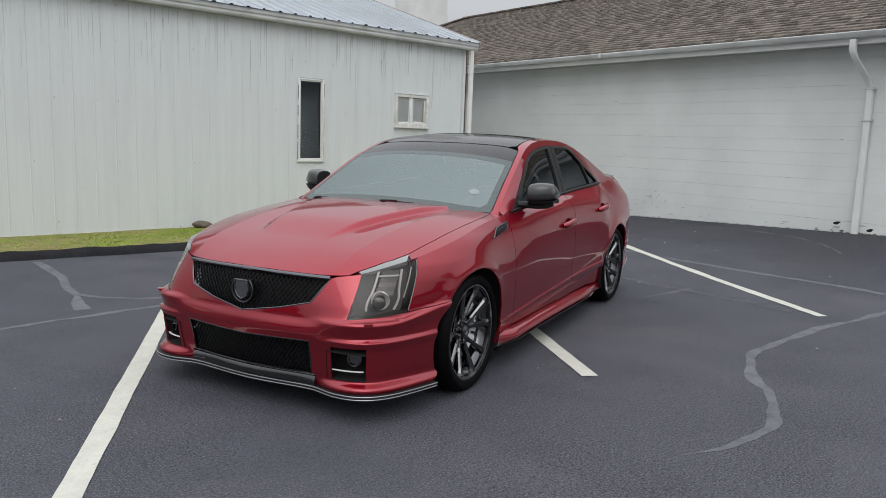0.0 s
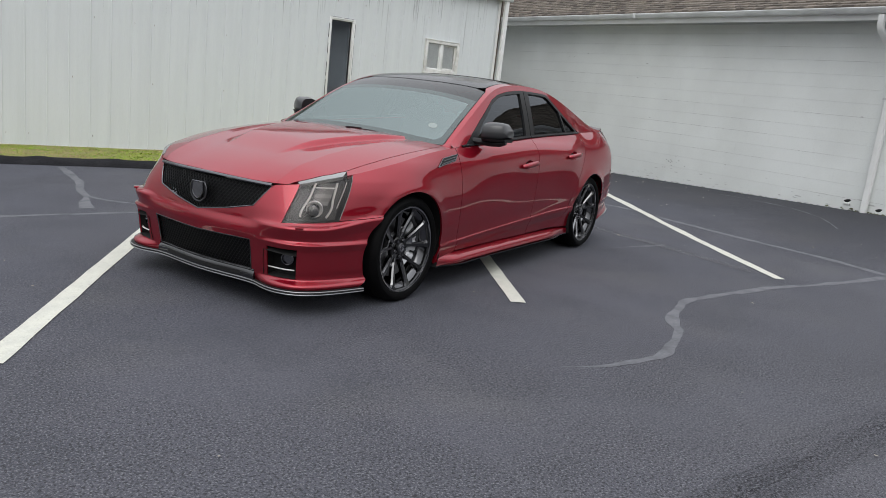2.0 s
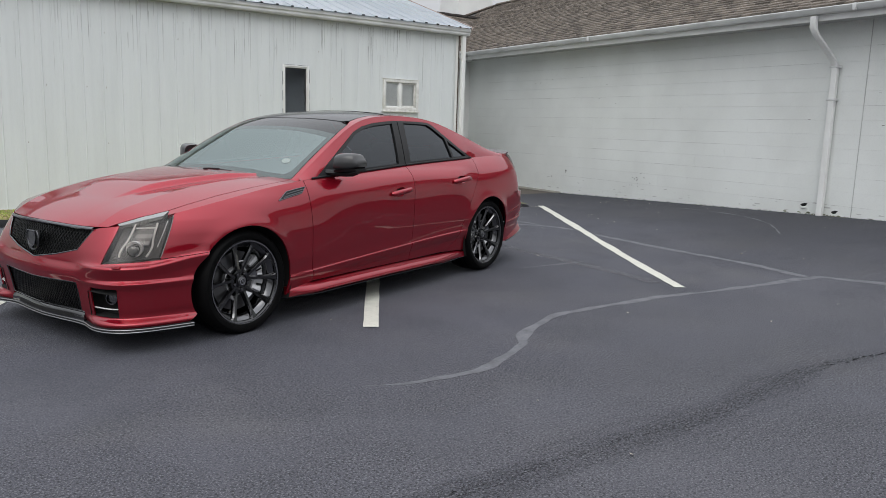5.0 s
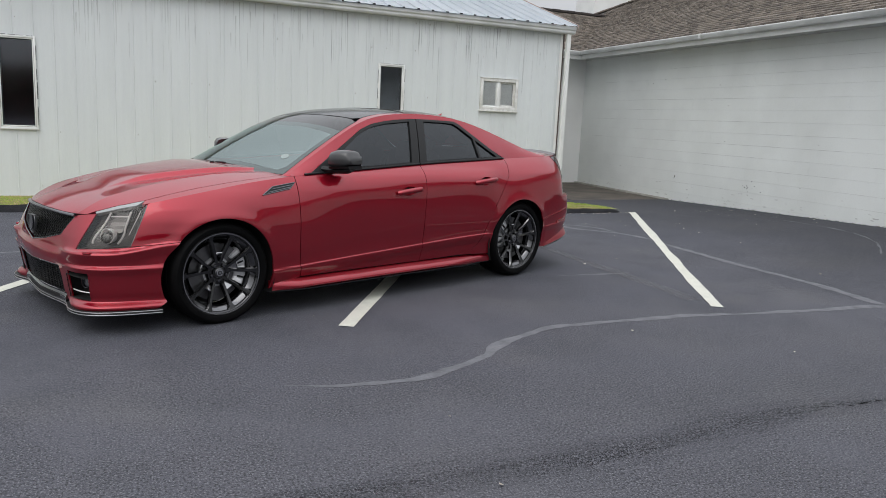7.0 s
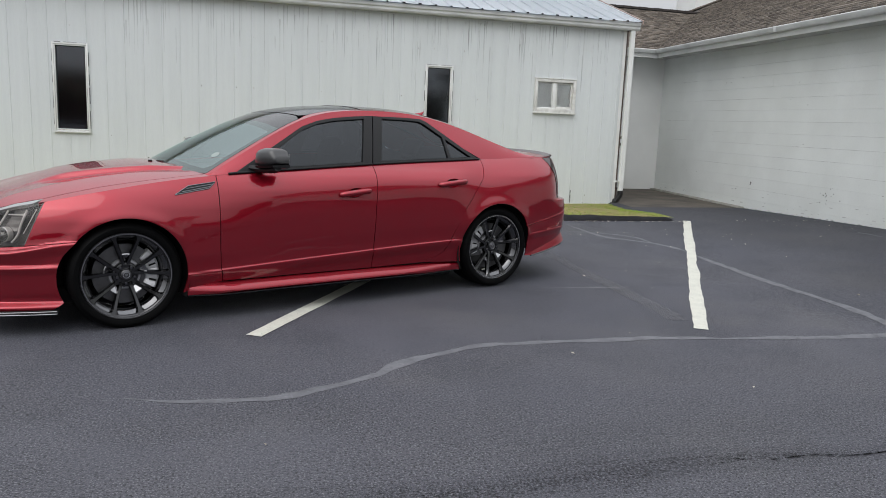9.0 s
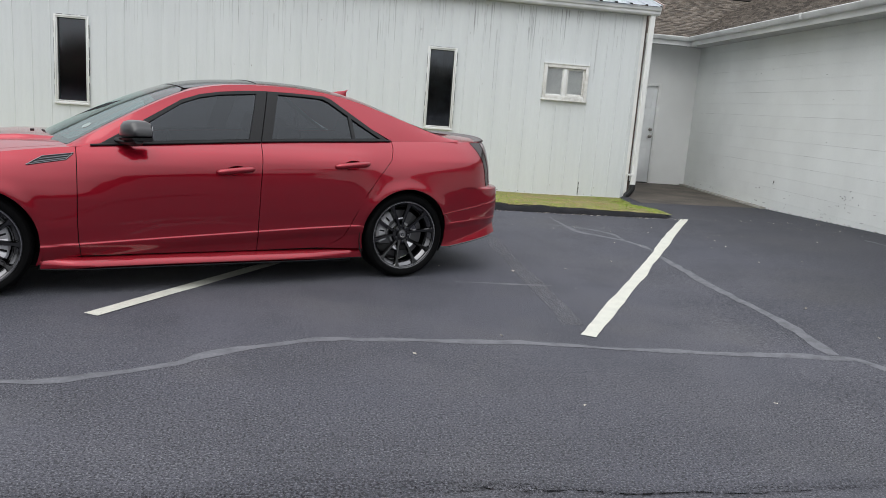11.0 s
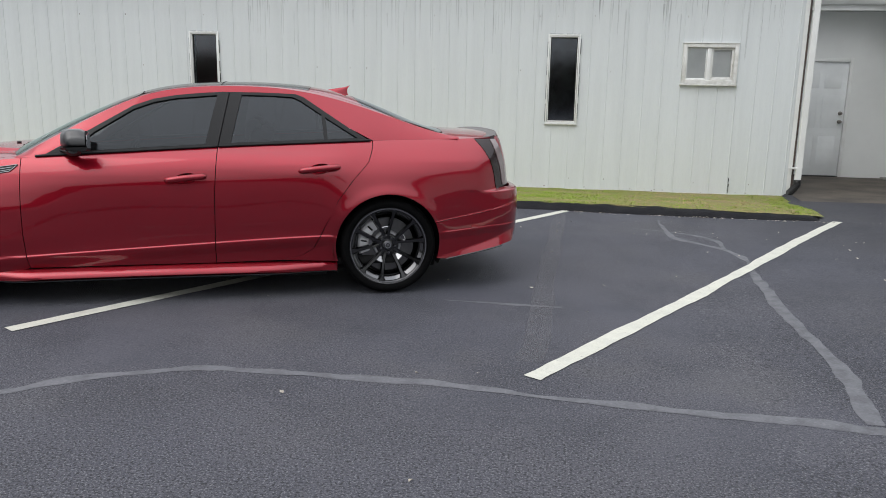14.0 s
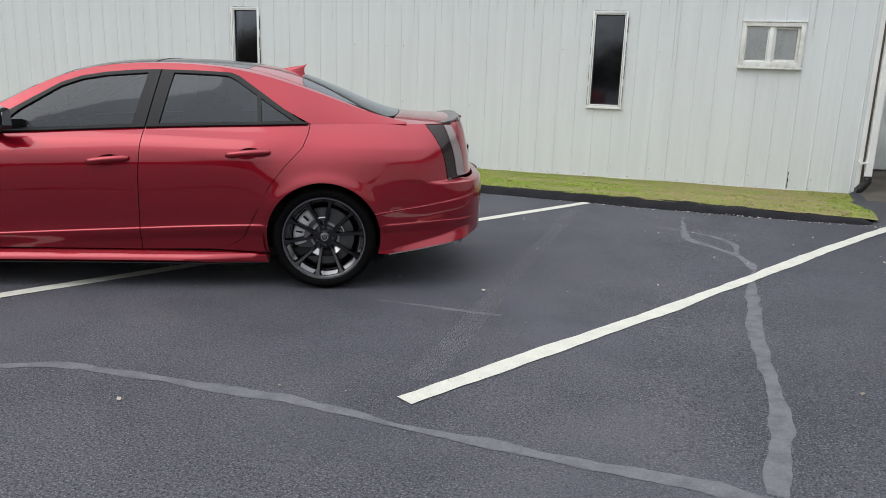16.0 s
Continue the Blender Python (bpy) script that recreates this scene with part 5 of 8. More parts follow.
def rear_relief(x, z):
    """Creases of the rear bumper's flanks: a ledge under the seam, a second one below it, and the flared skirt."""
    seam, wave = 0.511 + 0.176 * (x - 3.229), 0.440 + 0.075 * (np.clip(x, 3.2, 3.62) - 3.295)
    top, foot = 0.273 + 0.256 * (x - 3.328), 0.238 + 0.170 * (x - 3.292)
    here = sstep((x - 3.17) / 0.05) * (1 - sstep((x - 3.80) / 0.10))
    out = 0.0045 * (1 - sstep((z - seam + 0.009) / 0.008)) + 0.0045 * (1 - sstep((z - wave + 0.009) / 0.008)) * sstep((x - 3.24) / 0.06)
    soft = np.sqrt((top - z) ** 2 + 0.004 ** 2)
    flared = np.clip(0.5 * (top - z + soft) / np.maximum(top - foot, 0.012), 0, 1.3)
    out = out + (0.006 + 0.090 * np.clip(x - 3.31, 0, 0.4)) * flared - 0.010 * sstep((wave - 0.01 - z) / 0.06)
    return out * here * (z < 0.70)


def ledge_shift(a, x, z):
    """The ledges climb: over the front wheel at the nose, and along the doors."""
    nose = 0.052 * sstep((a - NOSE_S) / 0.40) * (x < 0.2) * sstep((z - 0.40) / 0.08) * sstep((0.66 - z) / 0.10)
    doors = (0.054 * (np.clip(x, 0.40, 2.5) - 0.57) - 0.011) * sstep((0.62 - z) / 0.22) * (x > 0.3) * sstep((2.75 - x) / 0.3)
    return nose + doors


NOSE_S = s_at(-0.66, 0.735)
CORNER_S = s_at(-0.73, 0.64)


def belt(s, z, out=0.0):
    """The wrapped side of the body: plan length (negative on the car's left) and height."""
    s, z = np.asarray(s, float), np.asarray(z, float)
    side = np.where(s < 0, -1.0, 1.0)
    a = np.minimum(np.abs(s), S_END)
    x, y = PX(a), PY(a)
    e = 1e-3
    dx, dy = PX(a + e) - PX(a - e), PY(a + e) - PY(a - e)
    ln = np.hypot(dx, dy)
    d = inset(a, z - ledge_shift(a, x, z)) - out - flare(x, z) - rear_relief(x, z)
    d = d - 0.072 * np.exp(-((a - CORNER_S) / 0.20) ** 2) * (1 - sstep((z - 0.50) / 0.25))
    return np.stack([x + d * dy / ln, side * np.maximum(y - d * dx / ln, 0), z], -1)


def climbing(s, w, out=0.0):
    """The same side, by a height that follows the climbing ledge."""
    s, w = np.asarray(s, float), np.asarray(w, float)
    a = np.minimum(np.abs(s), S_END)
    x, z = PX(a), w
    for k in range(6):
        z = w + ledge_shift(a, x, z)
    return belt(s, z, out)


def tailing(s, w, out=0.0):
    """The same side towards the tail, by a height that climbs with the rear bumper's creases."""
    s, w = np.asarray(s, float), np.asarray(w, float)
    x = PX(np.minimum(np.abs(s), S_END))
    return belt(s, w + 0.20 * (np.clip(x, 3.15, 3.85) - 3.30), out)


def to_tail(poly):
    return [(s, z - 0.20 * (float(np.clip(PX(min(abs(s), S_END)), 3.15, 3.85)) - 3.30)) for s, z in poly]


def to_climb(poly, side):
    out = []
    for x, z in poly:
        a = np.array([s_x(x)])
        out.append((side * float(a[0]), float(z - ledge_shift(a, np.array([x]), np.array([z]))[0])))
    return out


LEDGE = (0.3215, 0.3265, 0.3295, 0.3325, 0.3355, 0.3385, 0.3415, 0.3465)

# the crown, where the sides turn into hood, windows and deck
CROWN = Spline([(0.0, 0.708), (s_at(-0.83, 0.40), 0.702), (0.52, 0.702), (0.66, 0.718), (0.82, 0.752), (s_x(-0.45), 0.786), (s_x(-0.2), 0.832), (s_x(0.0), 0.866), (s_x(0.3), 0.908), (s_x(0.6), 0.938), (s_x(1.14), 0.972), (s_x(1.72), 1.005), (s_x(2.4), 1.036), (s_x(2.8), 1.052), (s_x(3.3), 1.066), (s_x(3.56), 1.070), (s_at(3.86, 0.66), 1.078), (S_END, 1.092)])
cs = np.linspace(0, S_END, 1500)
CR = belt(cs, CROWN(cs))
FRONT = CR[:, 0] < 1.0
crown_y_x = Spline(list(zip(*[a[::25] for a in (CR[(CR[:, 0] > 0.5) & (CR[:, 0] < 3.3)][:, 0], CR[(CR[:, 0] > 0.5) & (CR[:, 0] < 3.3)][:, 1])])))


def crown_z(x):
    return np.interp(x, CR[:, 0], CR[:, 2])


HOOD_C = Spline([(-0.80, 0.708), (-0.70, 0.758), (-0.5, 0.830), (-0.2, 0.898), (0.1, 0.938), (0.4, 0.962), (0.75, 0.975)])


def hood(x, y):
    x, y = np.asarray(x, float), np.asarray(y, float)
    a = np.abs(y)
    yc = np.interp(x, CR[FRONT, 0], CR[FRONT, 1])
    zt = crown_z(x)
    t = np.clip(a / np.maximum(yc, 0.05), 0, 1.1)
    z = HOOD_C(x) + (zt - HOOD_C(x)) * t ** 2.6
    half = 0.275 + 0.26 * (np.clip(x, -0.6, 0.45) + 0.35)
    dome = 0.030 * sstep((half - a) / 0.040) * sstep((x + 0.50) / 0.30) * (1 - 0.55 * sstep((x - 0.22) / 0.28))
    dip = -0.005 * np.exp(-((a - half - 0.03) / 0.045) ** 2) * sstep((x + 0.45) / 0.25)
    # a crease from each grille corner back along the hood's shoulder
    line = 0.475 + 0.05 * (np.clip(x, -0.72, 0.5) + 0.70)
    rise = np.clip((a - line + 0.20) / 0.20, 0, 1) ** 1.7
    drop = np.clip((yc - a) / np.maximum(yc - line, 0.03), 0, 1)
    dip = dip + 0.013 * np.minimum(rise, drop) * sstep((x + 0.79) / 0.14) * (1 - 0.6 * sstep((x - 0.05) / 0.45))
    return np.stack([x, y, z + dome + dip], -1)


RAIL_Z = Spline([(0.40, 0.845), (0.56, 0.948), (0.80, 1.088), (1.05, 1.226), (1.3, 1.334), (1.55, 1.386), (1.8, 1.402), (2.1, 1.398), (2.4, 1.360), (2.7, 1.283), (3.0, 1.186), (3.3, 1.098), (3.5, 1.07)])
RAIL_Y = Spline([(0.40, 0.775), (0.56, 0.752), (0.80, 0.713), (1.05, 0.670), (1.3, 0.622), (1.55, 0.590), (1.8, 0.575), (2.1, 0.572), (2.4, 0.580), (2.7, 0.600), (3.0, 0.628), (3.3, 0.660), (3.5, 0.68)])
TOP_Z = Spline([(0.36, 0.945), (0.6, 1.075), (0.8, 1.178), (1.0, 1.270), (1.2, 1.350), (1.4, 1.400), (1.6, 1.424), (1.9, 1.437), (2.2, 1.430), (2.5, 1.396), (2.7, 1.346), (3.0, 1.232), (3.33, 1.118), (3.5, 1.10)])


def roof_top(x, y):
    x, y = np.asarray(x, float), np.asarray(y, float)
    t = np.clip(np.abs(y) / RAIL_Y(x), 0, 1.05)
    zr, zc = RAIL_Z(x), TOP_Z(x)
    return np.stack([x, y, zr + (zc - zr) * (1 - t ** 2.5)], -1)


def glasshouse(x, z, side=-1, out=0.0):
    """The upper side between belt and roof rail."""
    x, z = np.asarray(x, float), np.asarray(z, float)
    zb, zr = crown_z(x), RAIL_Z(x)
    yb, yr = crown_y_x(x), RAIL_Y(x)
    t = (z - zb) / np.maximum(zr - zb, 0.02)
    y = yb + (yr - yb) * t + 0.030 * np.clip(t, 0, 1) * (1 - np.clip(t, 0, 1)) + out
    return np.stack([x, side * y, z], -1)


REAR = CR[:, 0] > 3.0


def deck(x, y):
    x, y = np.asarray(x, float), np.asarray(y, float)
    yc = np.interp(x, CR[REAR, 0], CR[REAR, 1])
    t = np.clip(np.abs(y) / np.maximum(yc, 0.05), 0, 1.1)
    zc = np.interp(x, [3.2, 3.33, 3.5, 3.7, 3.8], [1.124, 1.116, 1.108, 1.100, 1.094])
    return np.stack([x, y, zc + (crown_z(x) - zc) * t ** 3], -1)


def sheet(name, polys, f, mat, parent, label="", step=(0.05, 0.05), flange=0.015, outward=(0, 0, 1), cuts=()):
    """Polygons of a parameter plane, cut into a fine grid, laid on a surface with exact normals and a turned-in edge."""
    bm = bmesh.new()
    seen = {}

    def vert(p):
        key = (round(p[0], 5), round(p[1], 5))
        if key not in seen:
            seen[key] = bm.verts.new((p[0], p[1], 0))
        return seen[key]

    for poly in polys:
        vs = []
        for p in poly:
            v = vert(p)
            if not vs or (vs[-1] is not v and vs[0] is not v):
                vs.append(v)
        bm.faces.new(vs)
    lo = [min(p[k] for poly in polys for p in poly) for k in (0, 1)]
    hi = [max(p[k] for poly in polys for p in poly) for k in (0, 1)]
    for k in (0, 1):
        c = math.floor(lo[k] / step[k]) * step[k] + step[k]
        while c < hi[k] - 1e-4:
            no = Vector((1, 0, 0)) if k == 0 else Vector((0, 1, 0))
            bmesh.ops.bisect_plane(bm, geom=bm.verts[:] + bm.edges[:] + bm.faces[:], dist=1e-5, plane_co=no * c, plane_no=no)
            c += step[k]
    for c in cuts:
        bmesh.ops.bisect_plane(bm, geom=bm.verts[:] + bm.edges[:] + bm.faces[:], dist=1e-5, plane_co=Vector((0, c, 0)), plane_no=Vector((0, 1, 0)))
    bm.verts.index_update()
    uv = np.array([(v.co.x, v.co.y) for v in bm.verts])
    P = f(uv[:, 0], uv[:, 1])
    e = 0.002
    du = f(uv[:, 0] + e, uv[:, 1]) - f(uv[:, 0] - e, uv[:, 1])
    dv = f(uv[:, 0], uv[:, 1] + e) - f(uv[:, 0], uv[:, 1] - e)
    N = np.cross(du, dv)
    N /= np.maximum(np.linalg.norm(N, axis=1, keepdims=True), 1e-12)
    want = outward(P) if callable(outward) else np.broadcast_to(np.array(outward, float), P.shape)
    flip = np.sum(N * want) < 0
    if flip:
        N = -N
    verts = [tuple(p) for p in P]
    faces, normals = [], []
    for fc in bm.faces:
        idx = [v.index for v in fc.verts]
        q = P[idx]
        area = np.cross(q, np.roll(q, -1, axis=0)).sum(0)
        if np.dot(area, N[idx].mean(0)) < 0:
            idx = idx[::-1]
        faces.append(idx)
        normals += [tuple(N[i]) for i in idx]
    if flange:
        for ed in bm.edges:
            if len(ed.link_faces) == 1:
                a, b = ed.verts[0].index, ed.verts[1].index
                k = len(verts)
                verts += [tuple(P[a]), tuple(P[b]), tuple(P[b] - N[b] * flange), tuple(P[a] - N[a] * flange)]
                faces.append([k, k + 1, k + 2, k + 3])
                normals += [(0, 0, 0)] * 4
    bm.free()
    me = bpy.data.meshes.new(name)
    me.from_pydata(verts, [], faces)
    me.polygons.foreach_set("use_smooth", [True] * len(me.polygons))
    me.normals_split_custom_set(normals)
    return link_mesh(name, me, mat, parent, label, smooth=0)


def sideways(P):
    o = P - np.array([1.5, 0, 0.5])
    o[:, 0] *= np.where(np.abs(o[:, 0]) > 1.9, 1, 0.02)
    o[:, 2] *= 0.1
    return o


def arch(cx, cz, r, a0, a1, n=22):
    return [(cx + r * math.cos(radians(a0 + (a1 - a0) * i / n)), cz + r * math.sin(radians(a0 + (a1 - a0) * i / n))) for i in range(n + 1)]


def to_belt(poly, side):
    return [(side * s_x(x), z) for x, z in poly]


def crown_run(x0, x1, n=24, dz=0.0):
    return [(x0 + (x1 - x0) * i / n, float(CROWN(s_x(x0 + (x1 - x0) * i / n))) + dz) for i in range(n + 1)]


# key plan lengths of the front
sY = {k: s_at(float(np.interp(y, fine_y[:1200], fine_x[:1200])), y) for k, y in {0.20: 0.22, 0.36: 0.395, 0.40: 0.40, 0.42: 0.480, 0.46: 0.515, 0.51: 0.51, 0.66: 0.66}.items()}
L_IB, L_IT, L_OT, L_OB = (s_at(-0.752, 0.570), 0.511), (0.655, 0.715), (s_x(-0.462), 0.781), (s_x(-0.560), 0.530)
sC = s_at(float(np.interp(0.42, fine_y[:1200], fine_x[:1200])), 0.42)
A_F, A_R, ARCH_R = (0.0, 0.327), (2.88, 0.34), 0.364


def mirror_polys(half):
    return half + [[(-s, z) for s, z in p][::-1] for p in half]


# front bumper: bars round the grilles, lamps and fog recesses
def bumper_edge(a0, a1):
    """The arch's front edge, which stands a little off the tyre low down."""
    return [(s_x(x - 0.032 * float(sstep((-x - 0.284) / 0.08))), z) for x, z in arch(*A_F, ARCH_R, a0, a1, 8)]


f_top, f_mid = bumper_edge(141, 174), bumper_edge(174, 202)
bar_lo = 0.380
bumper_half = [
    [(0, bar_lo), (sY[0.40], 0.388), (sY[0.36], 0.574), (sY[0.20], 0.533), (0, 0.496)],
    [(sY[0.36], 0.574), (sY[0.40], 0.388), (sY[0.51], 0.375), L_IB, L_IT, (sY[0.46], 0.700), (sY[0.42], 0.690)],
    [L_IB, (sY[0.51], 0.375), (sY[0.66], 0.375), f_top[-1], *f_top[::-1][1:], L_OB],
    [(sY[0.40], 0.215), (sC, 0.213), (sY[0.51], 0.205), (sY[0.51], 0.375), (sY[0.40], 0.388)],
    [(sY[0.66], 0.205), f_mid[-1], *f_mid[::-1][1:], (sY[0.66], 0.375)],
    [(sC, 0.150), (s_x(-0.425), 0.150), f_mid[-1], (sY[0.66], 0.205), (sY[0.51], 0.205), (sC, 0.213)],
]
sheet("front_bumper", mirror_polys(bumper_half), belt, P_RED, car, step=(0.04, 0.0085), flange=0.008, outward=sideways)


def deep(dd):
    return lambda s, z: belt(s, z, -dd)


# grilles: a dark backing, a diamond mesh and a rim
UP = [(0, 0.496), (sY[0.20], 0.533), (sY[0.36], 0.574), (sY[0.42], 0.690), (sY[0.20], 0.695), (0, 0.698)]
LOW = [(0, 0.213), (sY[0.40], 0.215), (sY[0.40], 0.388), (0, bar_lo)]


def full(half):
    return half + [(-s, z) for s, z in half[::-1] if s > 1e-6]


def inside(poly, p):
    c, n = False, len(poly)
    for i in range(n):
        (x0, y0), (x1, y1) = poly[i], poly[(i + 1) % n]
        if (y0 > p[1]) != (y1 > p[1]) and p[0] < (x1 - x0) * (p[1] - y0) / (y1 - y0) + x0:
            c = not c
    return c


def lattice(name, half, dd, pitch, wide, parent, label, squash=0.8):
    """Crossing bars laid in a grille opening."""
    poly = full(half)
    bm = bmesh.new()
    lo, hi = [min(p[k] for p in poly) for k in (0, 1)], [max(p[k] for p in poly) for k in (0, 1)]
    for d in (-1, 1):
        c = lo[0] - (hi[1] - lo[1]) - pitch
        while c < hi[0] + (hi[1] - lo[1]) + pitch:
            pts, n = [], 60
            for i in range(n + 1):
                z = lo[1] + (hi[1] - lo[1]) * i / n
                s = c + d * (z - lo[1]) * squash
                if inside(poly, (s, z)):
                    pts.append((s, z))
            if len(pts) > 2:
                S, Z = np.array([p[0] for p in pts[::3] + [pts[-1]]]), np.array([p[1] for p in pts[::3] + [pts[-1]]])
                F, Bk, o = belt(S, Z, -dd), belt(S, Z, -dd - wide * 1.6), wide / 2
                ring = []
                for a, b in zip(F, Bk):
                    ring.append([bm.verts.new((a[0], a[1] - o, a[2])), bm.verts.new((a[0], a[1] + o, a[2])), bm.verts.new((b[0], b[1] + o, b[2])), bm.verts.new((b[0], b[1] - o, b[2]))])
                for a, b in zip(ring, ring[1:]):
                    for k in range(4):
                        bm.faces.new((a[k], a[(k + 1) % 4], b[(k + 1) % 4], b[k]))
            c += pitch
    return part(name, bm, P_MESH, parent, label, smooth=0)


def rim(name, half, dd, r, mat, parent, label=""):
    poly = full(half)
    pts = []
    for i in range(len(poly)):
        a, b = poly[i], poly[(i + 1) % len(poly)]
        k = max(1, int(math.dist(a, b) / 0.04))
        pts += [(a[0] + (b[0] - a[0]) * j / k, a[1] + (b[1] - a[1]) * j / k) for j in range(k)]
    pts.append(pts[0])
    P = belt(np.array([p[0] for p in pts]), np.array([p[1] for p in pts]), -dd)
    bm = bmesh.new()
    add_tube(bm, [tuple(p) for p in P], r, 8)
    return part(name, bm, mat, parent, label)


for nm, half, pitch in (("upper_grille", UP, 0.026), ("lower_grille", LOW, 0.024)):
    g = sheet(nm, [full(half)], deep(0.045), P_DARK, car, step=(0.08, 0.06), flange=0, outward=sideways)
    lattice("mesh", half, 0.012, pitch, 0.0042, g, "black diamond grille mesh")
    rim("rim", half, 0.002, 0.0042, P_SMOKE if nm == "upper_grille" else P_BLACK, g)
    if nm == "upper_grille":
        em = bmesh.new()
        shield = [(-0.042, 0.045), (0.042, 0.045), (0.046, 0.0), (0.030, -0.035), (0, -0.052), (-0.030, -0.035), (-0.046, 0.0)]
        add_prism(em, [(a, b + 0.605) for a, b in shield], "x", -0.868, -0.845)
        part("shield", em, P_EMBLEM, g, "dark chrome shield emblem")
        em = bmesh.new()
        add_tube(em, [(-0.869, a, b + 0.605) for a, b in shield + shield[:1]], 0.004, 6)
        part("shield_edge", em, P_SMOKE, g)
        em = bmesh.new()
        add_tube(em, [(-0.862, 0.066 * math.cos(t), 0.602 + 0.066 * math.sin(t)) for t in np.linspace(-0.25 * math.pi - math.pi, 0.25 * math.pi, 30)], 0.005, 8)
        part("wreath", em, P_CAP, g, "dark ring round the emblem")
        top = np.linspace(-sY[0.42], sY[0.42], 40)
        T = belt(top, np.interp(np.abs(top), [0, sY[0.20], sY[0.42]], [0.702, 0.699, 0.694]), 0.004)
        em = bmesh.new()
        add_tube(em, [tuple(p) for p in T], 0.012, 8, 0.8)
        part("header_bar", em, P_SMOKE, g, "satin grey bar over the grille")

# fog recesses
for side in (-1, 1):
    q = [(side * sY[0.51], 0.205), (side * sY[0.66], 0.205), (side * sY[0.66], 0.375), (side * sY[0.51], 0.375)]
    fg = sheet("fog_recess", [q], deep(0.085), P_DARK, car, step=(0.06, 0.06), flange=-0.085, outward=sideways)
    c = belt(np.array([side * (sY[0.66] - 0.055)]), np.array([0.31]), -0.055)[0]
    bm = bmesh.new()
    add_revolve(bm, [(0.036, 0.03), (0.036, -0.012), (0.030, -0.014), (0.026, 0.0)], Matrix.Translation(c) @ pose(0, 0, 0, 0, 0, -90 - side * 25), 24)
    part("fog_lamp", bm, P_SMOKE, fg, "round fog lamp in a dark bezel")
    bm = bmesh.new()
    P = belt(np.linspace(side * sY[0.51], side * (sY[0.66] - 0.01), 8), np.full(8, 0.252), -0.02)
    add_tube(bm, [tuple(p) for p in P], 0.007, 6, 0.5)
    part("blade", bm, P_STRIP, fg, "thin chrome blade")

# front lip and its bright edge
lip_s = np.linspace(-s_x(-0.395), s_x(-0.395), 90)


def ring_sweep(path_s, prof):
    """Sweeps a profile of (out, z) along the wrapped side."""
    rows = [belt(path_s, np.full(len(path_s), 0.155), o) for o, z in prof]
    bm = bmesh.new()
    vs = [[bm.verts.new((p[0], p[1], z)) for p in r] for r, (o, z) in zip(rows, prof)]
    k = len(prof)
    for i in range(k):
        a, b = vs[i], vs[(i + 1) % k]
        for j in range(len(path_s) - 1):
            bm.faces.new((a[j], a[j + 1], b[j + 1], b[j]))
    bm.faces.new([v[0] for v in vs])
    bm.faces.new([v[-1] for v in vs][::-1])
    return bm


lip = part("front_lip", ring_sweep(lip_s, [(-0.10, 0.156), (0.006, 0.154), (0.018, 0.148), (0.022, 0.138), (0.014, 0.130), (-0.10, 0.124)]), P_CARBON, car, "glossy carbon front splitter lip")
for z, o in ((0.149, 0.021), (0.133, 0.019)):
    bm = bmesh.new()
    P = belt(lip_s, np.full(len(lip_s), 0.155), o)
    add_tube(bm, [(p[0], p[1], z) for p in P], 0.0028, 6)
    part("edge_bead", bm, P_LIPEDGE, lip, "thin pale bead along the lip")
CHIN = [(0, 0.152), (sC - 0.003, 0.152), (sC - 0.003, 0.211), (sY[0.40], 0.213), (0, 0.211)]
sheet("chin", [full(CHIN)], lambda s, z: belt(s, z, 0.036 * (1 - np.clip((z - 0.152) / 0.059, 0, 1) ** 2.4) - 0.016), P_CHIN, car, "glossy black scuffed chin under the lower grille", step=(0.05, 0.008), flange=0.03, outward=sideways)

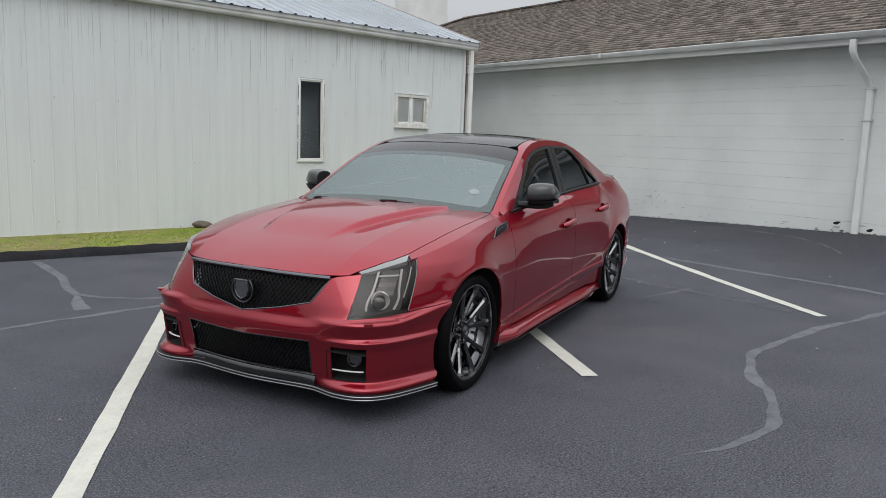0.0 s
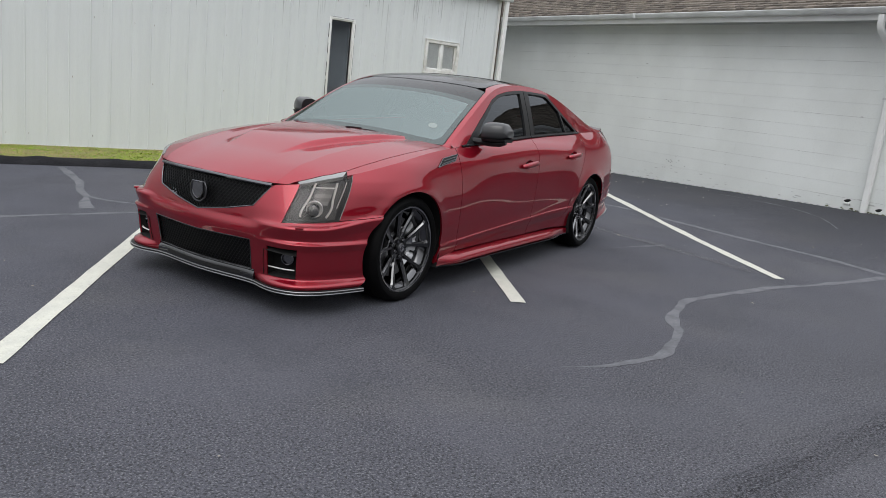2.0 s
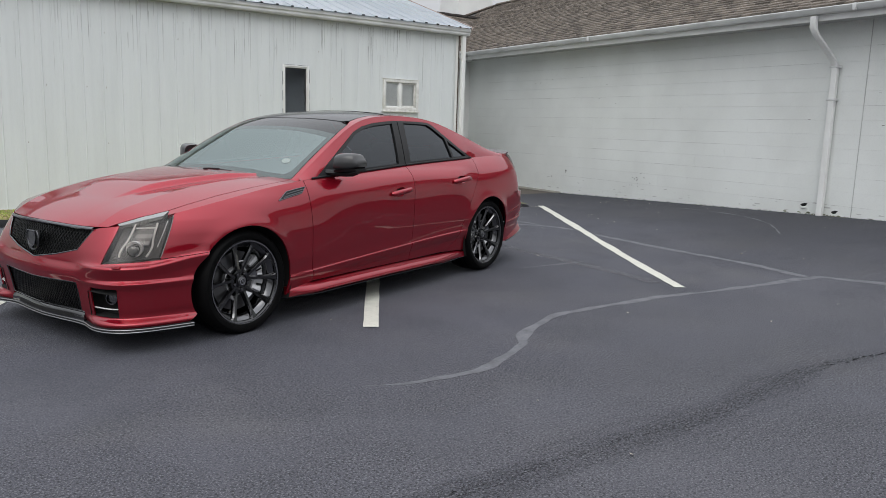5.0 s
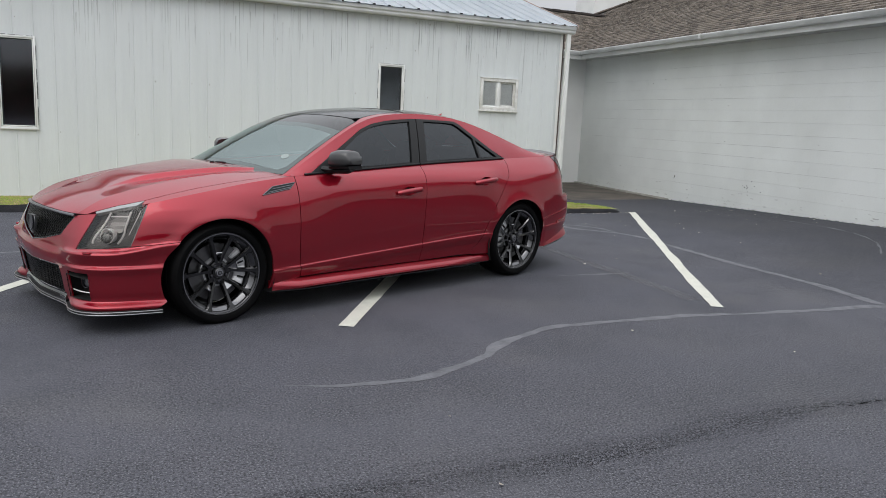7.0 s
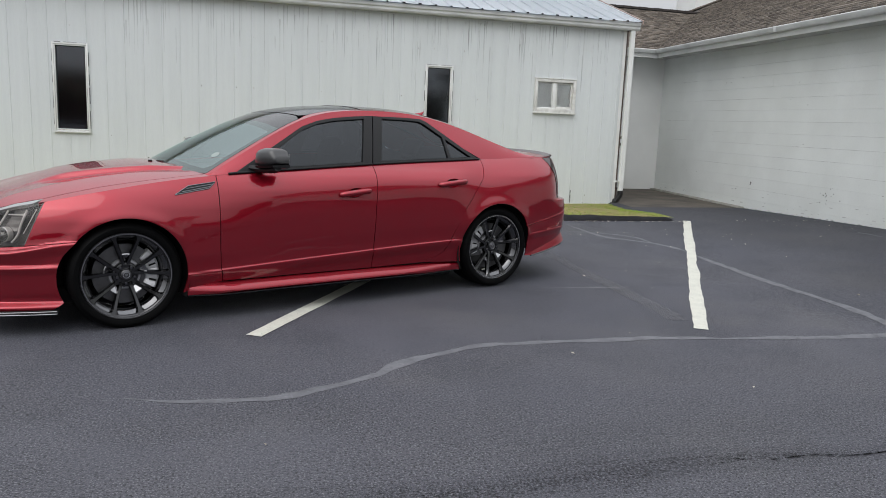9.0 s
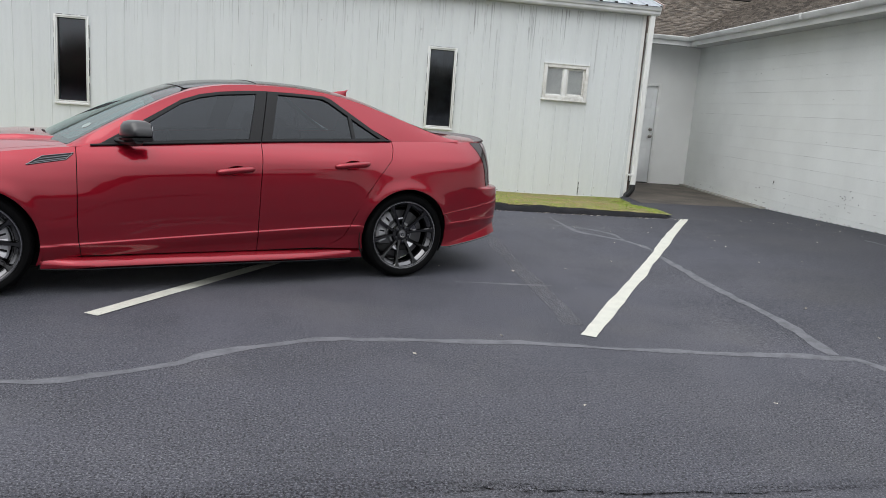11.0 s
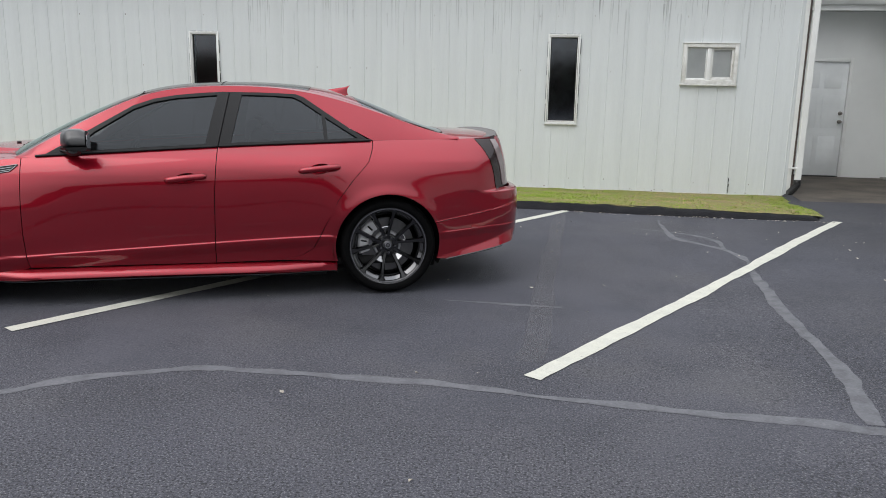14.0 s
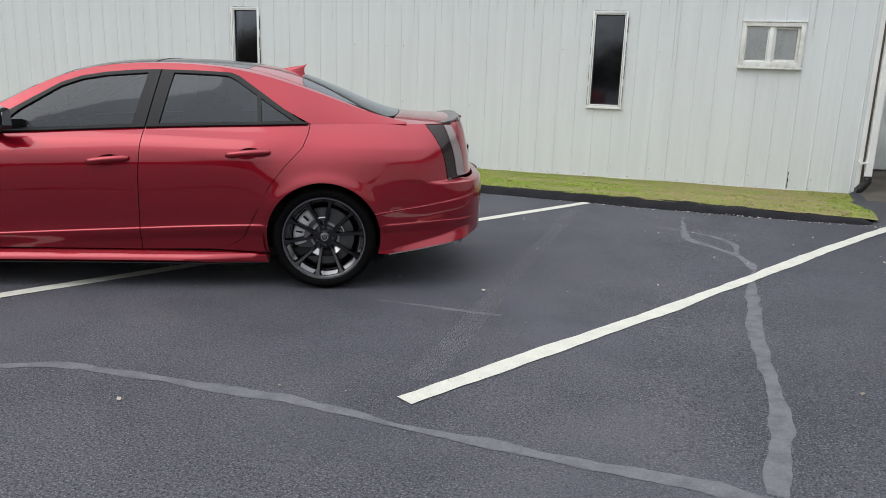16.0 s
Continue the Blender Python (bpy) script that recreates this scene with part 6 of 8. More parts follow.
# head lamps
for side in (-1, 1):
    q = [(side * s, z) for s, z in (L_IB, L_OB, L_OT, (0.83, float(CROWN(0.83)) - 0.004), L_IT)]
    lamp = sheet("headlight", [q], deep(0.002), G_LENS, car, "smoked clear headlight with chrome projector bowl", step=(0.04, 0.04), flange=0.004, outward=sideways)
    loop = [(a[0] + (b[0] - a[0]) * k / 8, a[1] + (b[1] - a[1]) * k / 8) for a, b in zip(q, q[1:] + q[:1]) for k in range(8)]
    LS, LZ = np.array([p[0] for p in loop]), np.array([p[1] for p in loop])
    bm = bmesh.new()
    bowl_rings = [[bm.verts.new(p) for p in belt(side * np.abs(LS), LZ, -d)] for d in (0.005, 0.04, 0.075)]
    for ra, rb_ in zip(bowl_rings, bowl_rings[1:]):
        for k in range(len(ra)):
            bm.faces.new((ra[k], ra[(k + 1) % len(ra)], rb_[(k + 1) % len(ra)], rb_[k]))
    bm.faces.new(bowl_rings[-1])
    part("bowl", bm, P_LAMPBODY, lamp, "silvery lamp bowl", smooth=30)
    sc = (L_IB[0] + L_OB[0]) / 2
    for ds, z, r, d in ((0.0, 0.580, 0.034, 0.020),):
        c = belt(np.array([side * (sc + ds)]), np.array([z]), -d)[0]
        bm = bmesh.new()
        mm = Matrix.Translation(c) @ pose(0, 0, 0, 0, 0, -90 - side * 38)
        lift = Matrix.Translation(belt(np.array([side * (sc + ds + 0.010)]), np.array([z + 0.011]), -d - 0.012)[0]) @ pose(0, 0, 0, 0, 0, -90 - side * 38)
        add_revolve(bm, [(r * 1.25, 0.03), (r * 1.36, -0.006), (r * 1.28, -0.010), (r * 0.80, 0.010), (r * 0.80, 0.03)], lift, 32, close=True)
        part("bezel", bm, P_STRIP, lamp, "round chrome projector bezel")
        bm = bmesh.new()
        add_revolve(bm, [(r, 0.03)] + [(r * math.cos(a), 0.012 - 0.55 * r * math.sin(a)) for a in np.linspace(0, 1.5, 9)], mm, 32)
        part("projector", bm, P_PROJ, lamp, "dark glass projector lens", smooth=60)
    # a grey panel over the projector between two chrome strips, a paler blade outboard
    def lamp_at(fa, fb, z, d):
        k = (z - 0.535) / 0.20
        lo_s, hi_s = L_IB[0] + (L_OB[0] - L_IB[0]) * fa, L_IT[0] + (L_OT[0] - L_IT[0]) * fb
        return belt(np.array([side * (lo_s + (hi_s - lo_s) * k)]), np.array([z]), -d)[0]

    bm = bmesh.new()
    grid = [[bm.verts.new(lamp_at(f, f + 0.06, z, 0.040 + 0.006 * (j % 2))) for f in np.linspace(0.33, 0.66, 4)] for j, z in enumerate(np.linspace(0.610, 0.728, 7))]
    for a, b in zip(grid, grid[1:]):
        for j in range(3):
            bm.faces.new((a[j], a[j + 1], b[j + 1], b[j]))
    part("reflector", bm, P_BEZEL, lamp, "ribbed grey chrome reflector panel", smooth=0)
    runs = ([(0.27, 0.548), (0.245, 0.572), (0.25, 0.60), (0.28, 0.64), (0.29, 0.69), (0.295, 0.732)], [(0.73, 0.548), (0.76, 0.575), (0.765, 0.60), (0.73, 0.64), (0.71, 0.69), (0.70, 0.735)], [(0.86, 0.60), (0.865, 0.66), (0.87, 0.742)])
    for run, rr in zip(runs, (0.0058, 0.0062, 0.0030)):
        curve = Spline([(z, f) for f, z in run], True)
        bm = bmesh.new()
        add_tube(bm, [tuple(lamp_at(float(curve(z)), float(curve(z)), z, 0.016)) for z in np.linspace(run[0][1], run[-1][1], 14)], rr, 8)
        part("light_blade", bm, P_STRIP, lamp, "bright chrome strip")
    bm = bmesh.new()
    add_tube(bm, [tuple(lamp_at(f, f, 0.700 + 0.008 * f, 0.026)) for f in np.linspace(0.32, 0.69, 5)], 0.004, 8)
    part("cross_bar", bm, P_STRIP, lamp, "pale bar across the reflector")
    bm = bmesh.new()
    add_tube(bm, [tuple(belt(np.array([side * (L_OB[0] + (L_OT[0] - L_OB[0]) * k)]), np.array([L_OB[1] + (L_OT[1] - L_OB[1]) * k]), 0.0)[0]) for k in np.linspace(0.04, 0.98, 9)], 0.0022, 6)
    part("lens_edge", bm, P_BEZEL, lamp, "pale moulded edge of the lens")
    c = belt(np.array([side * (L_IB[0] + 0.10)]), np.array([0.497]), 0.002)[0]
    bm = bmesh.new()
    add_box(bm, (-0.012, -0.022, -0.003), (0.02, 0.022, 0.008), 0.003, Matrix.Translation(c) @ pose(0, 0, 0, 0, 0, side * -35))
    part("washer_cover", bm, P_RED, car)

# panels of the sides
DOOR_F = [(0.583, 0.935), (0.580, 0.70), (0.578, 0.47), (0.584, 0.34), (0.598, 0.246)]
DOOR_R = [(2.785, 1.046), (2.777, 1.00), (2.745, 0.915), (2.635, 0.797), (2.535, 0.665), (2.462, 0.520), (2.415, 0.425), (2.365, 0.335), (2.295, 0.290), (2.16, 0.254)]
GAP = 0.005


def shifted(line, d):
    return [(x + d, z) for x, z in line]


for side in (-1, 1):
    fender = [*[(s_x(x), z) for x, z in arch(*A_F, ARCH_R, 140.5, -22, 30)], (s_x(0.365), 0.200), (s_x(0.42), 0.215), (s_x(0.592 - GAP), 0.243), *[(s_x(x), z) for x, z in shifted(DOOR_F[::-1], -GAP)],
              *[(s_x(x), z) for x, z in crown_run(0.578, -0.44, 24)][1:], (L_OT[0] + 0.004, L_OT[1]), (L_OB[0] + 0.004, L_OB[1] + 0.004)]
    sheet("fender", [[(side * s, z) for s, z in fender]], belt, P_RED, car, step=(0.03, 0.009), flange=0.012, outward=sideways)
    CUPS = ((1.5615, 0.8125), (2.415, 0.873))

    def ring(k, a0, a1, n=14):
        cx, cz = CUPS[k]
        return [(cx + 0.074 * math.cos(radians(a0 + (a1 - a0) * i / n)), cz + 0.034 * math.sin(radians(a0 + (a1 - a0) * i / n)) + 0.008 * math.cos(radians(a0 + (a1 - a0) * i / n))) for i in range(n + 1)]

    c0, c1 = CUPS[0][0], CUPS[1][0]
    fd_parts = [[*DOOR_F[::-1], *crown_run(0.583, c0)[1:], *ring(0, 90, 270), (c0, 0.246)], [(c0, 0.246), *ring(0, -90, 90), *crown_run(c0, 1.757), (1.735, 0.70), (1.727, 0.40), (1.726, 0.246)]]
    dr = sheet("front_door", [to_climb(p, side) for p in fd_parts], climbing, P_RED, car, step=(0.04, 0.0125), flange=0.02, outward=sideways, cuts=LEDGE)
    rd_parts = [[(1.726 + GAP, 0.246), (1.727 + GAP, 0.40), (1.735 + GAP, 0.70), *crown_run(1.757 + GAP, c1), *ring(1, 90, 270), (c1, 0.425), *DOOR_R[7:]], [(c1, 0.425), *ring(1, -90, 90), *crown_run(c1, 2.785), *DOOR_R[1:6]]]
    rr_ = sheet("rear_door", [to_climb(p, side) for p in rd_parts], climbing, P_RED, car, step=(0.04, 0.0125), flange=0.02, outward=sideways, cuts=LEDGE)
    T_F = [(3.560, 1.069), (3.606, 1.000), (3.648, 0.925), (3.682, 0.815), (3.698, 0.716)]
    qp = [*[(x + GAP, z) for x, z in DOOR_R[::-1]][0:9], *crown_run(2.785 + GAP, 3.560), *T_F[1:], (3.684, 0.600), (3.640, 0.575), (3.30, 0.520), *arch(*A_R, ARCH_R, 26.5, 196, 30)]
    qp = [(x, z) for x, z in qp]
    sheet("rear_quarter", [to_belt(qp, side)], belt, P_RED, car, step=(0.03, 0.009), flange=0.012, outward=sideways)
    # handles: a scooped cup and a bar
    for x0, x1, z0, z1, pn in ((1.440, 1.683, 0.801, 0.827, dr), (2.285, 2.545, 0.861, 0.886, rr_)):
        bm = bmesh.new()
        n = 16
        pts, rad = [], []
        for i in range(n + 1):
            t = i / n
            x, z = x0 + (x1 - x0) * t, z0 + (z1 - z0) * t + 0.004 * math.sin(math.pi * t)
            p = belt(np.array([side * s_x(x)]), np.array([z]), 0.004 + 0.026 * math.sin(math.pi * min(1, max(0, t))) ** 0.45)[0]
            pts.append(tuple(p))
            rad.append(0.0205 * (0.70 + 0.30 * min(1, 5 * math.sin(math.pi * t)) ** 0.5))
        add_tube(bm, pts, rad, 12)
        h = part("handle", bm, P_RED, pn, smooth=60)
        k_ = 0 if pn is dr else 1
        ccx, ccz = CUPS[k_]
        oval = [(side * s_x(x), z) for x, z in ring(k_, 0, 360, 32)[:-1]]

        def bowl(s, z, side=side, ccx=ccx, ccz=ccz):
            x = np.interp(np.abs(s), fine_s, fine_x)
            r2 = ((x - ccx) / 0.074) ** 2 + ((z - ccz - 0.108 * (x - ccx)) / 0.034) ** 2
            return belt(s, z, -0.034 * np.clip(1 - r2, 0, 1) ** 0.6 - 0.0005)

        sheet("cup", [oval], bowl, P_RED, pn, step=(0.012, 0.01), flange=0, outward=sideways)
        c = belt(np.array([side * s_x(x1 - 0.03)]), np.array([z1 - 0.002]), 0.030)[0]
        if pn is dr:
            bm = bmesh.new()
            add_revolve(bm, [(0.006, 0.008), (0.006, -0.006), (0.004, -0.008)], Matrix.Translation(c) @ pose(0, 0, 0, 0, 0, 0 if side < 0 else 180), 12)
            part("lock", bm, P_CHROME, pn)
    # fender vent with chrome slats
    vt = [(0.300, 0.822), (0.520, 0.858), (0.566, 0.898), (0.392, 0.874)]
    vn = sheet("fender_vent", [to_belt(vt, side)], lambda s, z: belt(s, z, 0.004), P_SURROUND, car, "black side vent with a thin chrome frame", step=(0.05, 0.02), flange=0.006, outward=sideways)
    for a, b, r in (((0.345, 0.838), (0.525, 0.868), 0.0035), ((0.375, 0.857), (0.540, 0.883), 0.0035)):
        P = belt(np.linspace(side * s_x(a[0]), side * s_x(b[0]), 8), np.linspace(a[1], b[1], 8), 0.007)
        bm = bmesh.new()
        add_tube(bm, [tuple(p) for p in P], r, 6)
        part("slat", bm, P_SMOKE, vn)
    loop = vt + [vt[0]]
    pts = [(a[0] + (b[0] - a[0]) * k / 6, a[1] + (b[1] - a[1]) * k / 6) for a, b in zip(loop, loop[1:]) for k in range(6)] + [vt[0]]
    P = belt(np.array([side * s_x(p[0]) for p in pts]), np.array([p[1] for p in pts]), 0.005)
    bm = bmesh.new()
    add_tube(bm, [tuple(p) for p in P], 0.0035, 6)
    part("frame", bm, P_SMOKE, vn)
    # side skirt and the dark blade below it
    xs_ = np.linspace(0.362, 2.525, 64)
    S = np.array([side * s_x(x) for x in xs_])
    bm = bmesh.new()
    prof_ = [(-0.05, 0.172), (0.016, 0.172), (0.024, 0.181), (0.022, 0.194), (0.006, 0.214), (-0.030, 0.236), (-0.05, 0.236)]
    vs = []
    for i, x in enumerate(xs_):
        e_ = (1 - 1.0 * sstep((x - 2.0) / 0.50)) * sstep((x - 0.34) / 0.30)
        base = [belt(S[i:i + 1], np.array([0.25]), 0.034 * (1 - sstep((x - 2.1) / 0.42)) * sstep((x - 0.36) / 0.26) + (o if o < 0 else o * e_))[0] for o, z in prof_]
        tip = 0.0
        vs.append([bm.verts.new((p[0], p[1], z + 0.002 * (x - 0.4) + tip * (0.205 - z) * 0.55)) for p, (o, z) in zip(base, prof_)])
    for a, b in zip(vs, vs[1:]):
        for k in range(len(prof_)):
            bm.faces.new((a[k], a[(k + 1) % len(prof_)], b[(k + 1) % len(prof_)], b[k]))
    bm.faces.new(vs[0]), bm.faces.new(vs[-1][::-1])
    sk = part("side_skirt", bm, P_RED, car, smooth=50)
    bm = bmesh.new()
    vs = []
    for i, x in enumerate(xs_):
        w_ = 0.030 * sstep((x - 0.34) / 0.26) * (1 - sstep((x - 2.1) / 0.40))
        pr = [(-0.05, 0.172), (w_, 0.171), (w_, 0.166), (-0.05, 0.160)]
        vs.append([bm.verts.new((*belt(S[i:i + 1], np.array([0.25]), 0.034 * (1 - sstep((x - 2.1) / 0.42)) * sstep((x - 0.36) / 0.26) + o)[0][:2], z + 0.004 * (x - 0.4) / 2 - 0.001)) for o, z in pr])
    for a, b in zip(vs, vs[1:]):
        for k in range(4):
            bm.faces.new((a[k], a[(k + 1) % 4], b[(k + 1) % 4], b[k]))
    bm.faces.new(vs[0]), bm.faces.new(vs[-1][::-1])
    part("skirt_blade", bm, P_BLACK, sk, "thin black blade under the skirt")

    # glasshouse: body-coloured pillars, black surround, glass
    DLO = [(0.70, 0.950), (0.965, 1.108), (1.235, 1.268), (1.36, 1.312), (1.50, 1.338), (1.65, 1.354), (1.80, 1.364), (2.02, 1.364), (2.16, 1.361), (2.27, 1.357), (2.325, 1.337), (2.47, 1.240), (2.62, 1.140), (2.775, 1.046)]
    gh = (lambda sd: lambda x, z: glasshouse(x, z, sd))(side)
    rail_run = lambda x0, x1, n=30: [(x0 + (x1 - x0) * i / n, float(RAIL_Z(x0 + (x1 - x0) * i / n))) for i in range(n + 1)]
    low = [(x, z + 0.001) for x, z in crown_run(2.79, 3.40, 10)]
    upper = [(0.556, float(CROWN(s_x(0.556))) + 0.001), *[(x, z) for x, z in crown_run(0.60, 0.70, 4, 0.001)], *DLO[1:-1], (2.79, float(CROWN(s_x(2.79))) + 0.001), *low[1:], *rail_run(3.40, 0.556)]
    sheet("side_frame", [upper], gh, P_RED, car, step=(0.06, 0.06), flange=0.0, outward=(0, side, 0.3))
    go = (lambda sd: lambda x, z: glasshouse(x, z, sd, 0.004))(side)
    gg = (lambda sd: lambda x, z: glasshouse(x, z, sd, -0.010))(side)

    front_glass = [(0.86, crown_z(0.86) + 0.022), (1.0, 1.098), (1.235, 1.245), (1.36, 1.291), (1.50, 1.318), (1.758, 1.342), (1.680, crown_z(1.680) + 0.022)]
    rear_glass = [(1.842, crown_z(1.842) + 0.022), (1.915, 1.346), (2.02, 1.345), (2.14, 1.343), (2.252, 1.337), (2.305, 1.313), (2.442, 1.223), (2.455, crown_z(2.455) + 0.022)]
    quarter_glass = [(2.480, crown_z(2.48) + 0.022), (2.466, 1.207), (2.58, 1.134), (2.685, crown_z(2.685) + 0.022)]
    for gname, gl in (("front_side_window", front_glass), ("rear_side_window", rear_glass), ("quarter_window", quarter_glass)):
        sheet(gname, [[(float(a), float(b)) for a, b in gl]], gg, G_SIDE, car, "dark tinted side glass", step=(0.1, 0.1), flange=0.0, outward=(0, side, 0.3))
    # black frames as bands between the opening and the glass
    fo = [(0.70, 0.950), (0.965, 1.108), (1.235, 1.268), (1.36, 1.312), (1.50, 1.338), (1.70, 1.358), (1.834, 1.364), (1.757, float(crown_z(1.757)) + 0.002), (0.86, float(crown_z(0.86)) + 0.002)]
    F = [(float(a), float(b)) for a, b in front_glass]
    bands = [[fo[0], fo[1], F[1], F[0], fo[8]], [fo[1], fo[2], F[2], F[1]], [fo[2], fo[3], F[3], F[2]], [fo[3], fo[4], F[4], F[3]], [fo[4], fo[5], F[5], F[4]], [fo[5], fo[6], fo[7], F[6], F[5]], [fo[7], fo[8], F[0], F[6]]]
    sheet("window_frame", bands, go, P_SURROUND, dr, "gloss black window surround", step=(0.12, 0.12), flange=0.016, outward=(0, side, 0.3))
    R_, Q_ = [(float(a), float(b)) for a, b in rear_glass], [(float(a), float(b)) for a, b in quarter_glass]
    ro = [(1.765, float(crown_z(1.765)) + 0.002), (1.842, 1.364), (1.90, 1.364), (2.02, 1.364), (2.16, 1.361), (2.27, 1.357), (2.325, 1.337), (2.47, 1.240), (2.62, 1.140), (2.775, 1.046), (2.685, float(crown_z(2.685)) + 0.002), (2.48, float(crown_z(2.48)) + 0.002), (2.455, float(crown_z(2.455)) + 0.002), (1.842, float(crown_z(1.842)) + 0.002)]
    bands = [[ro[0], ro[1], ro[2], R_[1], R_[0], ro[13]], [ro[2], ro[3], R_[2], R_[1]], [ro[3], ro[4], R_[3], R_[2]], [ro[4], ro[5], R_[4], R_[3]], [ro[5], ro[6], R_[5], R_[4]], [ro[6], ro[7], Q_[1], R_[6], R_[5]], [ro[7], ro[8], Q_[2], Q_[1]], [ro[8], ro[9], ro[10], Q_[3], Q_[2]],
             [ro[10], ro[11], Q_[0], Q_[3]], [R_[6], Q_[1], Q_[0], ro[11], ro[12], R_[7]], [ro[12], ro[13], R_[0], R_[7]]]
    sheet("window_frame", bands, go, P_SURROUND, rr_, "gloss black window surround", step=(0.12, 0.12), flange=0.016, outward=(0, side, 0.3))
    pil = [(1.745, float(crown_z(1.745)) + 0.002), (1.779, float(crown_z(1.779)) + 0.002), (1.856, 1.360), (1.822, 1.360)]
    sheet("pillar", [pil], (lambda sd: lambda x, z: glasshouse(x, z, sd, -0.012))(side), P_TRIM, car, "black centre pillar", step=(0.1, 0.1), flange=0.0, outward=(0, side, 0.3))
    # belt moulding
    for x0, x1, pn in ((0.66, 1.757, dr), (1.765, 2.77, rr_)):
        X = np.linspace(x0, x1, 30)
        P = glasshouse(X, crown_z(X) + 0.006, side, 0.006)
        bm = bmesh.new()
        add_tube(bm, [tuple(p) for p in P], 0.0075, 8)
        part("belt_moulding", bm, P_TRIM, pn)
    # door mirror
    mr = bmesh.new()
    n_u, n_v = 18, 14
    rings = []
    for i in range(n_u + 1):
        t = i / n_u
        y = -0.838 - 0.158 * t
        h_ = 0.090 * (0.62 + 0.38 * math.sin(math.pi * min(1, 0.25 + 0.75 * t)) ** 0.5) * (1 - 0.55 * max(0, t - 0.8) / 0.2) if t < 1 else 0.03
        fx, bx = 0.822 + 0.075 * t ** 2, 1.008 + 0.012 * t
        ring = []
        for j in range(n_v):
            a = 2 * math.pi * j / n_v
            ca, sa = math.cos(a), math.sin(a)
            ex = math.copysign(abs(ca) ** 0.6, ca)
            ez = math.copysign(abs(sa) ** 0.6, sa)
            x = (fx + bx) / 2 + (bx - fx) / 2 * (ex if ca > 0 else ex * 0.95)
            x = min(x, bx - 0.015)
            ring.append(mr.verts.new((x, -side * y if side > 0 else y, 1.028 + 0.012 * t + h_ * ez * (1.05 if ez > 0 else 0.32))))
        rings.append(ring)
    for a, b in zip(rings, rings[1:]):
        for j in range(n_v):
            mr.faces.new((a[j], a[(j + 1) % n_v], b[(j + 1) % n_v], b[j]))
    mr.faces.new(rings[0]), mr.faces.new(rings[-1][::-1])
    part("door_mirror", mr, P_GREY, dr, "grey painted door mirror", smooth=50)
    lower = bmesh.new()
    rows_m = []
    for i in range(1, n_u):
        t = i / n_u
        ringm = []
        for x_, z_ in ((0.820 + 0.075 * t ** 2, 1.004), (0.832 + 0.075 * t ** 2, 0.990), (0.985 + 0.012 * t, 0.984), (1.000 + 0.012 * t, 0.992), (1.000 + 0.012 * t, 1.010)):
            ringm.append(lower.verts.new((x_, side * (0.836 + 0.162 * t), z_ + 0.012 * t)))
        rows_m.append(ringm)
    for a_, b_ in zip(rows_m, rows_m[1:]):
        for k in range(5):
            lower.faces.new((a_[k], a_[(k + 1) % 5], b_[(k + 1) % 5], b_[k]))
    lower.faces.new(rows_m[0]), lower.faces.new(rows_m[-1][::-1])
    part("mirror_base", lower, P_TRIM, dr, "black lower half of the mirror", smooth=40)
    sg = side
    bm = bmesh.new()
    gl_ = [(t, z) for t, z in ((0.10, 1.006), (0.88, 1.014), (0.92, 1.040), (0.86, 1.092), (0.30, 1.100), (0.10, 1.082))]
    fr_ = [[bm.verts.new((0.9985 + 0.012 * t + d, sg * (0.838 + 0.158 * t), z)) for t, z in gl_] for d in (0.0, 0.0025)]
    bm.faces.new(fr_[0]), bm.faces.new(fr_[1])
    for k in range(6):
        bm.faces.new((fr_[0][k], fr_[0][(k + 1) % 6], fr_[1][(k + 1) % 6], fr_[1][k]))
    part("mirror_glass", bm, P_CHROME, dr, "silvered mirror glass")
    bm = bmesh.new()
    add_tube(bm, [(0.83, sg * 0.765, 0.985), (0.88, sg * 0.83, 0.980), (0.91, sg * 0.88, 0.980), (0.92, sg * 0.94, 0.985), (0.93, sg * 0.98, 0.995)], [0.040, 0.036, 0.040, 0.040, 0.028], 12, 0.6)
    part("mirror_foot", bm, P_TRIM, dr, "black mirror foot")
    sail = [(0.715, float(crown_z(0.715)) + 0.008), (0.90, float(crown_z(0.90)) + 0.008), (0.885, 1.045), (0.86, 1.040)]
    sheet("mirror_sail", [sail], (lambda sd: lambda x, z: glasshouse(x, z, sd, 0.008))(side), P_TRIM, dr, step=(0.1, 0.1), flange=0.01, outward=(0, side, 0.3))
    # tail lamp round the corner
    s1 = s_at(3.875, 0.62)
    tl = [(side * s_x(3.566), 1.066), *[(side * s_x(x + 0.004), z) for x, z in T_F[1:]], (side * s_at(3.80, 0.74), 0.728), (side * s1, 0.735), (side * (s1 - 0.04), 0.90), (side * (s1 - 0.10), 1.068)]
    tail = sheet("tail_light", [tl], lambda s, z: belt(s, z, 0.004), P_TAIL, car, "tall smoked black tail light", step=(0.03, 0.03), flange=0.012, outward=sideways)
    # pale grey sheet: the sky mirrored at a grazing angle, put into the colour
    facet = [(side * (s1 - 0.205), 1.064), (side * (s1 - 0.155), 0.90), (side * (s1 - 0.120), 0.739), (side * (s1 - 0.004), 0.739), (side * (s1 - 0.044), 0.90), (side * (s1 - 0.104), 1.064)]
    sheet("lens_facet", [facet], lambda s, z: belt(s, z, 0.010), P_SHEEN, tail, "rear face of the lens behind a sharp ridge, its sky reflection painted pale", step=(0.03, 0.03), flange=0.010, outward=sideways)

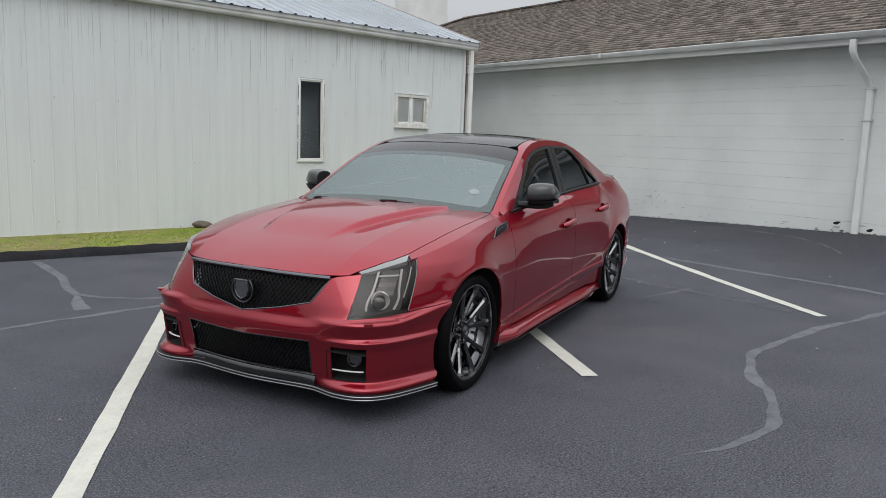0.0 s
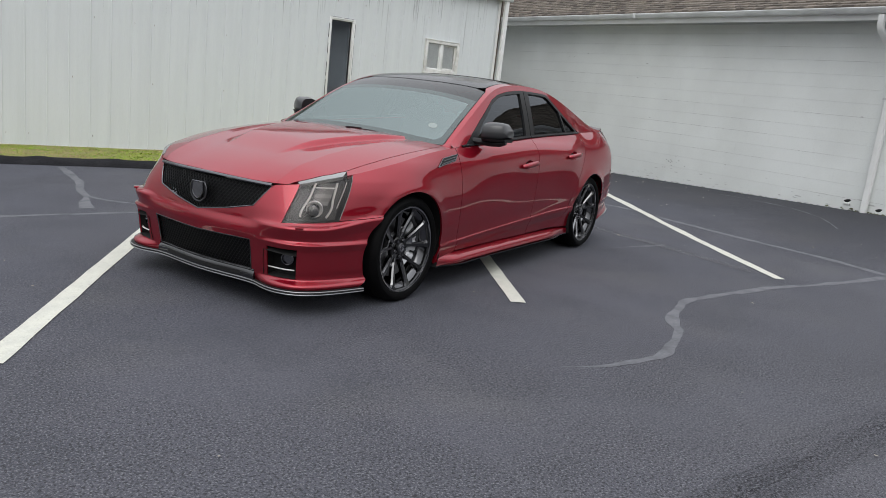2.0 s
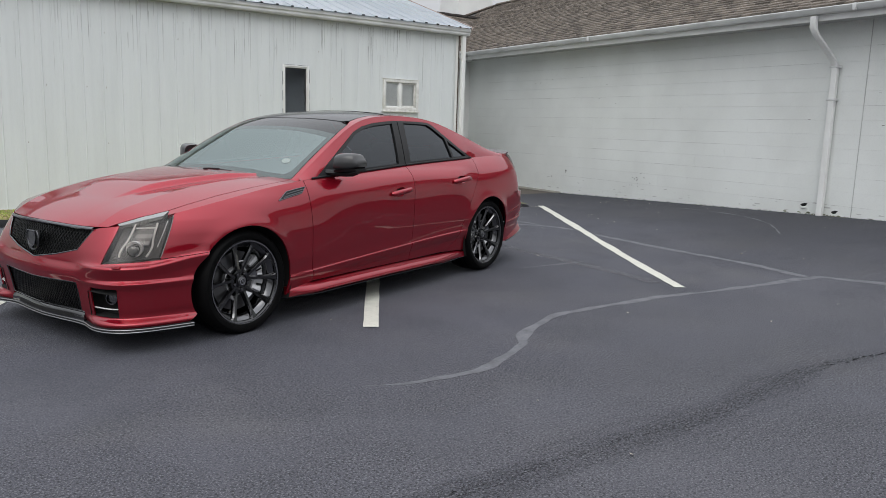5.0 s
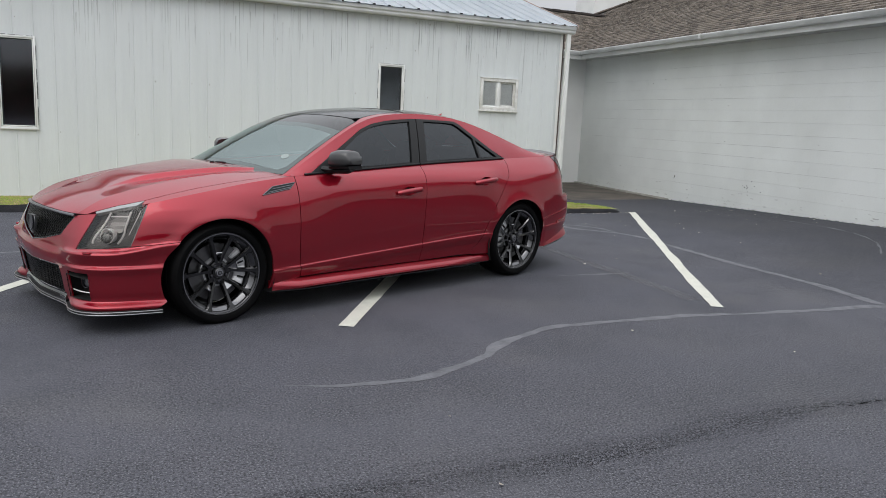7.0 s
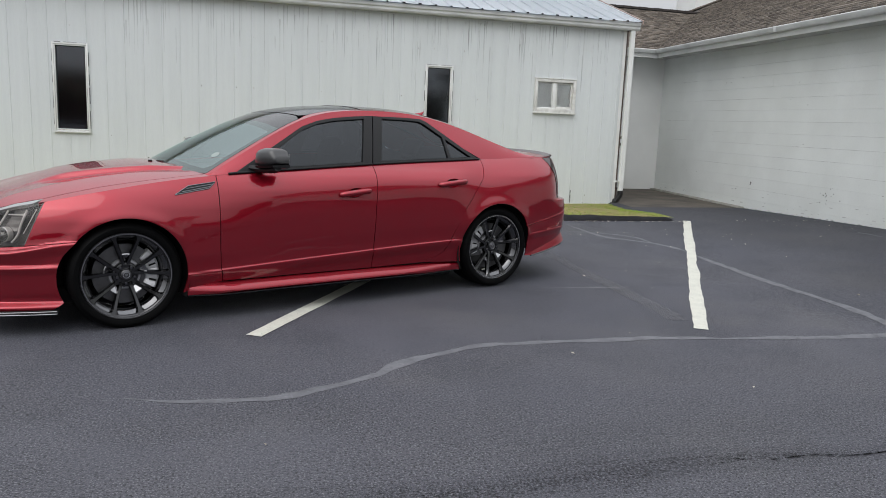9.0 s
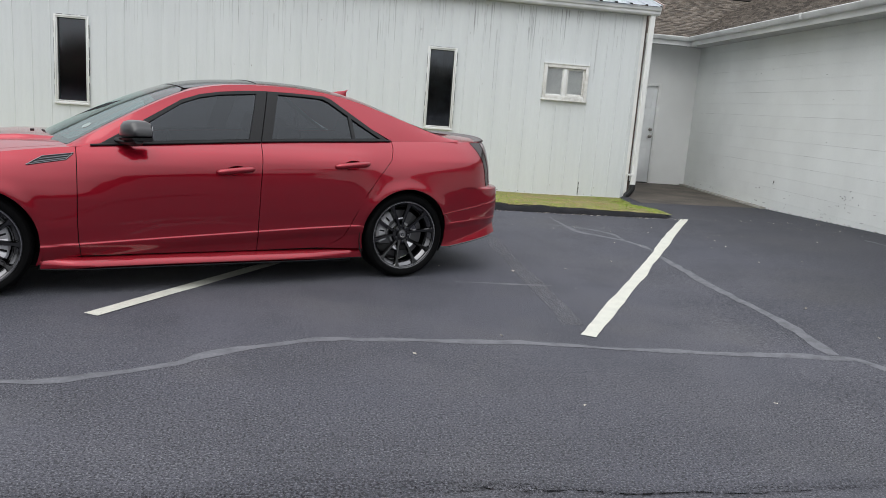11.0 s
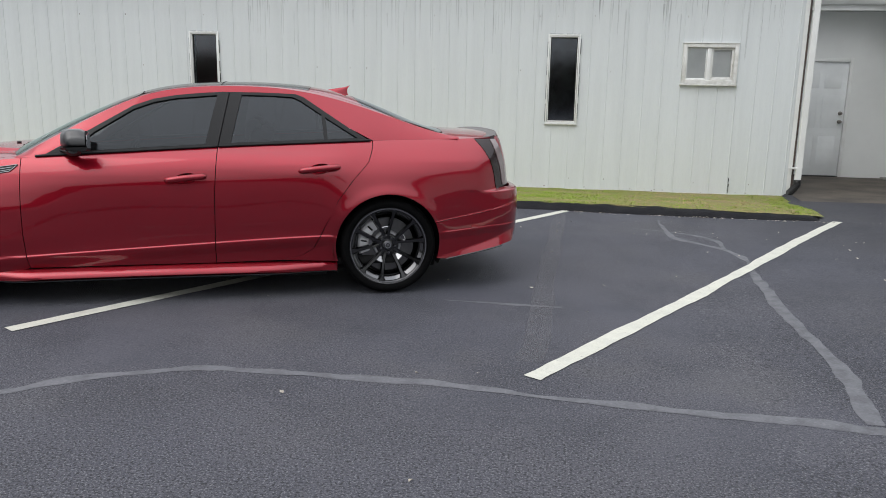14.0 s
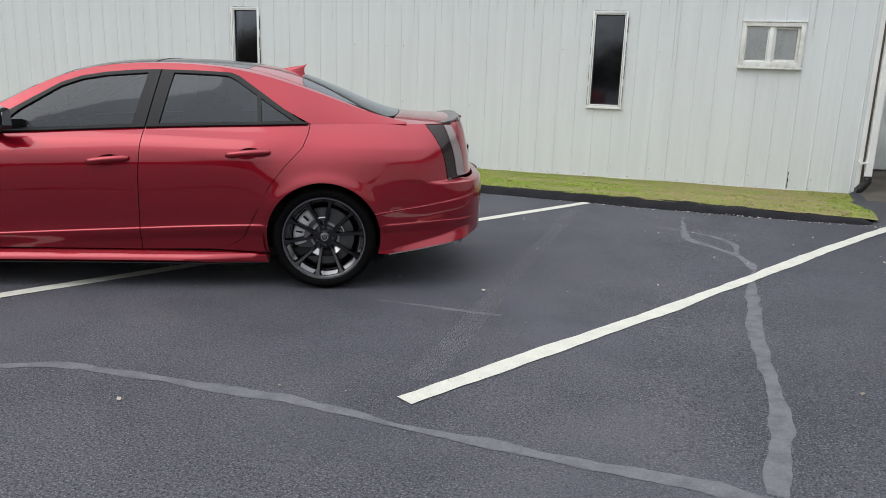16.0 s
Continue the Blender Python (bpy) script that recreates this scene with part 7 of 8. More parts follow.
# hood, with the fender tops beside it
SHUT = [(-0.664, 0.566), (-0.60, 0.622), (-0.52, 0.672), (-0.42, 0.704), (-0.2, 0.730), (0.0, 0.737), (0.30, 0.736), (0.59, 0.728)]
front_edge = [(float(p[0]) + 0.004, float(p[1])) for p in CR[(CR[:, 1] < 0.560) & (CR[:, 0] < 0)][::12]]
cowl = [(0.582, 0.712), (0.548, 0.64), (0.508, 0.52), (0.466, 0.30), (0.452, 0.10)]
half = [*front_edge, *[(x, y - 0.003) for x, y in SHUT[0:]], *cowl]
hood_poly = half + [(x, -y) for x, y in half[::-1] if y > 1e-4]
hd = sheet("hood", [hood_poly], hood, P_RED, car, "domed red hood", step=(0.025, 0.011), flange=0.02)
for side in (-1, 1):
    outer = [(float(p[0]), float(p[1])) for p in CR[(CR[:, 0] > -0.455) & (CR[:, 0] < 0.62)][::10]]
    strip = [*outer, (0.62, 0.730), (0.60, 0.728), *[(x, y + 0.002) for x, y in SHUT[::-1]][:-3]]
    lens_top = [(float(p[0]), float(p[1])) for p in CR[(CR[:, 0] > -0.668) & (CR[:, 0] < -0.46) & (CR[:, 1] > 0.5)][::8]] + [(x, y + 0.003) for x, y in SHUT[0:4][::-1]]
    sheet("fender_top", [[(x, side * y) for x, y in strip]], hood, P_RED, car, step=(0.04, 0.03), flange=0.02)
    sheet("lens_top", [[(x, side * y) for x, y in lens_top]], hood, P_LENSTOP, car, "pale upper edge of the headlight", step=(0.04, 0.03), flange=0.02)
    c = hood(np.array([0.34]), np.array([0.22 + side * 0.28]))[0]
    bm = box((-0.014, -0.012, -0.002), (0.014, 0.012, 0.010), 0.004, Matrix.Translation(c))
    part("washer_nozzle", bm, P_TRIM, hd)
# cowl tray and wipers
X = np.linspace(-0.70, 0.70, 40)
bm = bmesh.new()
va = [bm.verts.new((float(np.interp(abs(y), [0.10, 0.30, 0.52, 0.70], [0.380, 0.400, 0.440, 0.50])), y, 0.915 - 0.012 * (y / 0.7) ** 2)) for y in X]
vb = [bm.verts.new((float(np.interp(abs(y), [0, 0.3, 0.55, 0.70], [0.43, 0.45, 0.50, 0.56])), y, 0.925 - 0.02 * (y / 0.7) ** 2)) for y in X]
for i in range(39):
    bm.faces.new((va[i], va[i + 1], vb[i + 1], vb[i]))
bmesh.ops.solidify(bm, geom=bm.faces[:], thickness=0.02)
part("cowl", bm, P_TRIM, car, "black plastic cowl tray")
for y0, y1 in ((-0.24, 0.03), (0.46, 0.60)):
    bm = bmesh.new()
    Yw = np.linspace(y0, y1, 12)
    Xw = np.interp(np.abs(Yw), [0, 0.3, 0.55, 0.70], [0.412, 0.424, 0.470, 0.532])
    Pw = roof_top(Xw, Yw)
    add_tube(bm, [(p[0], p[1], p[2] + 0.005) for p in Pw], 0.0035, 8)
    wp = part("wiper", bm, P_TRIM, car, "black windscreen wiper")
    bm = bmesh.new()
    a = Pw[-1]
    add_tube(bm, [(a[0] - 0.03, a[1] + 0.02, a[2] - 0.02), (a[0] - 0.008, a[1] - 0.03, a[2] + 0.008), (Pw[5][0], Pw[5][1], Pw[5][2] + 0.011)], [0.008, 0.006, 0.004], 8)
    part("arm", bm, P_TRIM, wp)

# windscreen with its dark band, roof, rear window
SIDE_G = [(0.535, 0.719), (0.80, 0.672), (1.05, 0.630), (1.24, 0.588)]
HEAD = [(1.262, 0.50), (1.242, 0.30), (1.232, 0.10)]
base_g = [(0.385, 0.10), (0.400, 0.30), (0.448, 0.52), (0.496, 0.64)]


def both(half_pts):
    return half_pts + [(x, -y) for x, y in half_pts[::-1]]


band_lo = [(1.060, 0.10), (1.062, 0.30), (1.068, 0.50), (1.075, 0.624)]
fade_lo = [(1.000, 0.10), (1.002, 0.30), (1.006, 0.50), (1.010, 0.598)]
inner_g = [(0.470, 0.10), (0.478, 0.30), (0.505, 0.52), (0.540, 0.640), (0.590, 0.668), (0.80, 0.634)]
scr = sheet("windscreen", [both([*inner_g, *fade_lo[::-1]])], roof_top, G_SCREEN, car, "windscreen reflecting pale sky", step=(0.06, 0.06), flange=0)
sheet("tint_band", [both([*band_lo, SIDE_G[3], *HEAD])], roof_top, G_TOPTINT, scr, "dark tint band along the windscreen's top", step=(0.06, 0.06), flange=0)
sheet("frit_fade", [both([*fade_lo, (1.0105, 0.6365), *band_lo[::-1]])], roof_top, G_FADE, scr, "half-dark edge of the tint band", step=(0.06, 0.06), flange=0)
sheet("frit_base", [both([*base_g, SIDE_G[0], *inner_g[4:3:-1], *inner_g[3::-1]])], roof_top, G_FADE, scr, "dark printed border along the windscreen's foot", step=(0.06, 0.06), flange=0)
for side in (-1, 1):
    sheet("frit_side", [[(x, side * y) for x, y in (SIDE_G[0], SIDE_G[1], (1.0105, 0.6365), fade_lo[3], inner_g[5], inner_g[4])]], roof_top, G_FADE, scr, "dark printed border beside the pillar", step=(0.06, 0.06), flange=0)
pts = both([*base_g, *SIDE_G, *HEAD])
pts.append(pts[0])
P = roof_top(np.array([p[0] for p in pts]), np.array([p[1] for p in pts]))
bm = bmesh.new()
add_tube(bm, [(p[0], p[1], p[2] - 0.002) for p in P], 0.0035, 6)
part("seal", bm, P_TRIM, scr, "black windscreen seal")
c = roof_top(np.array([0.635]), np.array([-0.555]))[0]
oval = [(0.655 + 0.028 * math.cos(t), -0.545 + 0.034 * math.sin(t)) for t in np.linspace(0, 2 * math.pi, 25)[:-1]]
sheet("sticker", [oval], lambda x, y: roof_top(x, y) + np.array([0, 0, 0.0015]), P_STICKER, scr, "round pale inspection sticker", step=(0.05, 0.05), flange=0)
BACK_G = [(2.690, 0.10), (2.695, 0.30), (2.715, 0.50), (2.735, 0.555), (3.0, 0.585), (3.27, 0.615)]
back_low = [(3.315, 0.50), (3.34, 0.30), (3.35, 0.10)]
bg = sheet("rear_window", [both([*BACK_G, *back_low])], roof_top, G_SIDE, car, "dark tinted rear window", step=(0.06, 0.06), flange=0)
pts = both([*BACK_G, *back_low])
pts.append(pts[0])
P = roof_top(np.array([p[0] for p in pts]), np.array([p[1] for p in pts]))
bm = bmesh.new()
add_tube(bm, [(p[0], p[1], p[2] - 0.002) for p in P], 0.003, 6)
part("seal", bm, P_TRIM, bg)
RY = 0.505
roof_blk = both([(1.246, 0.10), (1.256, 0.30), (1.276, 0.50), (1.32, 0.545), (1.55, 0.525), (1.9, RY), (2.25, RY), (2.36, 0.49), (2.38, 0.30), (2.385, 0.10)])
rf = sheet("roof_panel", [roof_blk], lambda x, y: roof_top(x, y), P_ROOF, car, "satin black roof panel", step=(0.06, 0.06), flange=0.01)
rear_roof = both([(2.389, 0.10), (2.384, 0.30), (2.364, 0.494), (2.45, 0.50), (2.60, 0.53), (2.731, 0.551), (2.711, 0.496), (2.691, 0.30), (2.686, 0.10)])
sheet("rear_roof", [rear_roof], roof_top, P_RED, car, step=(0.06, 0.05), flange=0.008)
seam = bmesh.new()
Yq = np.linspace(-0.5, 0.5, 20)
P = roof_top(np.full(20, 1.78), Yq)
add_tube(seam, [(p[0], p[1], p[2] + 0.0005) for p in P], 0.003, 6)
part("seam", seam, P_DARK, rf)
for side in (-1, 1):
    outer = [(x, float(RAIL_Y(x))) for x in np.linspace(0.522, 3.335, 50)]
    inner = [(x, y + 0.006) for x, y in [(0.535, 0.719), (0.80, 0.672), (1.05, 0.630), (1.24, 0.588), (1.30, 0.555), (1.32, 0.549), (1.55, 0.527), (1.9, RY + 0.001), (2.25, RY + 0.001), (2.36, 0.494), (2.45, 0.50), (2.60, 0.53), (2.735, 0.553), (3.0, 0.583), (3.27, 0.613), (3.30, 0.617)]]
    sheet("roof_rail", [[(x, side * y) for x, y in outer + inner[::-1]]], roof_top, P_RED, car, step=(0.05, 0.03), flange=0.0)

# feet of the front pillars, beside the hood's rear corners
for side in (-1, 1):
    bm = bmesh.new()
    for p in ((0.50, 0.722, 0.930), (0.50, 0.772, 0.922), (0.60, 0.716, 0.974), (0.60, 0.745, 0.972), (0.60, 0.788, 0.937), (0.60, 0.716, 0.91), (0.60, 0.788, 0.91), (0.50, 0.722, 0.90), (0.50, 0.772, 0.90)):
        bm.verts.new((p[0], side * p[1], p[2]))
    bmesh.ops.convex_hull(bm, input=bm.verts[:])
    part("pillar_foot", bm, P_RED, car, smooth=60)

# trunk lid: top and rear face
edge = [(float(p[0]) - 0.004, float(p[1])) for p in CR[(CR[:, 0] > 3.40)][::14]]
edge = [p for p in edge if p[1] > 0.02]
half = [(3.355, 0.10), (3.345, 0.30), (3.32, 0.50), (3.285, 0.618), (3.40, 0.66), *edge]
trunk = sheet("trunk_lid", [both(half)], deck, P_RED, car, "red trunk lid", step=(0.04, 0.04), flange=0.01)
s1 = s_at(3.875, 0.62)
qq = [(s1 + 0.005, 0.735), (s1 - 0.035, 0.90), (s1 - 0.095, 1.068), *[(s, float(CROWN(s))) for s in np.linspace(s1 - 0.05, S_END, 10)], (S_END, 0.735)]
for side in (-1, 1):
    sheet("rear_face", [[(side * s, z) for s, z in qq]], belt, P_RED, trunk, step=(0.05, 0.03), flange=0.0, outward=sideways)
pl = bmesh.new()
add_box(pl, (3.835, -0.27, 0.775), (3.85, 0.27, 0.905), 0.004)
part("plate_recess", pl, P_TRIM, trunk, "dark plate recess")
bm = bmesh.new()
Yw = np.linspace(-0.60, 0.60, 40)
rows_ = []
for y in Yw:
    k = abs(y) / 0.60
    x1 = 3.775 - 0.09 * k ** 3
    zt = 1.108 - 0.022 * k ** 3
    rows_.append([bm.verts.new(p) for p in ((x1 - 0.085, y, 1.098 - 0.02 * k ** 3), (x1 - 0.04, y, zt - 0.006), (x1, y, zt + 0.006), (x1 + 0.006, y, zt - 0.004), (x1 - 0.03, y, zt - 0.035), (x1 - 0.12, y, zt - 0.04))])
for a, b in zip(rows_, rows_[1:]):
    for k in range(6):
        bm.faces.new((a[k], a[(k + 1) % 6], b[(k + 1) % 6], b[k]))
bm.faces.new(rows_[0]), bm.faces.new(rows_[-1][::-1])
part("spoiler", bm, P_SPOILER, trunk, "pale glossy lip spoiler", smooth=40)
part("brake_light", box((3.795, -0.16, 1.085), (3.80, 0.16, 1.10), 0.002), P_REDLENS, trunk, "high brake light strip")

# shark fin
bm = bmesh.new()
rg = []
for k in range(6):
    t = k / 5
    x0, x1, w_ = 2.500 + 0.172 * t ** 0.9, 2.676 + 0.014 * t - 0.016 * math.sin(math.pi * t), 0.021 * (1 - t) ** 0.7 + 0.003
    row = []
    for sgn, order in ((-1, range(6)), (1, range(4, 0, -1))):
        for i in order:
            u = i / 5
            x = x0 + (x1 - x0) * u
            row.append(bm.verts.new((x, sgn * w_ * math.sin(math.pi * min(1, 0.08 + 0.62 * u)) * (0 if i == 0 else 1), float(TOP_Z(x)) - 0.006 + (0.086 - 0.015 * (1 - u)) * t)))
    rg.append(row)
for a, b in zip(rg, rg[1:]):
    for k in range(len(a)):
        bm.faces.new((a[k], a[(k + 1) % len(a)], b[(k + 1) % len(a)], b[k]))
bm.faces.new(rg[-1])
part("antenna_fin", bm, P_RED, car, smooth=35)

# rear bumper
rb = [(s_x(3.668), 0.714), (s_x(3.668), 0.600), (s_x(3.636), 0.570), (s_x(3.295), 0.515), *[(s_x(x), z) for x, z in arch(*A_R, ARCH_R, 25.5, -16, 12)], (s_x(3.29), 0.236), (s_at(3.60, 0.84), 0.290), (s_at(3.80, 0.72), 0.324), (S_END - 0.55, 0.34), (S_END, 0.34), (S_END, 0.716), (s1, 0.716)]
bmp = sheet("rear_bumper", mirror_polys([to_tail(rb)]), tailing, P_RED, car, step=(0.025, 0.006), flange=0.006, outward=sideways)
sheet("diffuser", mirror_polys([[(s_at(3.86, 0.62), 0.325), (S_END - 0.5, 0.34), (S_END, 0.34), (S_END, 0.22), (S_END - 0.45, 0.22)]]), deep(0.05), P_TRIM, bmp, "black rear diffuser", step=(0.06, 0.04), flange=0.0, outward=sideways)
for side in (-1, 1):
    bm = bmesh.new()
    add_revolve(bm, [(0.050, 0.10), (0.052, -0.05), (0.046, -0.055), (0.042, 0.08)], pose(3.74, side * 0.46, 0.300, 0, 0, 90), 28)
    part("exhaust_tip", bm, P_CHROME, car, "round chrome exhaust tip")
    mk = [(side * s_x(3.475), 0.448), (side * s_x(3.650), 0.478), (side * s_x(3.650), 0.503), (side * s_x(3.475), 0.472)]
    sheet("side_marker", [mk], lambda s, z: belt(s, z, 0.004), P_MARKER, bmp, "red side marker lens", step=(0.06, 0.03), flange=0.004, outward=sideways)
    P = belt(np.array([side * s_x(x) for x in np.linspace(3.30, 3.72, 14)]), np.interp(np.linspace(3.30, 3.72, 14), [3.30, 3.60, 3.72], [0.234, 0.287, 0.306]), 0.0)
    bm = bmesh.new()
    add_tube(bm, [tuple(p) for p in P], 0.006, 6)
    part("bumper_blade", bm, P_BLACK, bmp, "thin black blade under the bumper")

# inner hull, floor, wheel wells
for side in (-1, 1):
    run = [(x, z - 0.012) for x, z in crown_run(-0.40, 3.45, 40)]
    hull = [*[(s_x(x), z) for x, z in arch(*A_F, ARCH_R + 0.012, 150, -12, 24)], (s_x(0.45), 0.19), (s_x(2.45), 0.19), *[(s_x(x), z) for x, z in arch(*A_R, ARCH_R + 0.012, 192, -10, 24)], (s_x(3.45), 0.30), *[(s_x(x), z) for x, z in run[::-1]]]
    sheet("inner_hull", [[(side * s, z) for s, z in hull]], deep(0.024), P_DARK, car, step=(0.15, 0.10), flange=0, outward=sideways)
    for (cx, cz), tail in ((A_F, -1), (A_R, 1)):
        bm = bmesh.new()
        w = [[bm.verts.new((x, side * (y - drop * sstep((tail * (x - cx) - 0.10) / 0.25)), z)) for x, z in [(cx + (p - cx) * (1 + 0.07 * (tail * (p - cx) > 0.25)), q) for p, q in arch(cx, cz, 0.385, -25, 205, 24)]] for y, drop in ((0.885, 0.13), (0.60, 0.0))]
        for i in range(24):
            bm.faces.new((w[0][i], w[0][i + 1], w[1][i + 1], w[1][i]))
        bm.faces.new(w[1])
        part("wheel_liner", bm, P_DARK, car, smooth=60)
part("underbody", box((-0.62, -0.66, 0.14), (3.25, 0.66, 0.24), 0.02), P_DARK, car)
half = [(float(PX(s)) * 0.955, float(PY(s)) * 0.94) for s in np.linspace(0, S_END, 160) if PX(s) < -0.40]
bm = bmesh.new()
add_prism(bm, half + [(x, -y) for x, y in half[::-1]], "z", 0.165, 0.185)
part("undertray", bm, P_DARK, car, smooth=0)
part("sill_floor", box((0.42, -0.82, 0.14), (2.46, 0.82, 0.20), 0.01), P_DARK, car)
part("engine_bay", box((-0.60, -0.52, 0.24), (0.36, 0.52, 0.66), 0.02), P_DARK, car)
part("boot_floor", box((2.95, -0.58, 0.24), (3.60, 0.58, 0.95), 0.02), P_DARK, car)
part("cabin_floor", box((0.40, -0.80, 0.20), (2.95, 0.80, 0.26), 0.02), P_DARK, car)
part("parcel_shelf", box((2.55, -0.66, 0.90), (3.28, 0.66, 0.96), 0.01), P_INNER, car)
bm = bmesh.new()
add_prism(bm, [(0.56, 0.40), (0.56, 0.885), (0.70, 0.925), (0.98, 0.915), (1.03, 0.84), (1.00, 0.60), (0.90, 0.40)], "y", -0.70, 0.70)
part("dashboard", bm, P_INNER, car, smooth=50)
bm = bmesh.new()
add_tube(bm, [(1.12 + 0.07 * math.sin(t), -0.37 + 0.18 * math.cos(t), 0.86 + 0.17 * math.sin(t)) for t in np.linspace(0, 2 * math.pi, 33)], 0.015, 8)
part("steering_wheel", bm, P_INNER, car)


def seat(x, y, rear=False):
    wd = 0.27 if not rear else 0.62
    bm = bmesh.new()
    add_box(bm, (x - 0.25, y - wd, 0.34), (x + 0.28, y + wd, 0.54), 0.05)
    add_box(bm, (-0.08, -wd, 0.0), (0.08, wd, 0.66), 0.05, Matrix.Translation((x + 0.30, y, 0.48)) @ pose(0, 0, 0, 0, 18, 0))
    for dy in ((0,) if not rear else (-0.38, 0.38)):
        add_box(bm, (-0.05, -0.13, 0.0), (0.05, 0.13, 0.17), 0.04, Matrix.Translation((x + 0.40, y + dy, 1.01)) @ pose(0, 0, 0, 0, 14, 0))
    return part("rear_seat" if rear else "seat", bm, P_INNER, car, smooth=60)


seat(1.55, -0.37), seat(1.55, 0.37), seat(2.40, 0, True)

# ---- wheels ----
R_T, R_R, W_T = 0.335, 0.266, 0.262
made = {}


def wheel_mesh(key, build, mat, smooth=40):
    if key not in made:
        bm = build()
        bmesh.ops.recalc_face_normals(bm, faces=bm.faces[:])
        me = bpy.data.meshes.new(key)
        bm.to_mesh(me)
        bm.free()
        me.materials.append(mat)
        me.polygons.foreach_set("use_smooth", [True] * len(me.polygons))
        me.set_sharp_from_angle(angle=radians(smooth))
        made[key] = me
    return made[key]


def b_rim():
    """The dark outer face of the rim, behind its bright lip."""
    bm = bmesh.new()
    add_revolve(bm, [(R_R - 0.004, 0.0), (R_R + 0.004, -0.002), (R_R + 0.006, 0.006), (R_R - 0.002, 0.020), (R_R - 0.012, 0.024), (R_R - 0.018, 0.020), (R_R - 0.016, 0.010), (R_R - 0.008, 0.004)], seg=72, close=True)
    return bm


def b_barrel():
    """The deep inner barrel, bright enough to mirror the sky at its foot."""
    bm = bmesh.new()
    add_revolve(bm, [(R_R - 0.012, 0.021), (R_R - 0.040, 0.040), (R_R - 0.050, 0.060), (R_R - 0.052, 0.12), (R_R - 0.030, 0.22), (R_R + 0.002, 0.245), (R_R + 0.002, 0.225), (R_R - 0.020, 0.20), (R_R - 0.044, 0.12), (R_R - 0.012, 0.026)], seg=72, close=True)
    return bm


def b_tyre():
    bm = bmesh.new()
    w = W_T
    add_revolve(bm, [(R_R + 0.002, 0.004), (R_R + 0.010, -0.010), (R_R + 0.026, -0.017), (R_R + 0.040, -0.016), (R_T - 0.018, -0.007), (R_T - 0.008, 0.006), (R_T - 0.001, 0.030), (R_T, 0.07), (R_T - 0.006, 0.073), (R_T - 0.006, 0.081), (R_T, 0.084), (R_T, w / 2 - 0.006), (R_T - 0.006, w / 2 - 0.003), (R_T - 0.006, w / 2 + 0.003), (R_T, w / 2 + 0.006),
                     (R_T, w - 0.06), (R_T - 0.004, w - 0.02), (R_T - 0.02, w), (R_R + 0.04, w + 0.005), (R_R + 0.002, w - 0.012)], seg=72, close=True)
    return bm


def b_spoke(sgn):
    """One spoke of a splayed pair: a flat face with bevelled shoulders, deep flanks and a web that flares into the rim."""
    bm = bmesh.new()
    n = 12
    prev = None
    for i in range(n + 1):
        t = i / n
        r = 0.050 + (R_R - 0.012 - 0.050) * t
        a = radians(sgn * (17.6 - 6.5 * (1 - t) ** 1.6))
        wd = 0.0120 + 0.0035 * t + 0.020 * max(0, (t - 0.80) / 0.20) ** 2.2 + 0.006 * max(0, (0.25 - t) / 0.25)
        y = 0.052 - 0.046 * t ** 1.25
        dp = 0.040 - 0.018 * t
        c = Vector((r * math.sin(a), 0, r * math.cos(a)))
        tang = Vector((math.cos(a), 0, -math.sin(a)))
        ring = [bm.verts.new(c + tang * o + Vector((0, yy, 0))) for o, yy in ((-wd * 1.05, y + dp), (-wd, y + 0.011), (-wd * 0.58, y), (wd * 0.58, y), (wd, y + 0.011), (wd * 1.05, y + dp))]
        if prev:
            for k in range(6):
                bm.faces.new((prev[k], prev[(k + 1) % 6], ring[(k + 1) % 6], ring[k]))
        else:
            bm.faces.new(ring)
        prev = ring
    bm.faces.new(prev[::-1])
    return bm


def b_hub():
    bm = bmesh.new()
    add_revolve(bm, [(0.082, 0.088), (0.080, 0.062), (0.074, 0.052), (0.064, 0.050), (0.063, 0.058), (0.042, 0.058), (0.040, 0.047), (0.034, 0.046), (0.034, 0.088)], seg=40)
    return bm


def b_emblem():
    """A small shield on the centre cap."""
    bm = bmesh.new()
    add_prism(bm, [(-0.008, 0.009), (0.008, 0.009), (0.008, 0.0), (0.0, -0.010), (-0.008, 0.0)], "y", 0.0285, 0.034)
    return bm


def b_cap():
    bm = bmesh.new()
    add_revolve(bm, [(0.032, 0.06), (0.032, 0.037), (0.028, 0.033), (0.012, 0.031)], seg=28)
    return bm


def b_cap_ring():
    bm = bmesh.new()
    add_revolve(bm, [(0.021, 0.037), (0.021, 0.029), (0.017, 0.029), (0.017, 0.037)], seg=28, close=True)
    return bm


def b_lip():
    bm = bmesh.new()
    add_revolve(bm, [(R_R - 0.0075, 0.006), (R_R - 0.0075, -0.0035), (R_R - 0.001, -0.0045), (R_R - 0.001, 0.006)], seg=72, close=True)
    return bm


def b_nut():
    bm = bmesh.new()
    add_revolve(bm, [(0.0125, 0.075), (0.0125, 0.046), (0.010, 0.040), (0.004, 0.039)], seg=6)
    return bm


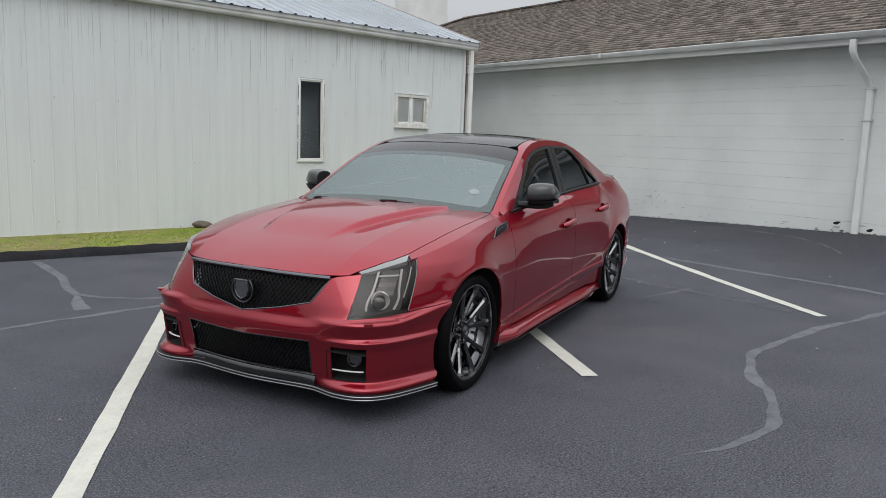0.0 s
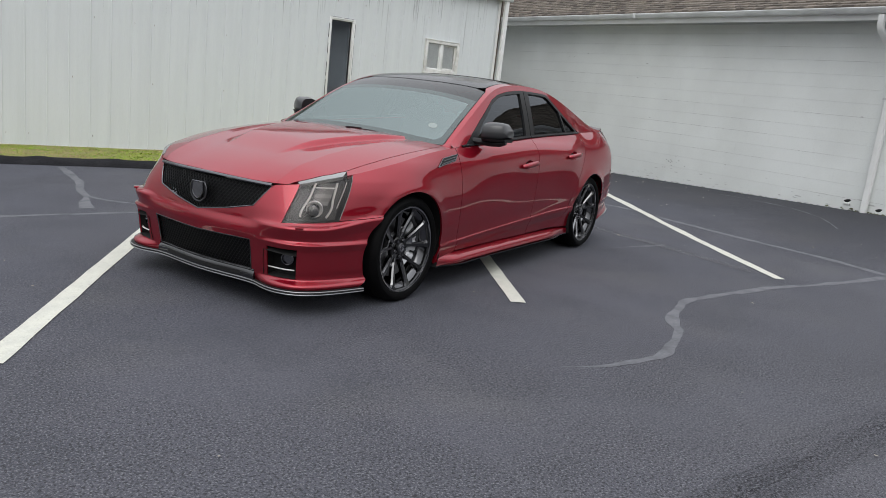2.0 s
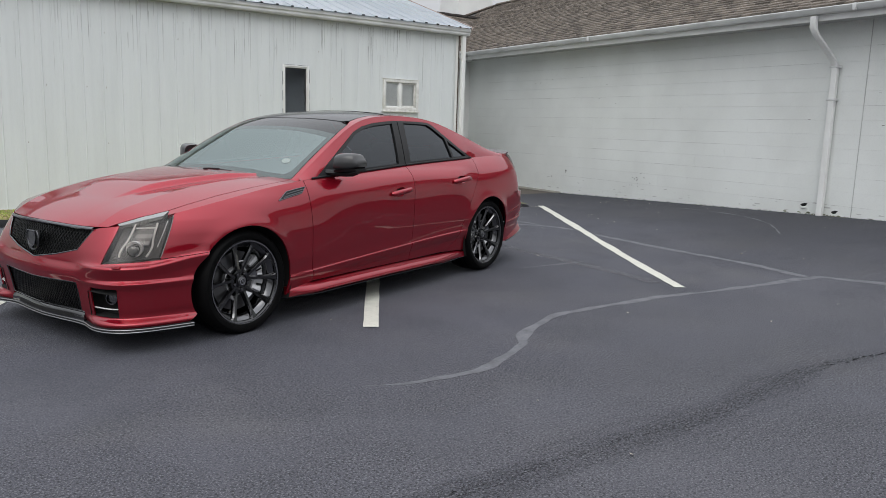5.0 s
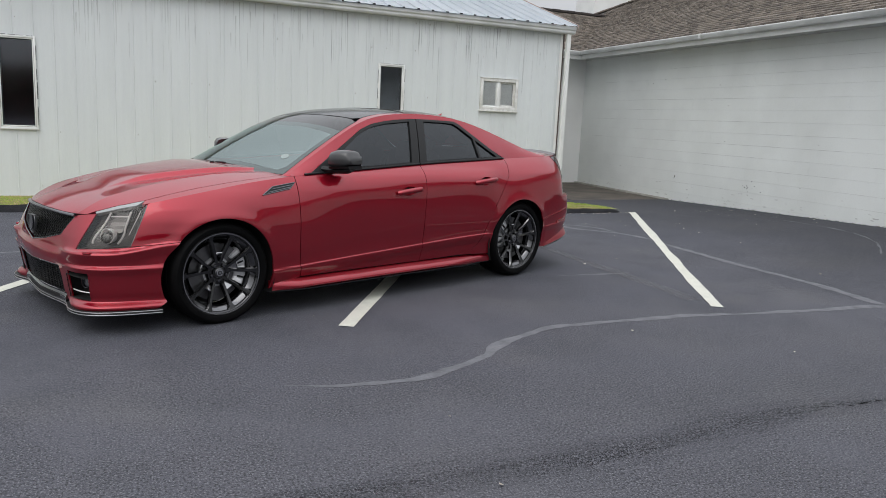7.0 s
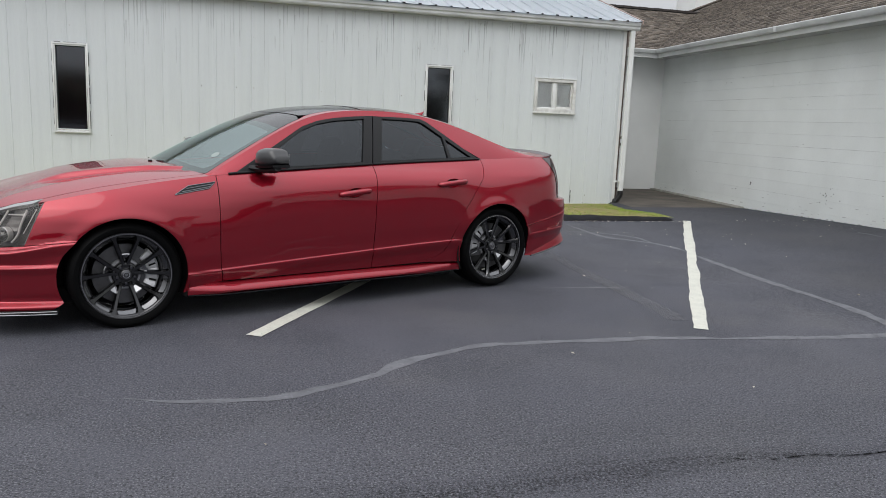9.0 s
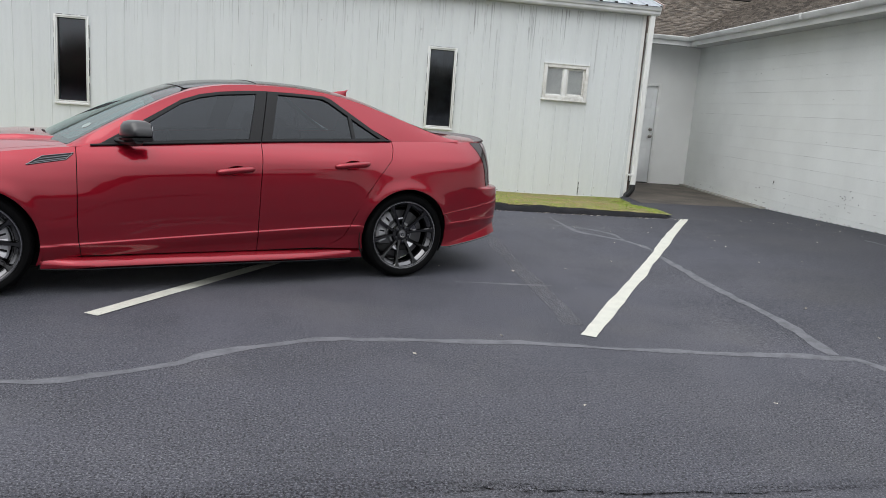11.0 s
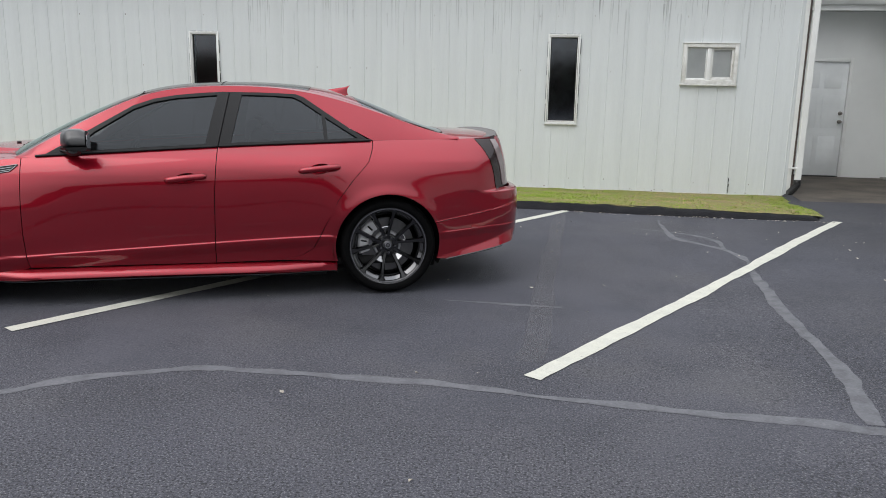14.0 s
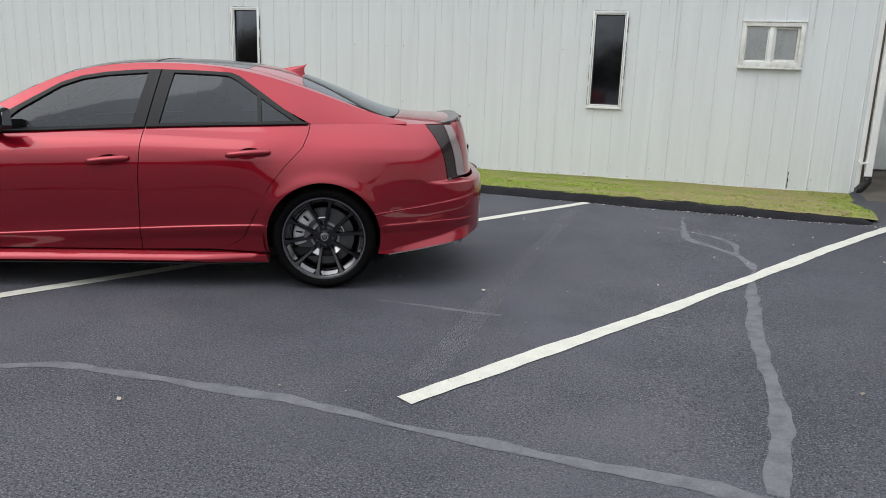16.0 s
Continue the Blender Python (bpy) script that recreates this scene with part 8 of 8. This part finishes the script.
def b_web():
    """The dished gusset that ties a pair of spokes to the hub; it rises towards the rim."""
    bm = bmesh.new()
    rows = []
    for r, y, half in ((0.066, 0.084, 12), (0.084, 0.074, 12), (0.110, 0.056, 12.4), (0.128, 0.044, 12.8), (0.134, 0.047, 12.8), (0.134, 0.070, 12.8), (0.066, 0.092, 12)):
        rows.append([bm.verts.new((r * math.sin(radians(half * k)), y, r * math.cos(radians(half * k)))) for k in (-1, -0.33, 0.33, 1)])
    for a, b in zip(rows, rows[1:] + rows[:1]):
        for k in range(3):
            bm.faces.new((a[k], a[k + 1], b[k + 1], b[k]))
    for k in (0, 3):
        bm.faces.new([r[k] for r in rows])
    return bm


def b_glint(sgn, flank):
    """An added paler strip along one flank of a spoke, for its sky glint."""
    bm = bmesh.new()
    prev = None
    for i in range(9):
        t = 0.24 + 0.66 * i / 8
        r = 0.050 + (R_R - 0.012 - 0.050) * t
        a = radians(sgn * (17.6 - 6.5 * (1 - t) ** 1.6))
        wd = 0.0120 + 0.0035 * t + 0.020 * max(0, (t - 0.80) / 0.20) ** 2.2
        y = 0.052 - 0.046 * t ** 1.25
        c = Vector((r * math.sin(a), 0, r * math.cos(a)))
        tang = Vector((math.cos(a), 0, -math.sin(a))) * flank
        ring = [bm.verts.new(c + tang * o + Vector((0, y + yy, 0))) for o, yy in ((wd * 0.58, -0.0012), (wd * 1.01, 0.0100), (wd * 0.95, 0.013), (wd * 0.56, 0.003))]
        if prev:
            for k in range(4):
                bm.faces.new((prev[k], prev[(k + 1) % 4], ring[(k + 1) % 4], ring[k]))
        else:
            bm.faces.new(ring)
        prev = ring
    bm.faces.new(prev[::-1])
    return bm


def b_disc():
    bm = bmesh.new()
    add_revolve(bm, [(0.188, 0.090), (0.188, 0.118), (0.104, 0.118), (0.100, 0.090)], seg=56, close=True)
    return bm


def b_bell():
    bm = bmesh.new()
    add_revolve(bm, [(0.099, 0.0895), (0.099, 0.116), (0.07, 0.116), (0.07, 0.080), (0.094, 0.080)], seg=56, close=True)
    return bm


def b_window():
    """A near-black block on the caliper's face, painting the shade in a pad window."""
    bm = bmesh.new()
    add_box(bm, (0.146, 0.0585, -0.006), (0.190, 0.070, 0.006), 0.003)
    return bm


def b_caliper():
    bm = bmesh.new()
    n = 12
    prev = None
    for i in range(n + 1):
        t = i / n
        a = radians(-38 + 76 * t)
        k = math.sin(math.pi * (0.12 + 0.76 * t)) ** 0.4
        ring = []
        for r, y in ((0.128, 0.082), (0.142, 0.072), (0.192 * (0.97 + 0.03 * k), 0.068), (0.206, 0.084), (0.206, 0.13), (0.122, 0.13)):
            ring.append(bm.verts.new((r * math.cos(a), y - 0.008 * k + (0.010 if i % 4 == 2 else 0), r * math.sin(a))))
        if prev:
            for k in range(6):
                bm.faces.new((prev[k], prev[(k + 1) % 6], ring[(k + 1) % 6], ring[k]))
        else:
            bm.faces.new(ring)
        prev = ring
    bm.faces.new(prev[::-1])
    return bm


def wheel(x, z, side, spin, cal):
    """A wheel with its outer face at y = 0 in its own frame; +y points into the car."""
    m = pose(x, side * (0.875 if x < 1 else 0.866), z, 0, 0, 0 if side < 0 else 180)
    w = link_mesh("wheel", wheel_mesh("wheel_rim", b_rim, P_RIM), None, car, "dark gunmetal split-spoke alloy wheel", m, smooth=0)

    def sub(name, me, mm=None, label=""):
        return link_mesh(name, me, None, w, label, mm, smooth=0)

    sub("tyre", wheel_mesh("tyre", b_tyre, P_RUBBER, 30), None, "low-profile black tyre")
    for k in range(5):
        for sgn in (-1, 1):
            sub("spoke", wheel_mesh("spoke%d" % sgn, lambda: b_spoke(sgn), P_WHEEL, 30), pose(0, 0, 0, 0, spin + 72 * k, 0))
            for flank in (-1, 1):
                sub("spoke_edge", wheel_mesh("spoke_edge%d%d" % (sgn, flank), lambda: b_glint(sgn, flank), P_GLINT, 30), pose(0, 0, 0, 0, spin + 72 * k, 0), "paler added strip for the sky glint on a spoke's edge")
        sub("spoke_web", wheel_mesh("web", b_web, P_WEB, 30), pose(0, 0, 0, 0, spin + 72 * k, 0))
        sub("lug_nut", wheel_mesh("nut", b_nut, P_SMOKE), pose(0.053 * math.sin(radians(spin + 36 + 72 * k)), 0, 0.053 * math.cos(radians(spin + 36 + 72 * k))))
    sub("barrel", wheel_mesh("barrel", b_barrel, P_BARREL), None, "glossy dark inner barrel")
    sub("hub", wheel_mesh("hub", b_hub, P_WHEEL))
    sub("emblem", wheel_mesh("cap_emblem", b_emblem, P_LIP))
    sub("centre_cap", wheel_mesh("cap", b_cap, P_CAP), None, "small dark metal centre cap")
    sub("cap_ring", wheel_mesh("cap_ring", b_cap_ring, P_CHROME))
    sub("rim_lip", wheel_mesh("rim_lip", b_lip, P_LIP), None, "thin polished rim edge")
    sub("brake_disc", wheel_mesh("disc", b_disc, P_DISC))
    sub("disc_bell", wheel_mesh("bell", b_bell, P_BELL), None, "bright bell of the brake disc")
    sub("caliper", wheel_mesh("caliper", b_caliper, P_CALIPER), pose(0, 0, 0, 0, cal, 0), "large silver brake caliper")
    for turn in (-27, -10, 7, 24):
        sub("caliper_window", wheel_mesh("caliper_window", b_window, P_DARK), pose(0, 0, 0, 0, cal + turn, 0), "near-black block painting the shade in a caliper opening")
    return w


for side in (-1, 1):
    wheel(0.0, 0.328, side, 1, -8 if side < 0 else 188)
    wheel(2.88, 0.337, side, -8, 200 if side < 0 else -20)

# ---- the single blocks of the block wall ----
def block_mesh(wd):
    bm = box((0.0001, 0.0, 0.0004), (wd - 0.0001, 0.05, 0.1997))
    front = [e for e in bm.edges if all(abs(v.co.y) < 1e-6 for v in e.verts) and abs(e.verts[0].co.z - e.verts[1].co.z) < 1e-6]
    bmesh.ops.bevel(bm, geom=front, offset=0.0018, segments=1, affect="EDGES")
    bmesh.ops.recalc_face_normals(bm, faces=bm.faces[:])
    me = bpy.data.meshes.new("block")
    bm.to_mesh(me)
    bm.free()
    me.materials.append(M_BLOCK)
    return me


FULL, HALF = block_mesh(0.4), block_mesh(0.2)
rnd = random.Random(31)
rest_v, rest_f = [], []
for j in range(15):
    z = -0.02 + j * 0.2
    lx = 0.0
    if j % 2:
        spans = [(0.0, HALF, 0.2)] + [(0.2 + 0.4 * i, FULL, 0.4) for i in range(47)]
    else:
        spans = [(0.4 * i, FULL, 0.4) for i in range(48)]
    for lx, me, wd in spans:
        dy = rnd.uniform(-0.0005, 0.0005)
        if 2.0 <= lx < 9.8:
            ob = new("block", me)
            ob.parent = wall_b
            ob.matrix_basis = pose(lx, dy, z)
        else:
            k = len(rest_v)
            rest_v += [(v.co.x + lx, v.co.y + dy, v.co.z + z) for v in me.vertices]
            rest_f += [tuple(i + k for i in p.vertices) for p in me.polygons]
me = bpy.data.meshes.new("blocks")
me.from_pydata(rest_v, [], rest_f)
ob = link_mesh("blocks", me, M_BLOCKJOIN, wall_b, smooth=0)
ob["kind"] = "stuff"


# opened course joints, a broken block and moss at the downspout's foot
M_OPEN = material("open_joint", (0.30, 0.30, 0.285), 0.9, island=0.35, tone=0.6, scale=4, tint=(0.46, 0.46, 0.44))
rnd = random.Random(57)
verts, faces = [], []
for i in range(46):
    j = rnd.choice((2, 3, 4, 4, 5, 5, 6, 6, 7, 8, 9, 10, 12, 13))
    z = -0.02 + 0.2 * j
    lx, run = rnd.uniform(0.3, 11.5), rnd.uniform(0.4, 1.7)
    steps = int(run / 0.08)
    k = len(verts)
    for q in range(steps + 1):
        x = lx + run * q / steps
        dz, th = 0.0015 * noise.noise((x * 6, j, 0)), 0.0022 * (0.35 + abs(noise.noise((x * 9, j, 4)))) * math.sin(math.pi * (q + 0.3) / (steps + 0.6)) ** 0.4
        verts += [(x, -0.0016, z + dz - th), (x, -0.0016, z + dz + th)]
        if q:
            faces.append((k + 2 * q - 2, k + 2 * q, k + 2 * q + 1, k + 2 * q - 1))
me = bpy.data.meshes.new("joint_cracks")
me.from_pydata(verts, [], faces)
link_mesh("joint_cracks", me, M_OPEN, wall_b, "thin opened mortar lines between the courses", smooth=0)["kind"] = "stuff"
foot_z = ground_z(*(B @ Vector((9.5, 0, 0))).xy)
# near-black shapes, slightly proud, paint the shade inside the broken block's hollows
for lx, wd, rise in ((9.30, 0.10, 0.13), (9.78, 0.09, 0.07)):
    bm = bmesh.new()
    pts = [(lx + wd * math.cos(a) * (0.5 + 0.12 * math.sin(3 * a)), foot_z + rise + 0.024 * math.sin(a) + 0.12 * wd * math.cos(a)) for a in np.linspace(0, 2 * math.pi, 15)[:-1]]
    add_prism(bm, pts, "y", -0.004, 0.03)
    part("broken_hollow", bm, M_DARKGAP, wall_b, "near-black shape painting the shade where a block is broken open", smooth=0)
    bm = bmesh.new()
    add_box(bm, (lx - wd * 0.45, -0.022, foot_z + rise - 0.055), (lx + wd * 0.5, 0.0, foot_z + rise - 0.024), 0.006, pose(0, 0, 0))
    part("broken_shell", bm, M_BLOCK, wall_b, "broken edge of a painted block")
rnd = random.Random(63)
bm = bmesh.new()
spots = [(3.85, 0.486, 0.022), (3.84, 0.455, 0.012), (3.39, 0.34, 0.012)] + [(5.94 + rnd.gauss(0, 0.13), 0.44 + rnd.gauss(0, 0.07), rnd.uniform(0.004, 0.010)) for i in range(16)]
for lx, z, r in spots:
    ring = [(lx + r * rnd.uniform(0.6, 1.2) * math.cos(a), z + r * rnd.uniform(0.6, 1.2) * math.sin(a)) for a in np.linspace(0, 2 * math.pi, 10)[:-1]]
    add_prism(bm, ring, "y", -0.003, 0.02)
part("chipped_spots", bm, material("chipped_block", (0.10, 0.10, 0.095), 0.9, island=0.8), wall_b, "dark chipped spots in the painted blocks", smooth=0)["kind"] = "stuff"
M_MOSS = material("moss", (0.16, 0.17, 0.10), 0.95, island=0.5, tone=0.6, scale=20)
bm = bmesh.new()
for i in range(38):
    lx = rnd.gauss(9.62, 0.22)
    r = rnd.uniform(0.008, 0.024)
    c = Vector((lx, -0.008 - abs(rnd.gauss(0, 0.02)), foot_z + abs(rnd.gauss(0, 0.012))))
    for v in bmesh.ops.create_icosphere(bm, subdivisions=1, radius=r)["verts"]:
        v.co = Vector((v.co.x * 1.6, v.co.y * 0.7, v.co.z * 0.6)) + c
moss = part("moss", bm, M_MOSS, m=B, smooth=60)
tagged(moss, "olive moss and crumbs at the block wall's foot", "moss", kind="stuff")

# flaked paint and grime along the wall's foot, a few dark specks higher up
M_FLAKE = material("bare_block", (0.58, 0.585, 0.57), 0.85, island=0.08, tone=0.5, scale=12, bump=0.4, bump_scale=60)
M_GRIME = material("foot_grime", (0.26, 0.25, 0.225), 0.9, island=0.4, tone=0.6, scale=9)
rnd = random.Random(41)
for name, mat, n, zr, rr, label in (("paint_flakes", M_FLAKE, 85, 0.16, 0.020, "bare grey patches where paint has flaked off"), ("grime", M_GRIME, 90, 0.006, 0.014, "dark grime along the wall's foot"), ("specks", M_GRIME, 18, 2.4, 0.009, "small dark specks on the painted blocks")):
    verts, faces = [], []
    for i in range(n):
        lx = rnd.uniform(0.2, 11.5)
        wp = B @ Vector((lx, 0, 0))
        g = ground_z(wp.x, wp.y)
        z = g + (abs(rnd.gauss(0, zr)) if zr < 1 else rnd.uniform(0.4, zr))
        r = rr * rnd.uniform(0.3, 1.3)
        k = len(verts)
        m = 9
        for q in range(m):
            a = 2 * math.pi * q / m
            rad = r * rnd.uniform(0.45, 1.2)
            verts.append((lx + rad * 2.4 * math.cos(a), -0.0035 - 0.0006 * rnd.random(), max(g - 0.01, z + rad * 0.45 * math.sin(a))))
        faces.append(tuple(range(k, k + m)))
    me = bpy.data.meshes.new(name)
    me.from_pydata(verts, [], faces)
    ob = link_mesh(name, me, mat, wall_b, label, smooth=0)
    ob["kind"] = "stuff"
